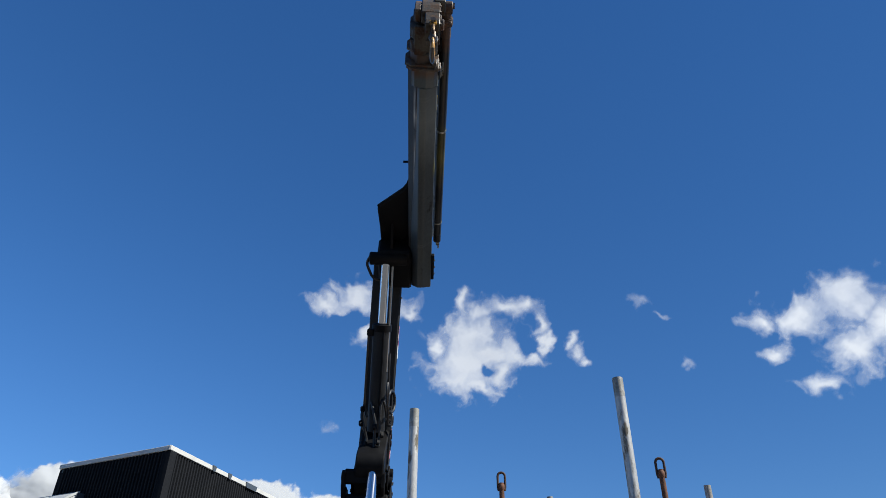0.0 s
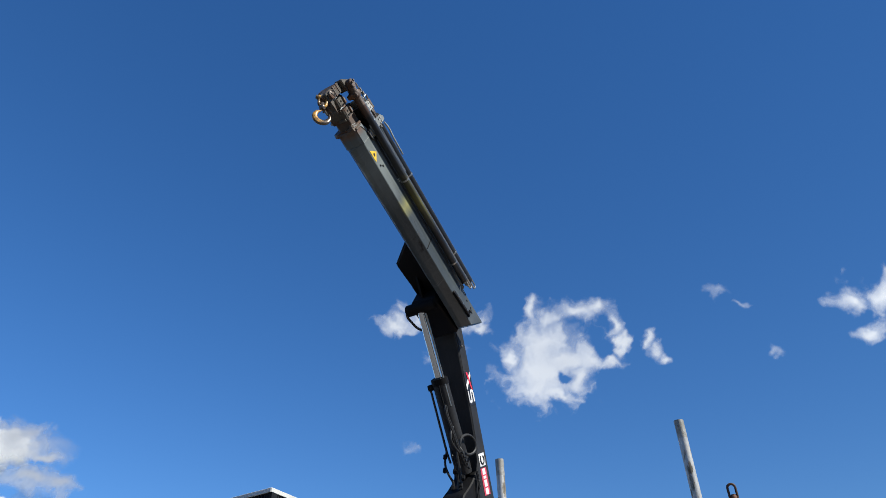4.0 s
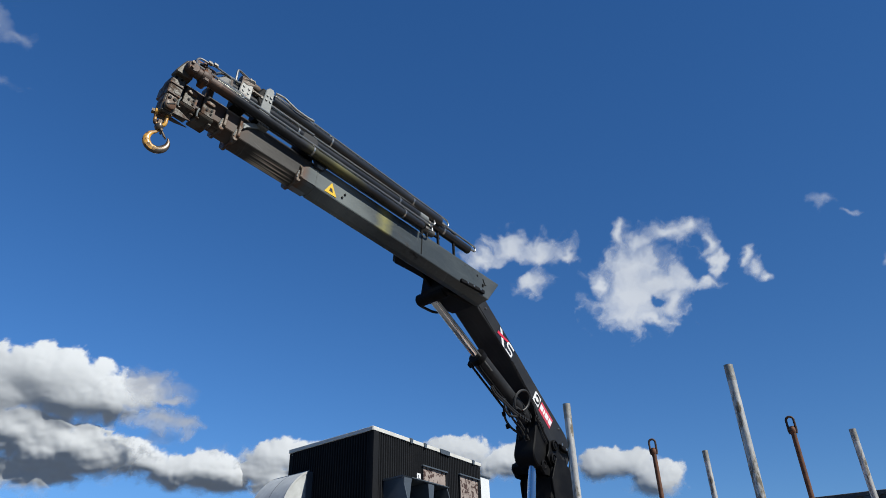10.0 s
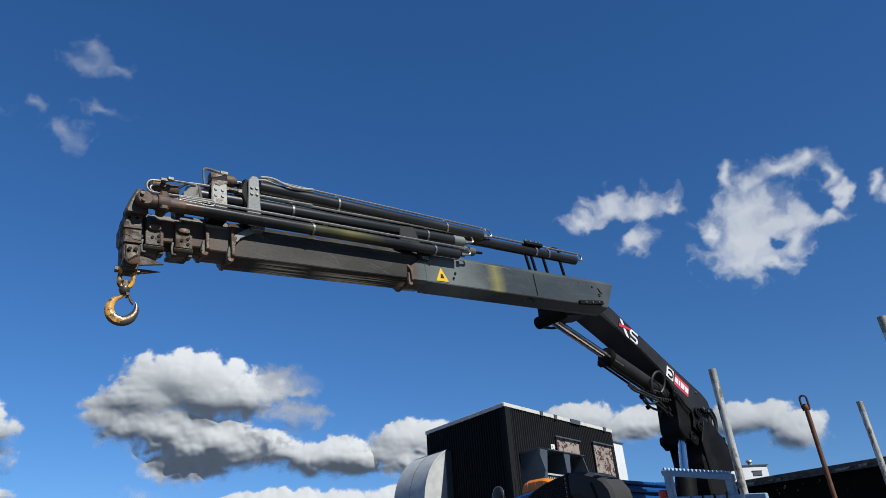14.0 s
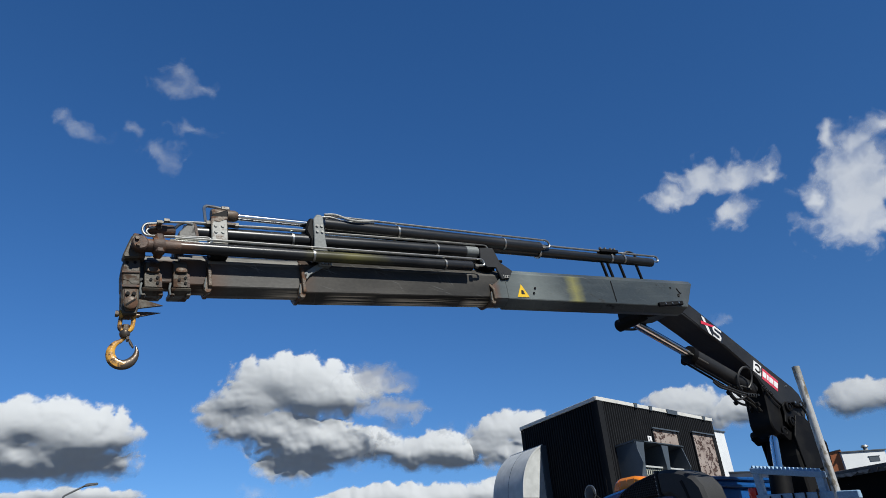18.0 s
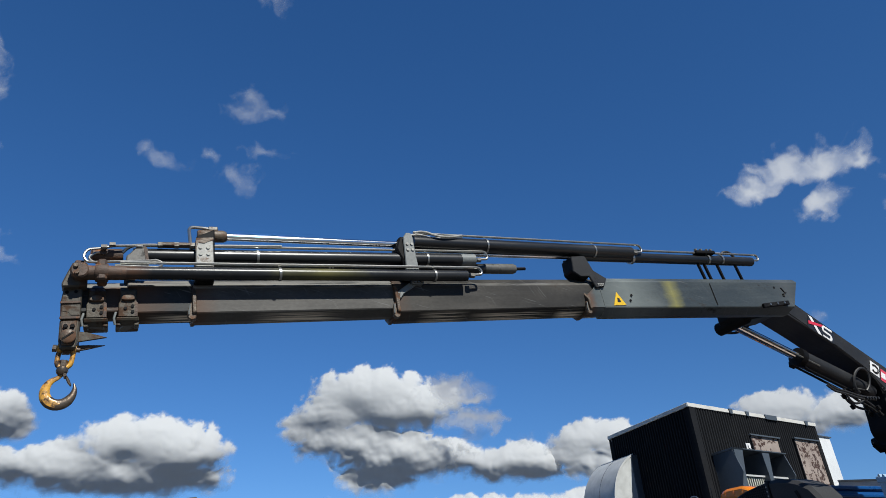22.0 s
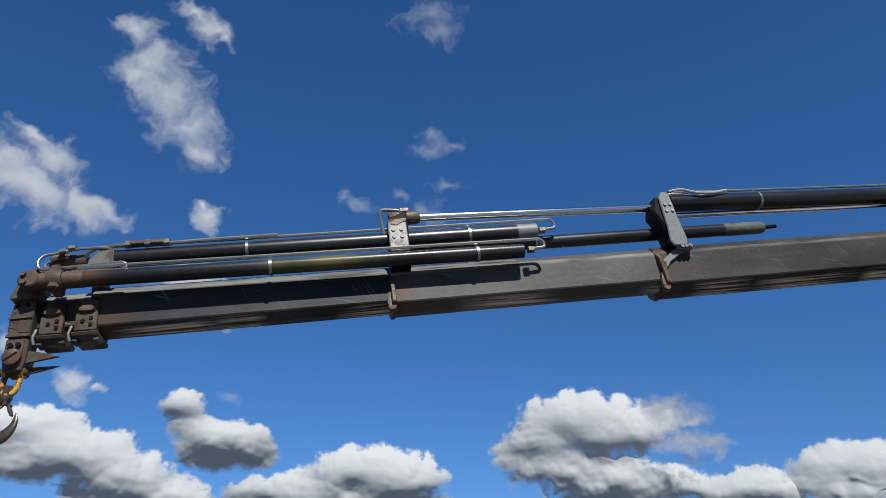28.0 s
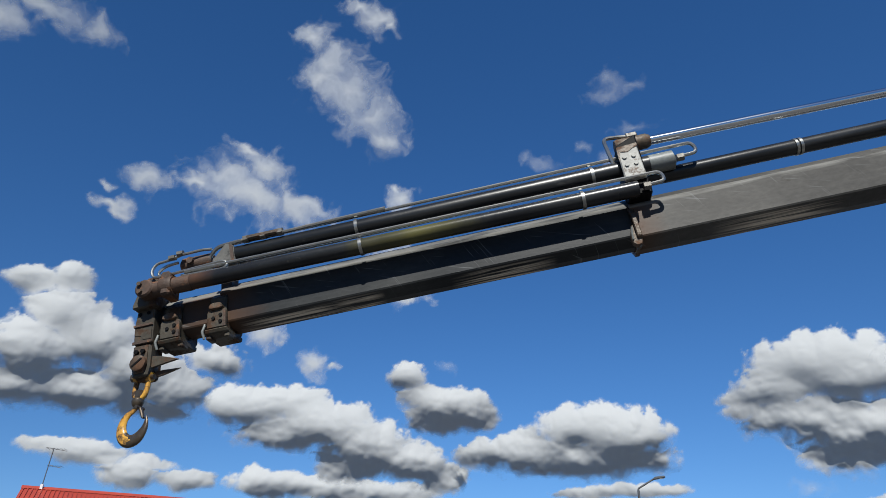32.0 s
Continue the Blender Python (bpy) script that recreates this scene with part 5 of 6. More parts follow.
cladding(LEN_R, "wall", FR)
cladding(LEN_L, "wall", FL)
back = BC + UL * LEN_L + UR * LEN_R
for a, b in ((BC + UL * LEN_L, back), (BC + UR * LEN_R, back)):
    d = (b - a).normalized()
    part("wall", box(0, (b - a).length, -0.06, 0.06, 0, TOP), CLADDING, house, m=wall_frame(a, d, Vector((-d.y, d.x, 0))))
part("corner_trim", box(-0.03, 0.16, -0.02, 0.046, 0, TOP), CLADDING, house, "flat dark corner trim", FR)
part("roof", prism([(BC.x, BC.y), ((BC + UL * LEN_L).x, (BC + UL * LEN_L).y), (back.x, back.y), ((BC + UR * LEN_R).x, (BC + UR * LEN_R).y)], TOP - 0.06, TOP + 0.02, "z"), TRIM_WHITE, house, "flat roof")
part("roof_trim", box(-0.06, LEN_R + 0.04, -0.05, 0.055, TOP, TOP + 0.085, 0.006), TRIM_WHITE, house, "off-white roof trim", FR)
part("roof_trim", box(-0.05, LEN_L + 0.05, -0.05, 0.055, TOP, TOP + 0.083, 0.006), TRIM_WHITE, house, "off-white roof trim", FL)
for u0, u1 in ((1.36, 1.50), (1.98, 2.12), (2.74, 3.24), (4.45, 4.60)):
    part("trim_clip", prism([(u0, TOP + 0.092), (u1, TOP + 0.092), (u1 - 0.03, TOP - 0.015), (u0 + 0.03, TOP - 0.015)], 0.056, 0.075), HOOD, house, "dark clip over the roof trim", FR)


def boarded_window(u0, u1, z0, z1):
    w = part("window", box(u0, u1, 0.022, 0.05, z0, z1), PEELING, house, "boarded window with peeling pinkish paint", FR)
    part("frame", box(u0 - 0.05, u1 + 0.06, 0.03, 0.10, z1, z1 + 0.035, 0.004), HOOD, w)
    part("frame", box(u0 - 0.035, u0, 0.03, 0.065, z0, z1), CLADDING, w)
    part("frame", box(u1, u1 + 0.035, 0.03, 0.065, z0, z1), CLADDING, w)
    return w


boarded_window(1.95, 3.0, 3.4, 4.42)
boarded_window(3.75, 4.74, 2.2, 4.48)
sg = part("sign", box(1.70, 1.86, 0.03, 0.045, 4.09, 4.25, 0.003), WHITE_PAINT, house, "small white sign with a black bar mark", FR)
part("bar", box(1.755, 1.775, 0.045, 0.047, 4.12, 4.215), STICKER_BLACK, sg)
part("bar", box(1.775, 1.82, 0.045, 0.047, 4.12, 4.145), STICKER_BLACK, sg)

# twin air hood on the lit wall
hood = tagged(empty("air_hood", FR), "slate grey sheet metal twin air hood on the plant wall", "air hood")
side = [(0.03, 3.90), (0.50, 3.94), (0.62, 3.50), (0.40, 2.9), (0.03, 2.9)]
part("side_panel", prism(side, 0.38, 0.41, "x"), HOOD, hood)
part("side_panel", prism(side, 2.25, 2.28, "x"), HOOD, hood)
part("divider", prism([(1.34, 3.92), (1.60, 3.92), (1.53, 3.50), (1.49, 2.9), (1.39, 2.9), (1.39, 3.5)], 0.05, 0.545), HOOD, hood)
part("top_panel", prism([(0.03, 3.90), (0.50, 3.94), (0.53, 3.975), (0.03, 3.94)], 0.36, 2.31, "x"), HOOD, hood)
part("front_edge", box(0.72, 2.31, 0.505, 0.530, 3.952, 3.975, 0.004), HOOD, hood)
part("back_panel", box(0.40, 2.26, 0.03, 0.05, 2.9, 3.90), HOOD, hood)
part("front_strip", prism([(0.385, 3.935), (0.68, 3.935), (0.58, 3.50), (0.50, 2.9), (0.385, 2.9)], 0.50, 0.54), HOOD, hood)
for k in range(20):
    part("blind_slat", box(0.70 + 0.076 * k, 0.735 + 0.076 * k, 0.40, 0.415, 2.9, 3.44), BLIND, hood)
for a, b in ((0.60, 1.385), (1.535, 2.25)):
    part("rail", box(a, b, 0.42, 0.45, 3.45, 3.485), COWL, hood, "light cross rail")

# curved intake cowl on the shaded wall
cowl = tagged(empty("intake_cowl", FL), "light grey curved sheet metal air intake cowl on the dark wall", "air intake")
prof = [(0.12, 3.14)] + [((1 - s) ** 2 * 0.94 + 2 * s * (1 - s) * 0.90 + s * s * 0.12, (1 - s) ** 2 * 3.15 + 2 * s * (1 - s) * 4.02 + s * s * 4.34) for s in (i / 18 for i in range(19))]
prof = [(0.12 + (y - 0.12) * 0.87, z) for y, z in prof]
part("cowl_body", prism(prof, 2.02, 3.35, "x", 0.006), COWL, cowl, smooth=True)
part("flange", box(2.0, 3.38, 0.0, 0.20, 3.10, 4.31, 0.01), HOOD, cowl, "dark flange against the wall")
part("seam", prism([(y + 0.004, z + 0.003) for y, z in prof[1:]] + [(y - 0.05, z - 0.03) for y, z in reversed(prof[2:-1])], 2.65, 2.66, "x"), HOOD, cowl)
part("edge_fold", prism([(y + 0.006, z + 0.005) for y, z in prof[1:]] + [(y - 0.03, z - 0.02) for y, z in reversed(prof[2:-1])], 2.005, 2.021, "x"), COWL, cowl)


# ---- the truck that carries the crane ----
truck = tagged(empty("flatbed_truck", TRUCK), "blue flatbed truck with a black air intake and an amber beacon", "truck")
for y in (-0.42, 0.34):
    part("chassis_rail", box(-5.2, 2.1, y, y + 0.08, 0.70, 0.95, 0.01), BLACK, truck)
part("crane_base", box(-0.45, 0.36, -1.0, 1.0, 0.90, 0.955, 0.01), BLACK, truck)
part("bed_floor", box(-5.3, -0.62, -1.25, 1.25, 1.12, BED_Z, 0.008), WOOD, truck, "worn plank bed")
for y in (-1.27, 1.25):
    part("bed_edge", box(-5.3, -0.62, y, y + 0.03, 1.0, BED_Z + 0.02, 0.006), BLUE_PALE, truck)
part("cross_member", box(-0.75, -0.62, -1.2, 1.2, 0.95, 1.12, 0.01), BLACK, truck)


def wheel(x, y):
    w = part("wheel", lathe([(0.30, -0.14), (0.46, -0.13), (0.50, -0.09), (0.50, 0.09), (0.46, 0.13), (0.30, 0.14)], 28, axis=(0, 1, 0), at=(0, 0, 0)), RUBBER, truck, m=Matrix.Translation((x, y, 0.5)), smooth=True)
    part("rim", lathe([(0.29, -0.10), (0.30, 0.10), (0.20, 0.11), (0.10, 0.06), (0.09, 0.13)], 24, axis=(0, 1 if y > 0 else -1, 0)), GALV, w, smooth=True)


for x in (1.5, -2.6, -3.8):
    for y in (-1.02, 1.02):
        wheel(x, y)

cab = prism([(0.745, 0.75), (2.18, 0.75), (2.20, 1.45), (2.08, 1.95), (1.95, 2.11), (1.79, 2.185), (1.57, 2.232), (1.39, 2.255), (1.10, 2.285), (0.80, 2.295), (0.745, 2.28)], -1.35, 0.80, bevel=0.02)
part("cab_body", cab, BLUE, truck, "blue painted cab", smooth=True)
part("windscreen", prism([(2.208, 1.48), (2.098, 1.93), (2.106, 1.935), (2.218, 1.48)], -1.2, 0.65), BLACK, truck)
for y in (0.802, -1.364):
    d = part("cab_door", prism([(0.95, 0.90), (2.0, 0.90), (2.02, 1.50), (1.92, 2.04), (0.95, 2.08)], y, y + 0.012, bevel=0.004), BLUE, truck)
    part("window", prism([(1.05, 1.45), (1.95, 1.45), (1.86, 1.98), (1.05, 2.0)], y - 0.002 if y < 0 else y + 0.010, y + 0.002 if y < 0 else y + 0.016), BLACK, d)
    part("handle", tube([(1.02, y + (0.03 if y > 0 else -0.02), 1.32), (1.16, y + (0.03 if y > 0 else -0.02), 1.32)], 0.012, 8), BLACK, d, smooth=True)
part("rear_ledge", box(0.715, 0.749, -1.33, 0.62, 2.205, 2.232, 0.006), BLUE, truck)
part("rear_ledge", box(0.725, 0.749, -1.33, 0.62, 2.035, 2.05, 0.004), BLUE, truck)
part("rear_gutter", box(0.722, 0.752, -1.34, 0.78, 2.272, 2.302, 0.006), BLUE, truck)
part("cable_duct", tube(rounded([(0.725, -0.80, 1.2), (0.725, -0.80, 2.22), (0.74, -0.74, 2.30)], 0.05), 0.012, 8), RUBBER, truck, smooth=True)

# air intake at the cab's rear corner: a moulded dome with a rear leg, and a perforated front
intake = part("air_intake", prism([(0.835, 2.135), (0.845, 2.345), (0.74, 2.345), (0.64, 2.33), (0.55, 2.30), (0.46, 2.245), (0.40, 2.165), (0.38, 2.07), (0.375, 1.5), (0.60, 1.5), (0.64, 2.02), (0.68, 2.105), (0.73, 2.135)], 0.58, 0.88, bevel=0.03), PLASTIC, truck, "black moulded plastic air intake", smooth=True)
part("slot", prism([(0.575, 2.235), (0.60, 2.228), (0.575, 2.16), (0.545, 2.05), (0.53, 1.9), (0.51, 1.9), (0.525, 2.05), (0.55, 2.16)], 0.8805, 0.884), BLACK, intake)
part("intake_grille", prism([(0.85, 2.14), (0.85, 2.337), (0.95, 2.325), (1.11, 2.295), (1.26, 2.245), (1.34, 2.20), (1.35, 2.165), (1.33, 2.15)], 0.60, 0.862, bevel=0.012), BLACK, truck)
for k in range(24):
    x = 0.864 + 0.0205 * k
    zt = 2.335 - 0.10 * (x - 0.85) - 0.36 * (x - 0.85) ** 2
    part("grille_bar", prism([(x, 2.15), (x + 0.0065, 2.15), (x + 0.0065, zt - 0.014), (x, zt - 0.012)], 0.863, 0.867), GRILLE, intake)
    part("grille_bar", box(x, x + 0.0065, 0.62, 0.85, zt - 0.006, zt + 0.002), GRILLE, intake)
for k in range(9):
    z = 2.158 + 0.0195 * k
    part("grille_bar", box(0.855, 1.335 - max(0.0, z - 2.18) * 3.0, 0.864, 0.869, z, z + 0.006), GRILLE, intake)
part("rivet_strip", box(0.836, 0.856, 0.60, 0.886, 2.14, 2.352, 0.004), PLASTIC, intake)
for k in range(6):
    part("rivet", lathe([(0.006, 0), (0.005, 0.005)], 8, axis=(0, 1, 0), at=(0.846, 0.886, 2.155 + 0.036 * k)), PIPE, intake)

# beacon, round mirror and aerial on the roof
beacon = part("beacon", prism([(1.24, 2.26), (1.63, 2.26), (1.635, 2.31), (1.60, 2.37), (1.52, 2.392), (1.34, 2.392), (1.26, 2.365), (1.235, 2.31)], 0.40, 0.60, bevel=0.028), AMBER, truck, "wide amber roof beacon", smooth=True)
part("beacon_base", prism([(1.21, 2.225), (1.66, 2.225), (1.66, 2.268), (1.21, 2.268)], 0.38, 0.62, bevel=0.008), BLACK, beacon)
part("reflector", lathe([(0.02, 2.27), (0.05, 2.29), (0.055, 2.35), (0.02, 2.36)], 14, at=(1.50, 0.50, 0)), CHROME, beacon, smooth=True)
for x in (1.33, 1.43, 1.53):
    part("lens_rib", prism([(x, 2.275), (x + 0.008, 2.275), (x + 0.008, 2.37), (x, 2.37)], 0.596, 0.604), AMBER, beacon)
mir = part("round_mirror", lathe([(0.068, -0.012), (0.075, 0.0), (0.062, 0.016), (0.02, 0.024)], 24, axis=(0.05, 1.0, 0.05), at=(1.69, 0.85, 2.275)), RUBBER, truck, "small round mirror with a pale rim", smooth=True)
ax1, ax2 = Vector((1.0, -0.05, 0)).normalized(), Vector((0, -0.05, 1)).normalized()
part("mirror_rim", tube([Vector((1.691, 0.853, 2.275)) + 0.074 * (math.cos(a) * ax1 + math.sin(a) * ax2) for a in (2 * math.pi * i / 24 for i in range(24))], 0.0065, 6, closed=True), PIPE, mir, smooth=True)
part("mirror_arm", tube(rounded([(1.69, 0.86, 2.27), (1.63, 0.85, 2.255), (1.585, 0.82, 2.20), (1.58, 0.78, 2.18)], 0.03), 0.008, 8), BLACK, mir, smooth=True)
part("arm_boss", lathe([(0.02, -0.01), (0.02, 0.012)], 10, axis=(0.3, 0.95, 0), at=(1.635, 0.86, 2.262)), BLACK, mir, smooth=True)
part("aerial", tube([(1.53, 0.78, 2.20), (1.525, 0.78, 2.40)], 0.0035, 6), BLACK, truck, smooth=True)
part("rear_lamp", lathe([(0.030, 1.98), (0.032, 1.99), (0.032, 2.05), (0.026, 2.055)], 14, at=(-0.225, 1.16, 0)), RED_LENS, truck, "red marker lamp", smooth=True)
part("lamp_base", lathe([(0.028, 1.93), (0.028, 1.98)], 14, at=(-0.225, 1.16, 0)), AMBER, truck, smooth=True)
part("lamp_stalk", tube([(-0.225, 1.16, 0.95), (-0.225, 1.16, 1.94)], 0.015, 8), BLACK, truck, smooth=True)

# faded blue step frame beside the column: a toothed grip bar over a hook rail
step = tagged(empty("step_frame", TRUCK), "faded blue steel step frame with a toothed top bar", "step frame")
for x0, x1 in ((-0.270, -0.262), (-0.712, -0.704)):
    part("upright", prism([(x0, 0.95), (x0 - 0.052, 0.95), (x1 - 0.052, 2.078 if x0 < -0.5 else 2.165), (x1, 2.088 if x0 < -0.5 else 2.175)], 1.13, 1.175, bevel=0.006), BLUE_PALE, step)
part("top_bar", prism([(-0.254, 2.150), (-0.254, 2.190), (-0.762, 2.088), (-0.762, 2.046)], 1.125, 1.18, bevel=0.005), BLUE_PALE, step)
for k in range(17):
    x = -0.264 - 0.0285 * k
    z = 2.190 + 0.201 * (x + 0.254)
    part("tooth", prism([(x, z - 0.002), (x - 0.021, z - 0.005), (x - 0.0135, z + 0.015), (x - 0.008, z + 0.016)], 1.135, 1.17), BLUE_PALE, step)
part("hook_rail", prism([(-0.25, 1.955), (-0.25, 2.005), (-0.95, 1.945), (-0.95, 1.895)], 1.14, 1.18, bevel=0.005), BLUE_PALE, step)
part("plank", prism([(-0.25, 1.88), (-0.25, 1.953), (-0.95, 1.893), (-0.95, 1.82)], 1.12, 1.15, bevel=0.005), WOOD, step, "worn wooden plank")
part("lower_bar", prism([(-0.25, 1.60), (-0.25, 1.65), (-0.95, 1.65), (-0.95, 1.60)], 1.13, 1.17), BLUE_PALE, step)
part("foot_bar", box(-0.85, -0.24, 0.9, 1.18, 0.93, 0.955), BLUE_PALE, step)
for k in range(5):
    x = -0.36 - 0.085 * k
    part("hook", tube(rounded([(x, 1.185, 1.98), (x - 0.004, 1.20, 1.90), (x - 0.03, 1.21, 1.87), (x - 0.05, 1.20, 1.92)], 0.02), 0.006, 6), BLACK, step, smooth=True)
tagged(part("green_strap", prism([(-0.40, 1.83), (-0.43, 1.90), (-0.46, 1.915), (-0.50, 1.90), (-0.52, 1.83)], 1.186, 1.215, bevel=0.008), material("green_webbing", (0.02, 0.22, 0.12), 0.8), m=TRUCK),
       "bundled green lashing strap hanging on the step frame", "strap")


# ---- low black shed with a frayed felt roof ----
SH0, SH1 = Vector((9.0, 7.6, 0)), Vector((-0.9, 13.28, 0))
sd = (SH1 - SH0).normalized()
shed = tagged(empty("black_shed", wall_frame(SH0, sd, Vector((-sd.y, sd.x, 0)))), "long low black tarred shed with a frayed grey felt roof edge", "shed")
sl = (SH1 - SH0).length
part("wall", box(0, sl, -3.4, 0, 0, 2.86), TARP, shed)
part("roof", prism([(0.10, 2.90), (-3.5, 3.25), (-3.5, 3.17), (0.10, 2.82)], -0.1, sl + 0.1, "x"), ROOF_EDGE, shed)
rnd = random.Random(4)
u = 0.0
while u < sl:
    w = rnd.uniform(0.04, 0.30)
    h0, h1 = rnd.uniform(0.0, 0.02), rnd.uniform(0.0, 0.02)
    part("felt_scrap", prism([(u, 2.875 + h0), (u + w, 2.875 + h1), (u + w * 0.95, 2.86 - rnd.uniform(0, 0.03)), (u + w * 0.6, 2.855 - rnd.uniform(0, 0.05)), (u + w * 0.2, 2.86 - rnd.uniform(0, 0.04))], 0.126, 0.132 + rnd.uniform(0, 0.012)), FELT_SCRAP if rnd.random() < 0.7 else ROOF_EDGE, shed)
    u += w * rnd.uniform(0.8, 1.9)
part("ridge_strip", box(0, sl, 0.085, 0.125, 2.880, 2.945, 0.006), ROOF_EDGE, shed)


for k in range(60):
    u, z, s = rnd.uniform(3.5, sl - 0.3), 2.78 - 0.9 * rnd.random() ** 1.6, rnd.uniform(0.006, 0.022)
    part("pale_fleck", prism([(u, z), (u + s, z + 0.3 * s), (u + 0.8 * s, z - rnd.uniform(1.2, 3.0) * s), (u + 0.2 * s, z - 1.1 * s)], 0.001, 0.006), FELT_SCRAP, shed)


# ---- pale buildings behind ----
annex = tagged(empty("white_annex"), "white rendered annex with a dark cap beside the plant house", "building")
part("tall_wall", box(LEN_R + 0.02, LEN_R + 0.72, -0.35, -0.05, 0, 4.66), WHITE_WALL, annex, m=FR)
part("cap", box(LEN_R, LEN_R + 0.76, -0.37, -0.02, 4.66, 4.69), HOOD, annex, m=FR)
part("low_wall", prism([(-3.25, 0), (-0.98, 0), (-0.98, 3.30), (-3.25, 3.56)], 16.72, 17.02), WHITE_WALL, annex)
part("low_cap", prism([(-3.25, 3.56), (-0.98, 3.30), (-0.98, 3.335), (-3.25, 3.60)], 16.68, 17.03), HOOD, annex)
for k in range(6):
    part("joint", box(-2.95 + 0.36 * k, -2.938 + 0.36 * k, 16.712, 16.72, 0, 3.26), HOOD, annex)
hut = tagged(empty("white_hut"), "white flat-roofed building with a rusty orange gable panel", "building")
HF = Matrix.Translation((-0.64, 16.3, 0)) @ pose(0, 0, 0, 0, 0, 36)
part("wall", box(0, 1.05, 0.0, 2.2, 0, 3.63), WHITE_WALL, hut, m=HF)
part("gable", prism([(-0.96, 0), (-0.645, 0), (-0.645, 3.69), (-0.96, 3.66)], 16.35, 16.6), ORANGE, hut, "orange-brown gable board")
part("gable_cap", prism([(-0.97, 3.66), (-0.64, 3.695), (-0.64, 3.712), (-0.97, 3.675)], 16.33, 16.62), HOOD, hut)
part("roof_cap", box(-0.02, 1.08, -0.03, 2.2, 3.63, 3.652), HOOD, hut, m=HF)
part("vent", lathe([(0.05, 3.68), (0.05, 3.76), (0.085, 3.77), (0.07, 3.81)], 14, at=(0.85, 0.35, 0)), GALV, hut, m=HF, smooth=True)
part("window", box(0.62, 0.86, -0.014, 0.004, 3.40, 3.50), HOOD, hut, m=HF)
part("window_trim", box(0.60, 0.88, -0.02, 0.004, 3.50, 3.515), HOOD, hut, m=HF)


# ---- red-roofed house with a television aerial ----
HX, HY = -28.75, -11.45
house2 = tagged(empty("red_roofed_house", Matrix.Translation((HX, HY, -0.12)) @ pose(0, 0, 0, 0, 0, 104)), "house with a ribbed red sheet metal roof", "house")
part("walls", box(-0.2, 9.0, -3.0, 3.0, 0, 2.9), WHITE_WALL, house2)
for sgn in (1, -1):
    part("roof_side", prism([(0, 4.62), (0, 4.55), (sgn * 3.6, 2.72), (sgn * 3.6, 2.80)], -0.5, 9.4, "x"), RED_ROOF, house2)
for k in range(66):
    x = -0.45 + 0.15 * k
    part("roof_rib", prism([(0, 4.62), (0, 4.66), (-3.6, 2.84), (-3.6, 2.80)], x, x + 0.04, "x"), RED_ROOF, house2)
    part("roof_rib", prism([(0, 4.62), (0, 4.66), (3.6, 2.84), (3.6, 2.80)], x, x + 0.04, "x"), RED_ROOF, house2)
part("ridge", prism([(-0.14, 4.58), (0, 4.69), (0.14, 4.58), (0, 4.62)], -0.52, 9.42, "x"), RED_ROOF, house2)
for x in (-0.45, 9.25):
    part("gable", prism([(-3.2, 2.8), (3.2, 2.8), (0, 4.55)], x + 0.1, x + 0.16, "x"), WHITE_WALL, house2)
aerial = tagged(empty("tv_aerial", Matrix.Translation((HX + 0.05, HY + 0.15, 4.48)) @ Matrix.Scale(1.15, 4)), "thin grey television aerial on a house ridge", "aerial")
part("mast", tube([(0, 0, 0), (0.02, 0.03, 1.30)], 0.016, 6), LAMP_GREY, aerial, smooth=True)
for z, w in ((1.27, 0.36), (0.72, 0.33)):
    bm = part("boom", tube([(0.02, -0.2 if z > 1 else 0, z + 0.03), (0.02, w + 0.1, z - 0.05)], 0.010, 6), LAMP_GREY, aerial, smooth=True)
    for k in range(6):
        y = -0.15 + 0.11 * k if z > 1 else 0.03 + 0.08 * k
        part("element", tube([(-0.16, y, z), (0.20, y, z)], 0.006, 5), LAMP_GREY, aerial, smooth=True)
part("bracket", box(-0.04, 0.04, -0.04, 0.04, -0.02, 0.14), WHITE_PAINT, aerial)


# ---- street lamp ----
lamp = tagged(empty("street_lamp", Matrix.Translation((-24.55, 11.0, 0))), "grey street lamp with a slanted arm and a flat head", "street lamp")
part("pole", tube([(0, 0, 0), (0, 0, 5.15)], 0.07, 12, r1=0.045), LAMP_GREY, lamp, smooth=True)
part("arm", tube(rounded([(0, 0, 5.12), (0, 0, 5.22), (0.30, 0.52, 5.56)], 0.12), 0.035, 10), LAMP_GREY, lamp, smooth=True)
part("lamp_head", prism([(0.0, 0.0), (0.12, 0.075), (0.46, 0.06), (0.50, 0.02), (0.46, -0.01), (0.05, -0.02)], -0.08, 0.08, bevel=0.015), LAMP_GREY, lamp, m=Matrix.Translation((0.28, 0.49, 5.55)) @ pose(0, 0, 0, 0, -8, 58))
part("lens", box(0.12, 0.44, -0.06, 0.06, -0.018, -0.008), WHITE_PAINT, lamp, m=Matrix.Translation((0.28, 0.49, 5.545)) @ pose(0, 0, 0, 0, -8, 58))


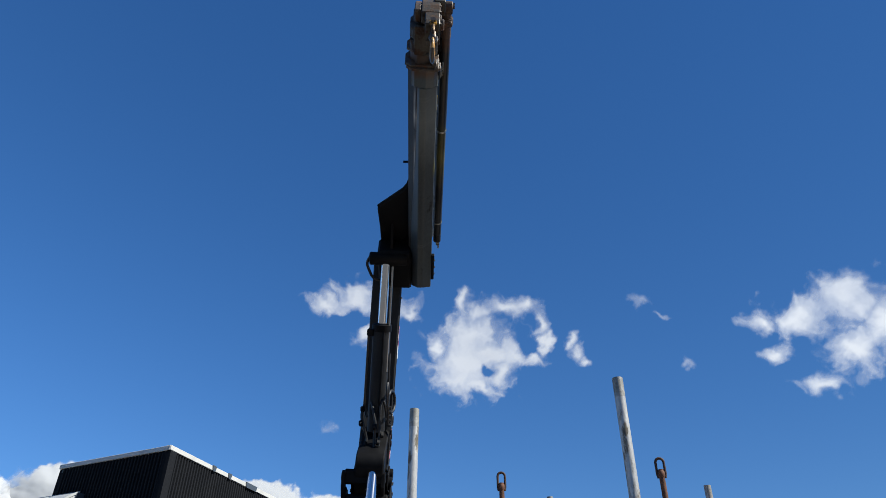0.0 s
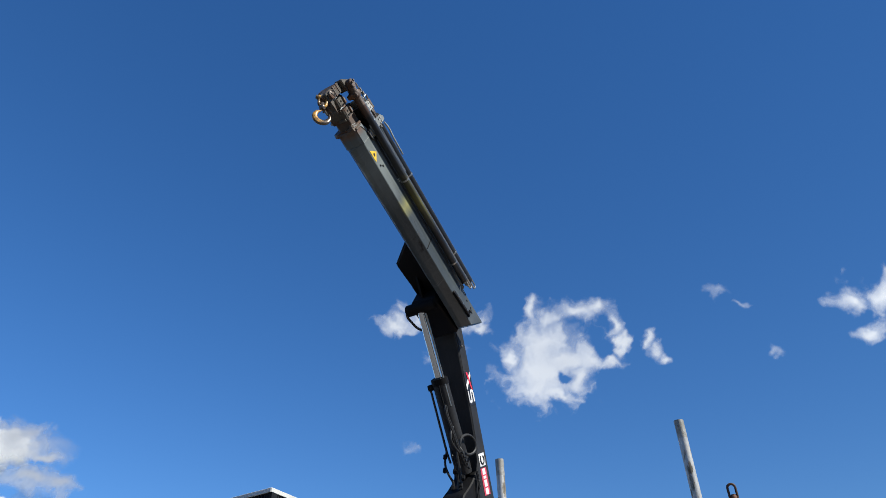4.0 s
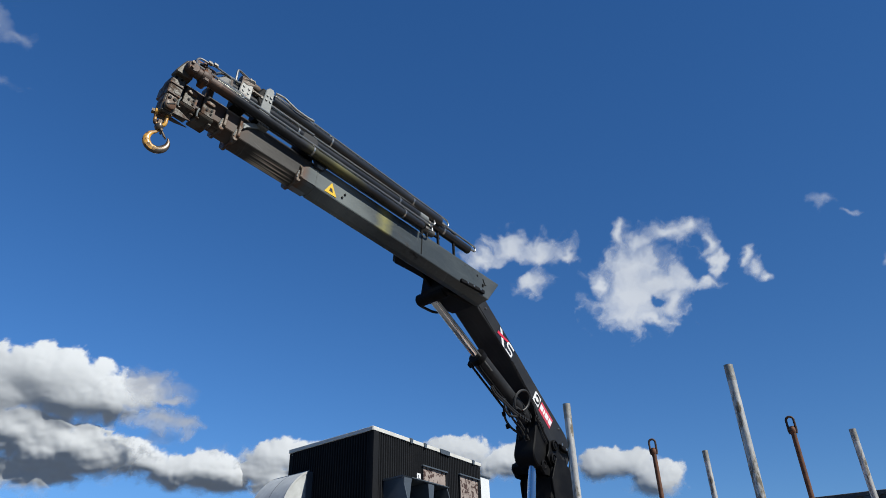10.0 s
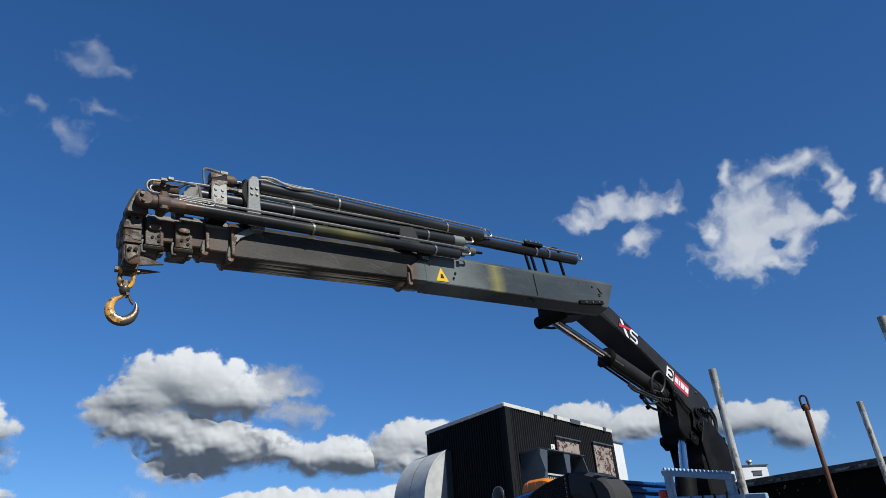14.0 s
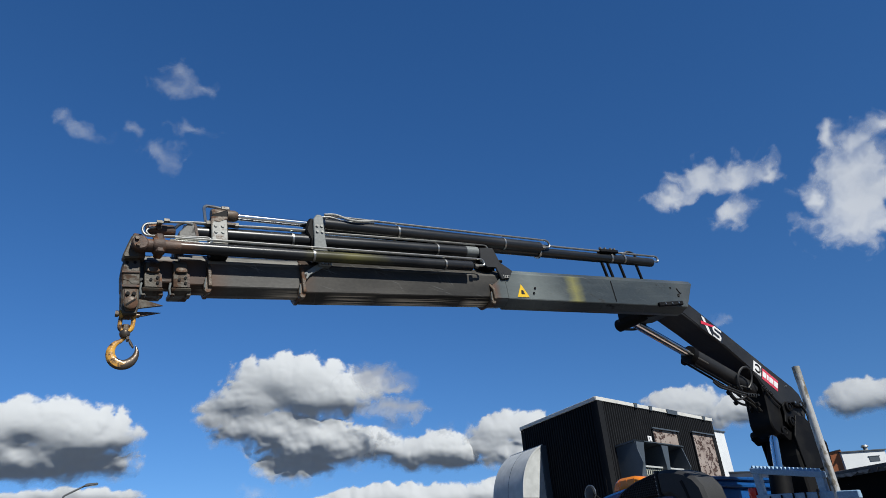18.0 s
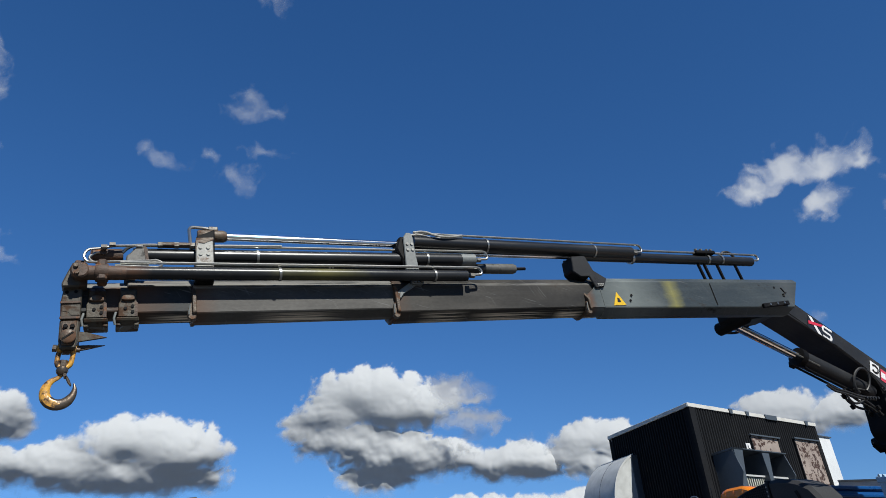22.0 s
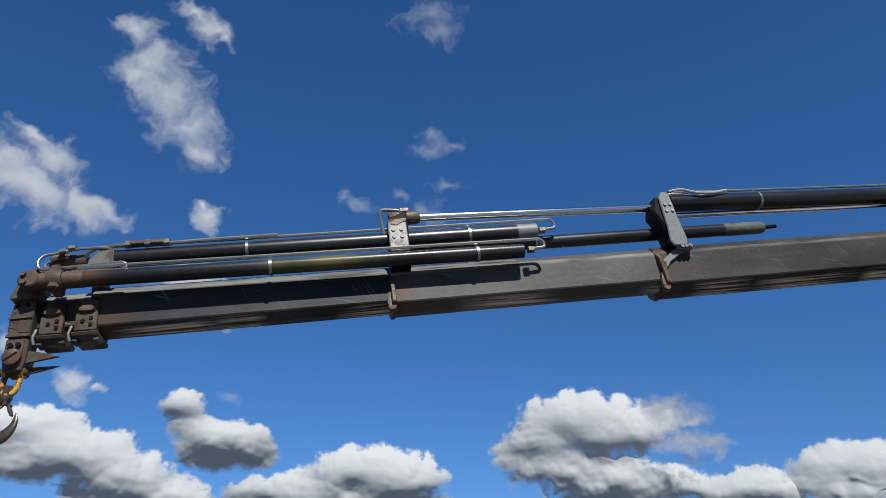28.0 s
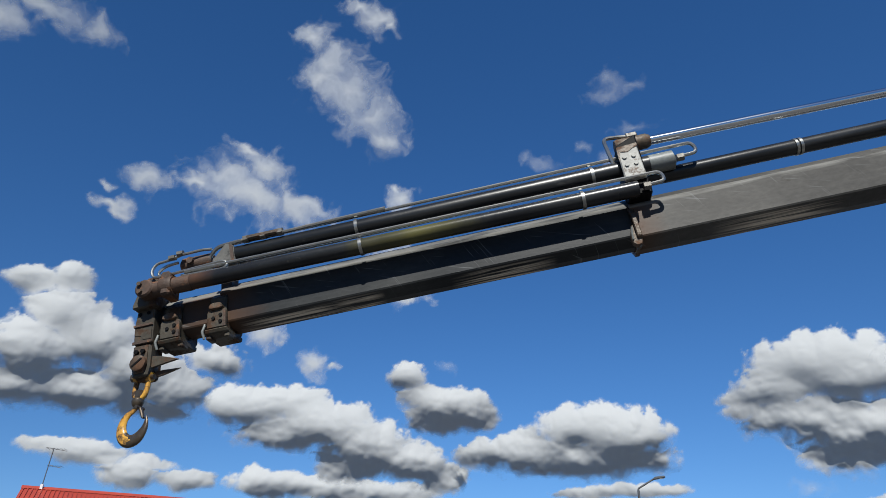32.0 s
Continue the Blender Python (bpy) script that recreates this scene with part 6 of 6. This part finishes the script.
# ---- tree tops far off ----
def far_tree(seed, h, r):
    rn = random.Random(seed)
    t = tagged(empty("tree"), "distant dark green tree just reaching above the horizon", "tree", "distant trees")
    part("trunk", tube([(0, 0, 0), (0.1, 0, h * 0.4), (0, 0.1, h * 0.8)], 0.25, 8, r1=0.06), material("bark", (0.08, 0.06, 0.045), 0.9), t)
    bm = bmesh.new()
    for k in range(900):
        a, b, q = rn.uniform(0, 6.283), rn.uniform(-1, 1), rn.random() ** 0.4
        p = Vector((r * q * math.cos(a) * math.sqrt(1 - b * b), r * q * math.sin(a) * math.sqrt(1 - b * b), h - r * 0.9 + r * q * b * 0.95 + rn.uniform(-0.2, 0.2)))
        n1, n2 = Vector((rn.gauss(0, 1), rn.gauss(0, 1), rn.gauss(0, 1))).normalized(), Vector((rn.gauss(0, 1), rn.gauss(0, 1), rn.gauss(0, 1))).normalized()
        s = rn.uniform(0.12, 0.26)
        bm.faces.new([bm.verts.new(p + s * n1), bm.verts.new(p + s * n2), bm.verts.new(p - s * n1), bm.verts.new(p - s * n2)])
    part("crown", bm, FOLIAGE, t)
    return t


for seed, az, d, h, r in ((1, 88.9, 62, 8.15, 2.2), (2, 43.8, 62, 8.2, 2.0), (3, 90.4, 66, 8.1, 2.4)):
    far_tree(seed, h, r).matrix_basis = Matrix.Translation((-math.sin(radians(az)) * d - 0.2, math.cos(radians(az)) * d - 1.8, 0))
# ---- fair-weather clouds, one layer drifting with the wind ----
clouds = []
CLOUD_H, WIND = 400.0, Vector((0.5206, -0.8903, 0))
LATTICE = np.random.RandomState(7).rand(256, 256)


def value_noise(x, y):
    xi, yi = np.floor(x).astype(int), np.floor(y).astype(int)
    fx, fy = x - xi, y - yi
    fx, fy = fx * fx * fx * (fx * (fx * 6 - 15) + 10), fy * fy * fy * (fy * (fy * 6 - 15) + 10)
    g = lambda a, b: LATTICE[a % 256, b % 256]
    return (g(xi, yi) * (1 - fx) + g(xi + 1, yi) * fx) * (1 - fy) + (g(xi, yi + 1) * (1 - fx) + g(xi + 1, yi + 1) * fx) * fy


def fbm(x, y, octaves=5, billow=False, gain=0.5):
    s, a, tot = 0, 1.0, 0
    for o in range(octaves):
        v = value_noise(x * 2 ** o + 17.3 * o, y * 2 ** o + 9.1 * o)
        s = s + a * (np.sqrt((2 * v - 1) ** 2 + 0.01) * 1.5 if billow else v)
        tot += a
        a *= gain
    return s / tot


def cloud_material(name, through_light, white):
    """White droplets: scatter light back and through; the cover thins out at the edges."""
    m = bpy.data.materials.new(name)
    m.use_nodes = True
    n, l = m.node_tree.nodes, m.node_tree.links
    n.remove(n["Principled BSDF"])
    out = n["Material Output"]
    d, tr, mx, clear, mx2 = (n.new("ShaderNode" + k) for k in ("BsdfDiffuse", "BsdfTranslucent", "MixShader", "BsdfTransparent", "MixShader"))
    d.inputs["Color"].default_value = tr.inputs["Color"].default_value = (white * 0.98, white, white, 1)
    mx.inputs["Fac"].default_value = through_light
    l.new(d.outputs[0], mx.inputs[1]), l.new(tr.outputs[0], mx.inputs[2])
    at = n.new("ShaderNodeAttribute")
    at.attribute_name = "cover"
    l.new(clear.outputs[0], mx2.inputs[1]), l.new(mx.outputs[0], mx2.inputs[2])
    l.new(at.outputs["Fac"], mx2.inputs["Fac"])
    l.new(mx2.outputs[0], out.inputs["Surface"])
    return m


# thin cloud comes twice: the copy facing the sun scatters more light back
CLOUD, THIN_CLOUD, FRONT_LIT_CLOUD = cloud_material("cloud_droplets", 0.26, 0.56), cloud_material("thin_cloud_droplets", 0.80, 0.60), cloud_material("front_lit_cloud_droplets", 0.35, 0.66)
# kind: step, edge noise, softness, thickness of cover, relief, billow
KINDS = dict(cum=(0.15, 0.36, 0.50, 1.0, 0.92), thin=(0.12, 0.62, 1.05, 0.94, 0.10), wisp=(0.12, 0.85, 1.15, 0.35, 0.06))


def cloud(kind, label, az, el, t, blobs):
    """A cloud seen at azimuth and elevation (degrees) at t seconds; blobs: x, y, half width and half height in hundredths of its distance (a minus: a gap)."""
    step, rag, soft, most, relief = KINDS[kind]
    seed = (az * 7.7 + el * 3.1) % 97
    b = np.array(blobs)
    pad = 2.2 if kind == "cum" else 3.2
    solid = b[b[:, 3] > 0]
    x0, x1 = (solid[:, 0] - solid[:, 2]).min() - pad, (solid[:, 0] + solid[:, 2]).max() + pad
    y0, y1 = (solid[:, 1] - solid[:, 3]).min() - pad, (solid[:, 1] + solid[:, 3]).max() + pad
    X, Y = np.meshgrid(np.arange(x0, x1, step), np.arange(y0, y1, step))
    wx, wy = fbm(X * 0.35 + seed, Y * 0.35, 4) - 0.5, fbm(X * 0.35, Y * 0.35 + seed + 40, 4) - 0.5
    warp = 1.5 if kind == "cum" else 3.4
    U, V = X + warp * wx, Y + warp * wy
    U2 = X + 1.6 * (fbm(X * 0.3 + seed, Y * 0.3, 2) - 0.5)
    V2 = Y + 1.6 * (fbm(X * 0.3, Y * 0.3 + seed + 40, 2) - 0.5)
    field = np.full(X.shape, -3.0)
    bulge, low, best = np.full(X.shape, -3.0), np.zeros(X.shape), np.full(X.shape, -9.0)
    grow = 1.08 if kind == "cum" else 1.22
    for bx, by, rx, ry in blobs:
        q = ((U - bx) / (rx * grow)) ** 2 + ((V - by) / (abs(ry) * grow)) ** 2
        if ry > 0:
            f = 1 - np.sqrt(q)
            field = np.logaddexp(field * 6, f * 6) / 6
            v = (V2 - by) / (ry * 1.12)
            q2 = ((U2 - bx) / (rx * 1.12)) ** 2 + np.where(v < 0, v * 1.35, v) ** 2
            deep = 1.25 * min(rx, ry) * np.sqrt(np.clip(1.12 - q2, 0.02, None)) + float(np.interp(az, (95, 106), (0.20, 0.06))) * (by - y0)
            bulge = np.logaddexp(bulge * 2.6, deep * 2.6) / 2.6
            low = np.where(f > best, (by - V) / ry, low)
            best = np.maximum(best, f)
        else:
            field = field - 1.5 * np.exp(-q * 1.1)
    if kind == "cum":
        n1 = fbm(X * 0.55 + seed, Y * 0.55 + seed, 6, gain=0.6)
        puffs = fbm(U * 0.42 + seed, V * 0.52 + 5, 5, True, 0.5)
        field = field + rag * (n1 - 0.5) * 1.5 - 0.02 + 0.22 * (puffs - 0.45)
        soft = soft * np.clip(0.75 + 0.55 * low, 0.40, 1.25)
    else:
        strands = 1 - np.abs(2 * fbm(U * 0.24 + seed, V * 0.24 + 11, 5, gain=0.5) - 1) * 2.2
        n1 = fbm(U * 0.6 + seed, V * 0.6 + seed, 6, gain=0.58)
        high = min(max((el - 28) / 8, 0), 1)
        soft, most = soft * (1 + 0.25 * high), most
        field = field + 0.10 + rag * (1.5 * (n1 - 0.5) + 0.5 * (strands - 0.6)) * np.clip(1.0 - 0.9 * field, 0.3, 1.1)
    a = np.clip(field / soft, 0, 1)
    cover = most * a * a * (3 - 2 * a)
    if kind != "cum":
        cover = cover * np.clip(0.66 + 0.75 * fbm(U * 0.22 + seed, V * 0.22 + 31, 4), 0.65, 1.0)
    for k in range(60):
        bulge[1:-1, 1:-1] = 0.25 * (bulge[:-2, 1:-1] + bulge[2:, 1:-1] + bulge[1:-1, :-2] + bulge[1:-1, 2:])
    if kind == "cum":
        lumps = 0.20 * (puffs - 0.4) + 0.16 * (fbm(U2 * 0.3 + seed, V2 * 0.4 + 5, 2, True) - 0.4)
        depth = relief * (bulge + lumps * np.clip(0.9 - 0.6 * low, 0.3, 1.4))
        # backward lean per azimuth, chosen for how bright the cloud comes out
        depth = depth - np.interp(az, (0, 14, 30, 45, 72, 86, 106), (0.95, 0.85, 0.60, 0.28, 0.15, 0.22, 0.28)) * (Y - y0)
        under = (y0 + 0.46 * (y1 - y0) - Y + 3.0 * wx) / 1.4
        depth = depth - float(np.interp(az, (-15, 30, 90, 106), (0.11, 0.36, 0.34, 0.18))) * 1.4 * np.logaddexp(0, under)      # lower part sloped downward, so that the base renders grey
    else:
        # thin sheets lean by azimuth and elevation so that the sun brightens them
        depth = relief * bulge + (1.1 if az < 40 else -math.tan(radians(el))) * Y
    for k in range(2):
        depth[1:-1, 1:-1] = 0.25 * (depth[:-2, 1:-1] + depth[2:, 1:-1] + depth[1:-1, :-2] + depth[1:-1, 2:])
    D = CLOUD_H / math.sin(radians(el)) / 100
    idx = -np.ones(X.size, int)
    keep = (cover > 0.004)
    cell = keep[:-1, :-1] | keep[1:, :-1] | keep[:-1, 1:] | keep[1:, 1:]
    r, c = np.nonzero(cell)
    w = X.shape[1]
    quads = np.stack([r * w + c, r * w + c + 1, (r + 1) * w + c + 1, (r + 1) * w + c], 1)
    used = np.unique(quads)
    idx[used] = np.arange(len(used))
    co = np.stack([X.ravel()[used] * D, Y.ravel()[used] * D, depth.ravel()[used] * D], 1)
    me = bpy.data.meshes.new("cloud")
    me.vertices.add(len(used))
    me.vertices.foreach_set("co", co.ravel())
    me.loops.add(quads.size)
    me.loops.foreach_set("vertex_index", idx[quads].ravel())
    me.polygons.add(len(quads))
    me.polygons.foreach_set("loop_start", np.arange(0, quads.size, 4))
    me.polygons.foreach_set("use_smooth", np.ones(len(quads), bool))
    me.attributes.new("cover", "FLOAT", "POINT").data.foreach_set("value", cover.ravel()[used].astype(np.float32))
    me.update(calc_edges=True)
    me.materials.append(CLOUD if kind == "cum" else FRONT_LIT_CLOUD if az > 40 else THIN_CLOUD)
    ob = tagged(new("cloud", me), label, "cloud", "clouds in the sky")
    way = Vector((-math.sin(radians(az)) * math.cos(radians(el)), math.cos(radians(az)) * math.cos(radians(el)), math.sin(radians(el))))
    eye = Vector((0, -1.5, 1.6))
    start = Matrix.Translation(-WIND * t) @ look(eye + way * D * 100, eye + way * D * 200)
    ob.matrix_basis = start
    clouds.append((ob, start))


cloud("thin", "ring-shaped white cloud with a ragged hole", -6.06, 24.59, 0, [(-4.9, -2.2, 5.3, 5.3), (-2.8, 1.6, 4.3, 3.3), (-3.6, -3.4, 4.6, 3.6), (-0.15, -1.01, 4.08, 1.96), (2.89, -1.94, 3.26, 1.63), (1.63, -4.22, 2.12, 2.12), (-5.9, -5.12, 3.67, 1.96), (-2.07, -6.54, 2.77, 0.98), (-4.04, 6.51, 1.22, 0.98), (-8.87, 0.46, 0.98, 1.63), (-1.8, 4.5, 3.0, 1.5), (1.96, 5.28, 2.9, 1.4), (5.2, 5.63, 2.5, 1.5), (7.3, 3.3, 1.0, 1.7), (7.99, 0.7, 0.8, 2.0), (6.9, -1.6, 1.6, 1.1), (-1.25, -3.67, 0.9, -0.6)])
cloud("thin", "small ragged white cloud", -14.37, 23.54, 0, [(-1.5, 1.5, 0.9, 1.3), (-0.6, -0.2, 1.1, 1.1), (0.5, -1.5, 0.9, 0.9)])
cloud("thin", "ragged white cloud with thin edges", 5.88, 27.55, 19, [(-5.69, 1.17, 3.16, 1.63), (-1.09, 2.98, 3.76, 2.06), (3.36, 1.57, 4.14, 2.18), (0.99, -2.75, 2.4, 2.52), (6.86, 0.49, 1.89, 1.22), (-1.37, -0.54, 1.6, -0.96)])
cloud("thin", "white cloud with torn edges", -36.02, 21.41, 0, [(1.62, 5.14, 3.69, 2.83), (-4.13, 4.19, 4.05, 2.14), (4.21, 2.16, 2.95, 3.63), (0.69, -1.8, 3.14, 3.06), (-4.82, -5.6, 2.3, 1.62), (-8.91, -0.14, 2.33, 1.23), (-9.12, 4.85, 1.55, 1.41), (6.97, -0.74, 3.37, 4.96)])
cloud("wisp", "faint wisp of cloud", -21.03, 25.75, 0, [(-0.5, 2.3, 1.7, 0.9), (1.9, 0.6, 0.8, 0.4)])
cloud("wisp", "faint wisp of cloud", -23.33, 21.63, 0, [(0.0, 0.0, 0.60, 0.50)])
cloud("cum", "broad white cumulus cloud with a grey base", 68.17, 10.99, 23, [(4.04, 2.03, 7.61, 3.45), (-4.36, -1.02, 7.73, 2.91), (10.24, 1.15, 6.35, 3.9), (4.3, -2.06, 13.06, 2.98), (-10.21, -1.77, 4.6, 2.12)])
cloud("cum", "large white cumulus cloud with grey shading", 46.51, 13.10, 19, [(-0.82, 5.57, 8.44, 3.87), (3.39, 3.16, 8.1, 3.77), (-6.46, 2.55, 5.05, 3.28), (8.91, 4.31, 5.21, 2.38), (-3.1, -1.4, 9.48, 3.07), (-10.21, 0.63, 3.18, 2.25), (3.89, -3.79, 9.68, 3.57), (0.67, -6.85, 5.73, 2.21)])
cloud("cum", "white cumulus cloud with a grey base", 36.35, 10.12, 19, [(2.72, -0.34, 6.58, 3.09), (-5.64, 1.03, 5.06, 2.61), (6.86, -1.43, 3.79, 2.02)])
cloud("wisp", "faint ragged scrap of cloud", 35.36, 13.71, 19, [(-3.01, 3.37, 2.76, 1.36), (-4.21, -2.16, 2.56, 1.66), (3.8, -3.55, 2.55, 1.15)])
cloud("cum", "white cumulus cloud low over the building", 27.86, 10.28, 19, [(-0.17, 1.89, 5.48, 2.63), (3.9, 1.01, 3.7, 2.77), (-3.42, -0.49, 4.16, 2.03), (1.38, -2.14, 5.72, 2.41)])
cloud("cum", "white cumulus cloud low behind the crane", 10.91, 10.68, 14, [(-3.36, 1.87, 6.03, 2.28), (2.74, -0.43, 4.83, 2.54), (6.9, 0.2, 3.43, 2.0), (-6.22, -0.39, 4.87, 2.01)])
cloud("cum", "white cumulus cloud with a grey base behind the crane", -1.22, 9.03, 14, [(-0.39, 1.82, 4.74, 2.41), (3.37, -0.97, 3.89, 2.78), (-4.12, 1.41, 3.52, 2.59)])
cloud("cum", "low white cloud bank near the horizon", 37.30, 6.31, 19, [(-5.13, 0.07, 7.39, 2.01), (3.89, -0.37, 7.84, 2.33), (12.61, -0.33, 4.15, 2.19), (-11.68, -0.49, 4.89, 1.38)])
cloud("wisp", "small grey cloud scrap", 48.93, 7.48, 19, [(0.0, 0.0, 1.65, 1.07)])
cloud("cum", "low cloud strip near the horizon", 63.26, 7.29, 19, [(3.46, 0.06, 6.62, 1.21), (-4.21, -0.38, 5.1, 0.82)])
cloud("wisp", "thin triangular white cloud", 59.24, 40.52, 19, [(-0.58, 0.42, 2.11, 1.84), (-1.23, -1.61, 2.86, 1.08), (2.44, -0.66, 2.0, 0.94)])
cloud("wisp", "thin white cloud streak", 67.30, 34.88, 19, [(0.4, -0.1, 3.0, 0.9), (-2.24, 0.34, 1.34, 0.6)])
cloud("wisp", "thin white cloud streak", 57.62, 36.40, 19, [(0.0, 0.0, 2.79, 0.88)])
cloud("wisp", "faint white cloud puff", 61.12, 34.82, 19, [(1.26, -1.0, 2.42, 1.59), (-2.64, 1.57, 1.02, 0.7)])
cloud("thin", "tall white cloud with soft edges", 89.88, 41.69, 32, [(-5.52, 5.93, 2.6, 2.79), (-2.46, 2.29, 4.31, 3.34), (0.51, -1.33, 4.38, 3.74), (3.5, -4.63, 4.11, 3.33), (5.58, -7.13, 3.12, 2.21), (-3.96, -0.41, 3.31, 2.74)])
cloud("thin", "soft white cloud high in the sky", 88.13, 47.06, 32, [(0.82, 0.05, 3.46, 2.0), (-1.62, 1.23, 2.77, 1.22), (2.8, -1.22, 1.66, 1.1)])
cloud("thin", "soft white cloud bank", 96.25, 32.19, 32, [(-3.01, -2.86, 7.51, 3.56), (4.99, -3.27, 5.54, 2.21), (-6.94, -1.11, 3.96, 2.85), (-1.43, 2.16, 4.35, 2.53), (-10.69, -2.3, 2.77, 1.11), (-4.97, 3.77, 3.16, 1.27)])
cloud("thin", "small soft white cloud", 108.64, 28.70, 32, [(2.0, 2.17, 2.49, 2.21), (-0.81, -2.91, 2.4, 1.09), (-3.29, -0.36, 1.52, 0.69)])
cloud("thin", "thin white cloud puff", 83.51, 32.32, 32, [(0.03, -0.43, 2.62, 2.26), (-1.15, 1.39, 1.22, 1.21)])
cloud("thin", "white cloud high in the sky", 121.43, 37.62, 32, [(2.16, 3.15, 7.08, 2.02), (8.04, 3.4, 1.74, 2.4), (-1.42, -0.65, 2.97, 2.25), (-4.58, -3.35, 3.98, 2.59)])
cloud("cum", "large grey and white cumulus cloud mass", 106.18, 16.70, 32, [(-11.93, 6.26, 3.87, 2.1), (-7.37, 7.48, 3.1, 2.62), (-6.66, 2.19, 4.84, 3.79), (-9.47, -2.89, 5.48, 4.41), (-2.06, -0.39, 5.23, 3.99), (-2.76, -6.97, 7.9, 3.13), (4.03, -3.2, 6.03, 3.9), (8.64, -5.22, 5.47, 3.55), (13.73, -0.34, 4.51, 2.46), (7.18, -8.4, 4.58, 2.01), (-9.57, -7.29, 4.09, 3.17)])
cloud("thin", "small puffy white cloud", 89.61, 17.25, 32, [(-1.2, -0.11, 2.67, 2.35), (2.17, -0.82, 1.86, 0.76)])
cloud("thin", "small puffy white cloud", 94.43, 19.07, 32, [(0.0, -0.0, 3.27, 2.01)])
cloud("cum", "long sloping bank of white and grey cumulus", 87.17, 10.83, 32, [(-13.08, 3.82, 6.79, 3.25), (-6.69, 4.74, 5.78, 2.8), (-1.27, 2.17, 6.83, 3.76), (4.66, -0.52, 7.07, 3.72), (10.89, -2.73, 6.12, 3.37), (16.35, -4.51, 4.11, 2.39), (-7.36, 0.35, 7.74, 2.4), (2.5, -3.81, 5.78, 2.52)])
cloud("cum", "white cumulus cloud with a ragged top", 77.94, 14.72, 32, [(-5.61, 3.03, 2.93, 2.38), (-3.51, -0.1, 3.6, 2.01), (1.24, -1.54, 6.48, 3.17), (5.52, -2.33, 2.89, 2.15), (-1.69, -3.53, 4.42, 1.98)])
cloud("wisp", "faint scrap of grey cloud", 77.54, 17.05, 32, [(0.0, -0.0, 1.73, 1.19)])
cloud("cum", "low grey and white cloud layers", 103.88, 7.69, 32, [(2.01, -1.28, 4.34, 1.88), (9.22, -1.36, 4.17, 1.63), (-4.05, 1.12, 5.72, 1.72), (-8.79, 1.67, 3.51, 1.13), (4.41, 0.54, 3.96, 1.03)])
cloud("cum", "low white cloud bank near the horizon", 86.99, 7.21, 32, [(-9.53, -0.24, 6.31, 2.14), (0.06, -0.53, 8.96, 1.84), (9.85, -0.37, 6.69, 1.55)])
cloud("thin", "soft white cloud with a torn edge", 81.9, 25.4, 23, [(-1.6, 1.8, 4.2, 2.6), (1.8, -0.6, 3.6, 2.6), (0.4, -3.0, 3.2, 1.8)])
cloud("thin", "ragged white scrap beside a cumulus", 38.9, 15.9, 4, [(-1.2, 0.2, 3.4, 1.9), (2.2, -0.9, 2.4, 0.9)])
cloud("thin", "thin white scrap beside a cumulus", 37.6, 13.3, 4, [(-0.6, 0.0, 3.4, 1.3), (2.6, -0.4, 2.2, 0.8)])
cloud("wisp", "faint small puff of cloud", 8.7, 17.4, 4, [(0.0, 0.0, 1.7, 1.0), (1.1, -0.3, 1.1, 0.7)])
cloud("wisp", "thin white cloud high in the sky", 60.35, 50.81, 28, [(-0.02, 1.01, 3.97, 2.46), (1.12, -1.79, 2.84, 1.73)])


HOOK_TURN = ((0, 1, 2, 3, 4, 8, 14, 22, 32), (0, -4, -38, -44, -40, -24, -8, 0, -9))     # the swivel lets the hook turn while the boom runs out


def motions():
    """The crane swings out and unfolds while its booms run out; the clouds drift with the wind."""
    keys = {ob: [] for ob in (column, inner_boom, outer_boom, *ext, lift_barrel, lift_rod, knee_barrel, knee_rod, hook)}
    for t, *v in CRANE:
        f = crane_frames(*v)
        side = f["col"].to_3x3() @ Vector((0, 1, 0))
        for ob, k in ((column, "col"), (inner_boom, "inner"), (outer_boom, "outer"), (E1, "e1"), (E2, "e2"), (E3, "e3"), (E4, "e4")):
            keys[ob].append((t, f[k]))
        p, q = f["col"] @ LIFT_FOOT, f["inner"] @ LIFT_HEAD
        keys[lift_barrel].append((t, aim(p, q, side)))
        keys[lift_rod].append((t, aim(q, p, side)))
        p, q = f["inner"] @ KNEE_FOOT, f["outer"] @ KNEE_HEAD
        keys[knee_barrel].append((t, aim(p, q, side)))
        keys[knee_rod].append((t, aim(q, p, side)))
        keys[hook].append((t, Matrix.Translation(f["e4"] @ Vector((2.160, 0.325, -0.325))) @ pose(0, 0, 0, 0, 0, v[0] + 180 + float(np.interp(t, *HOOK_TURN)))))
    for ob, rows in keys.items():
        walk(ob, rows)
    for ob, start in clouds:
        walk(ob, [(t, Matrix.Translation(WIND * t) @ start) for t in (0.0, 32.0)])


motions()
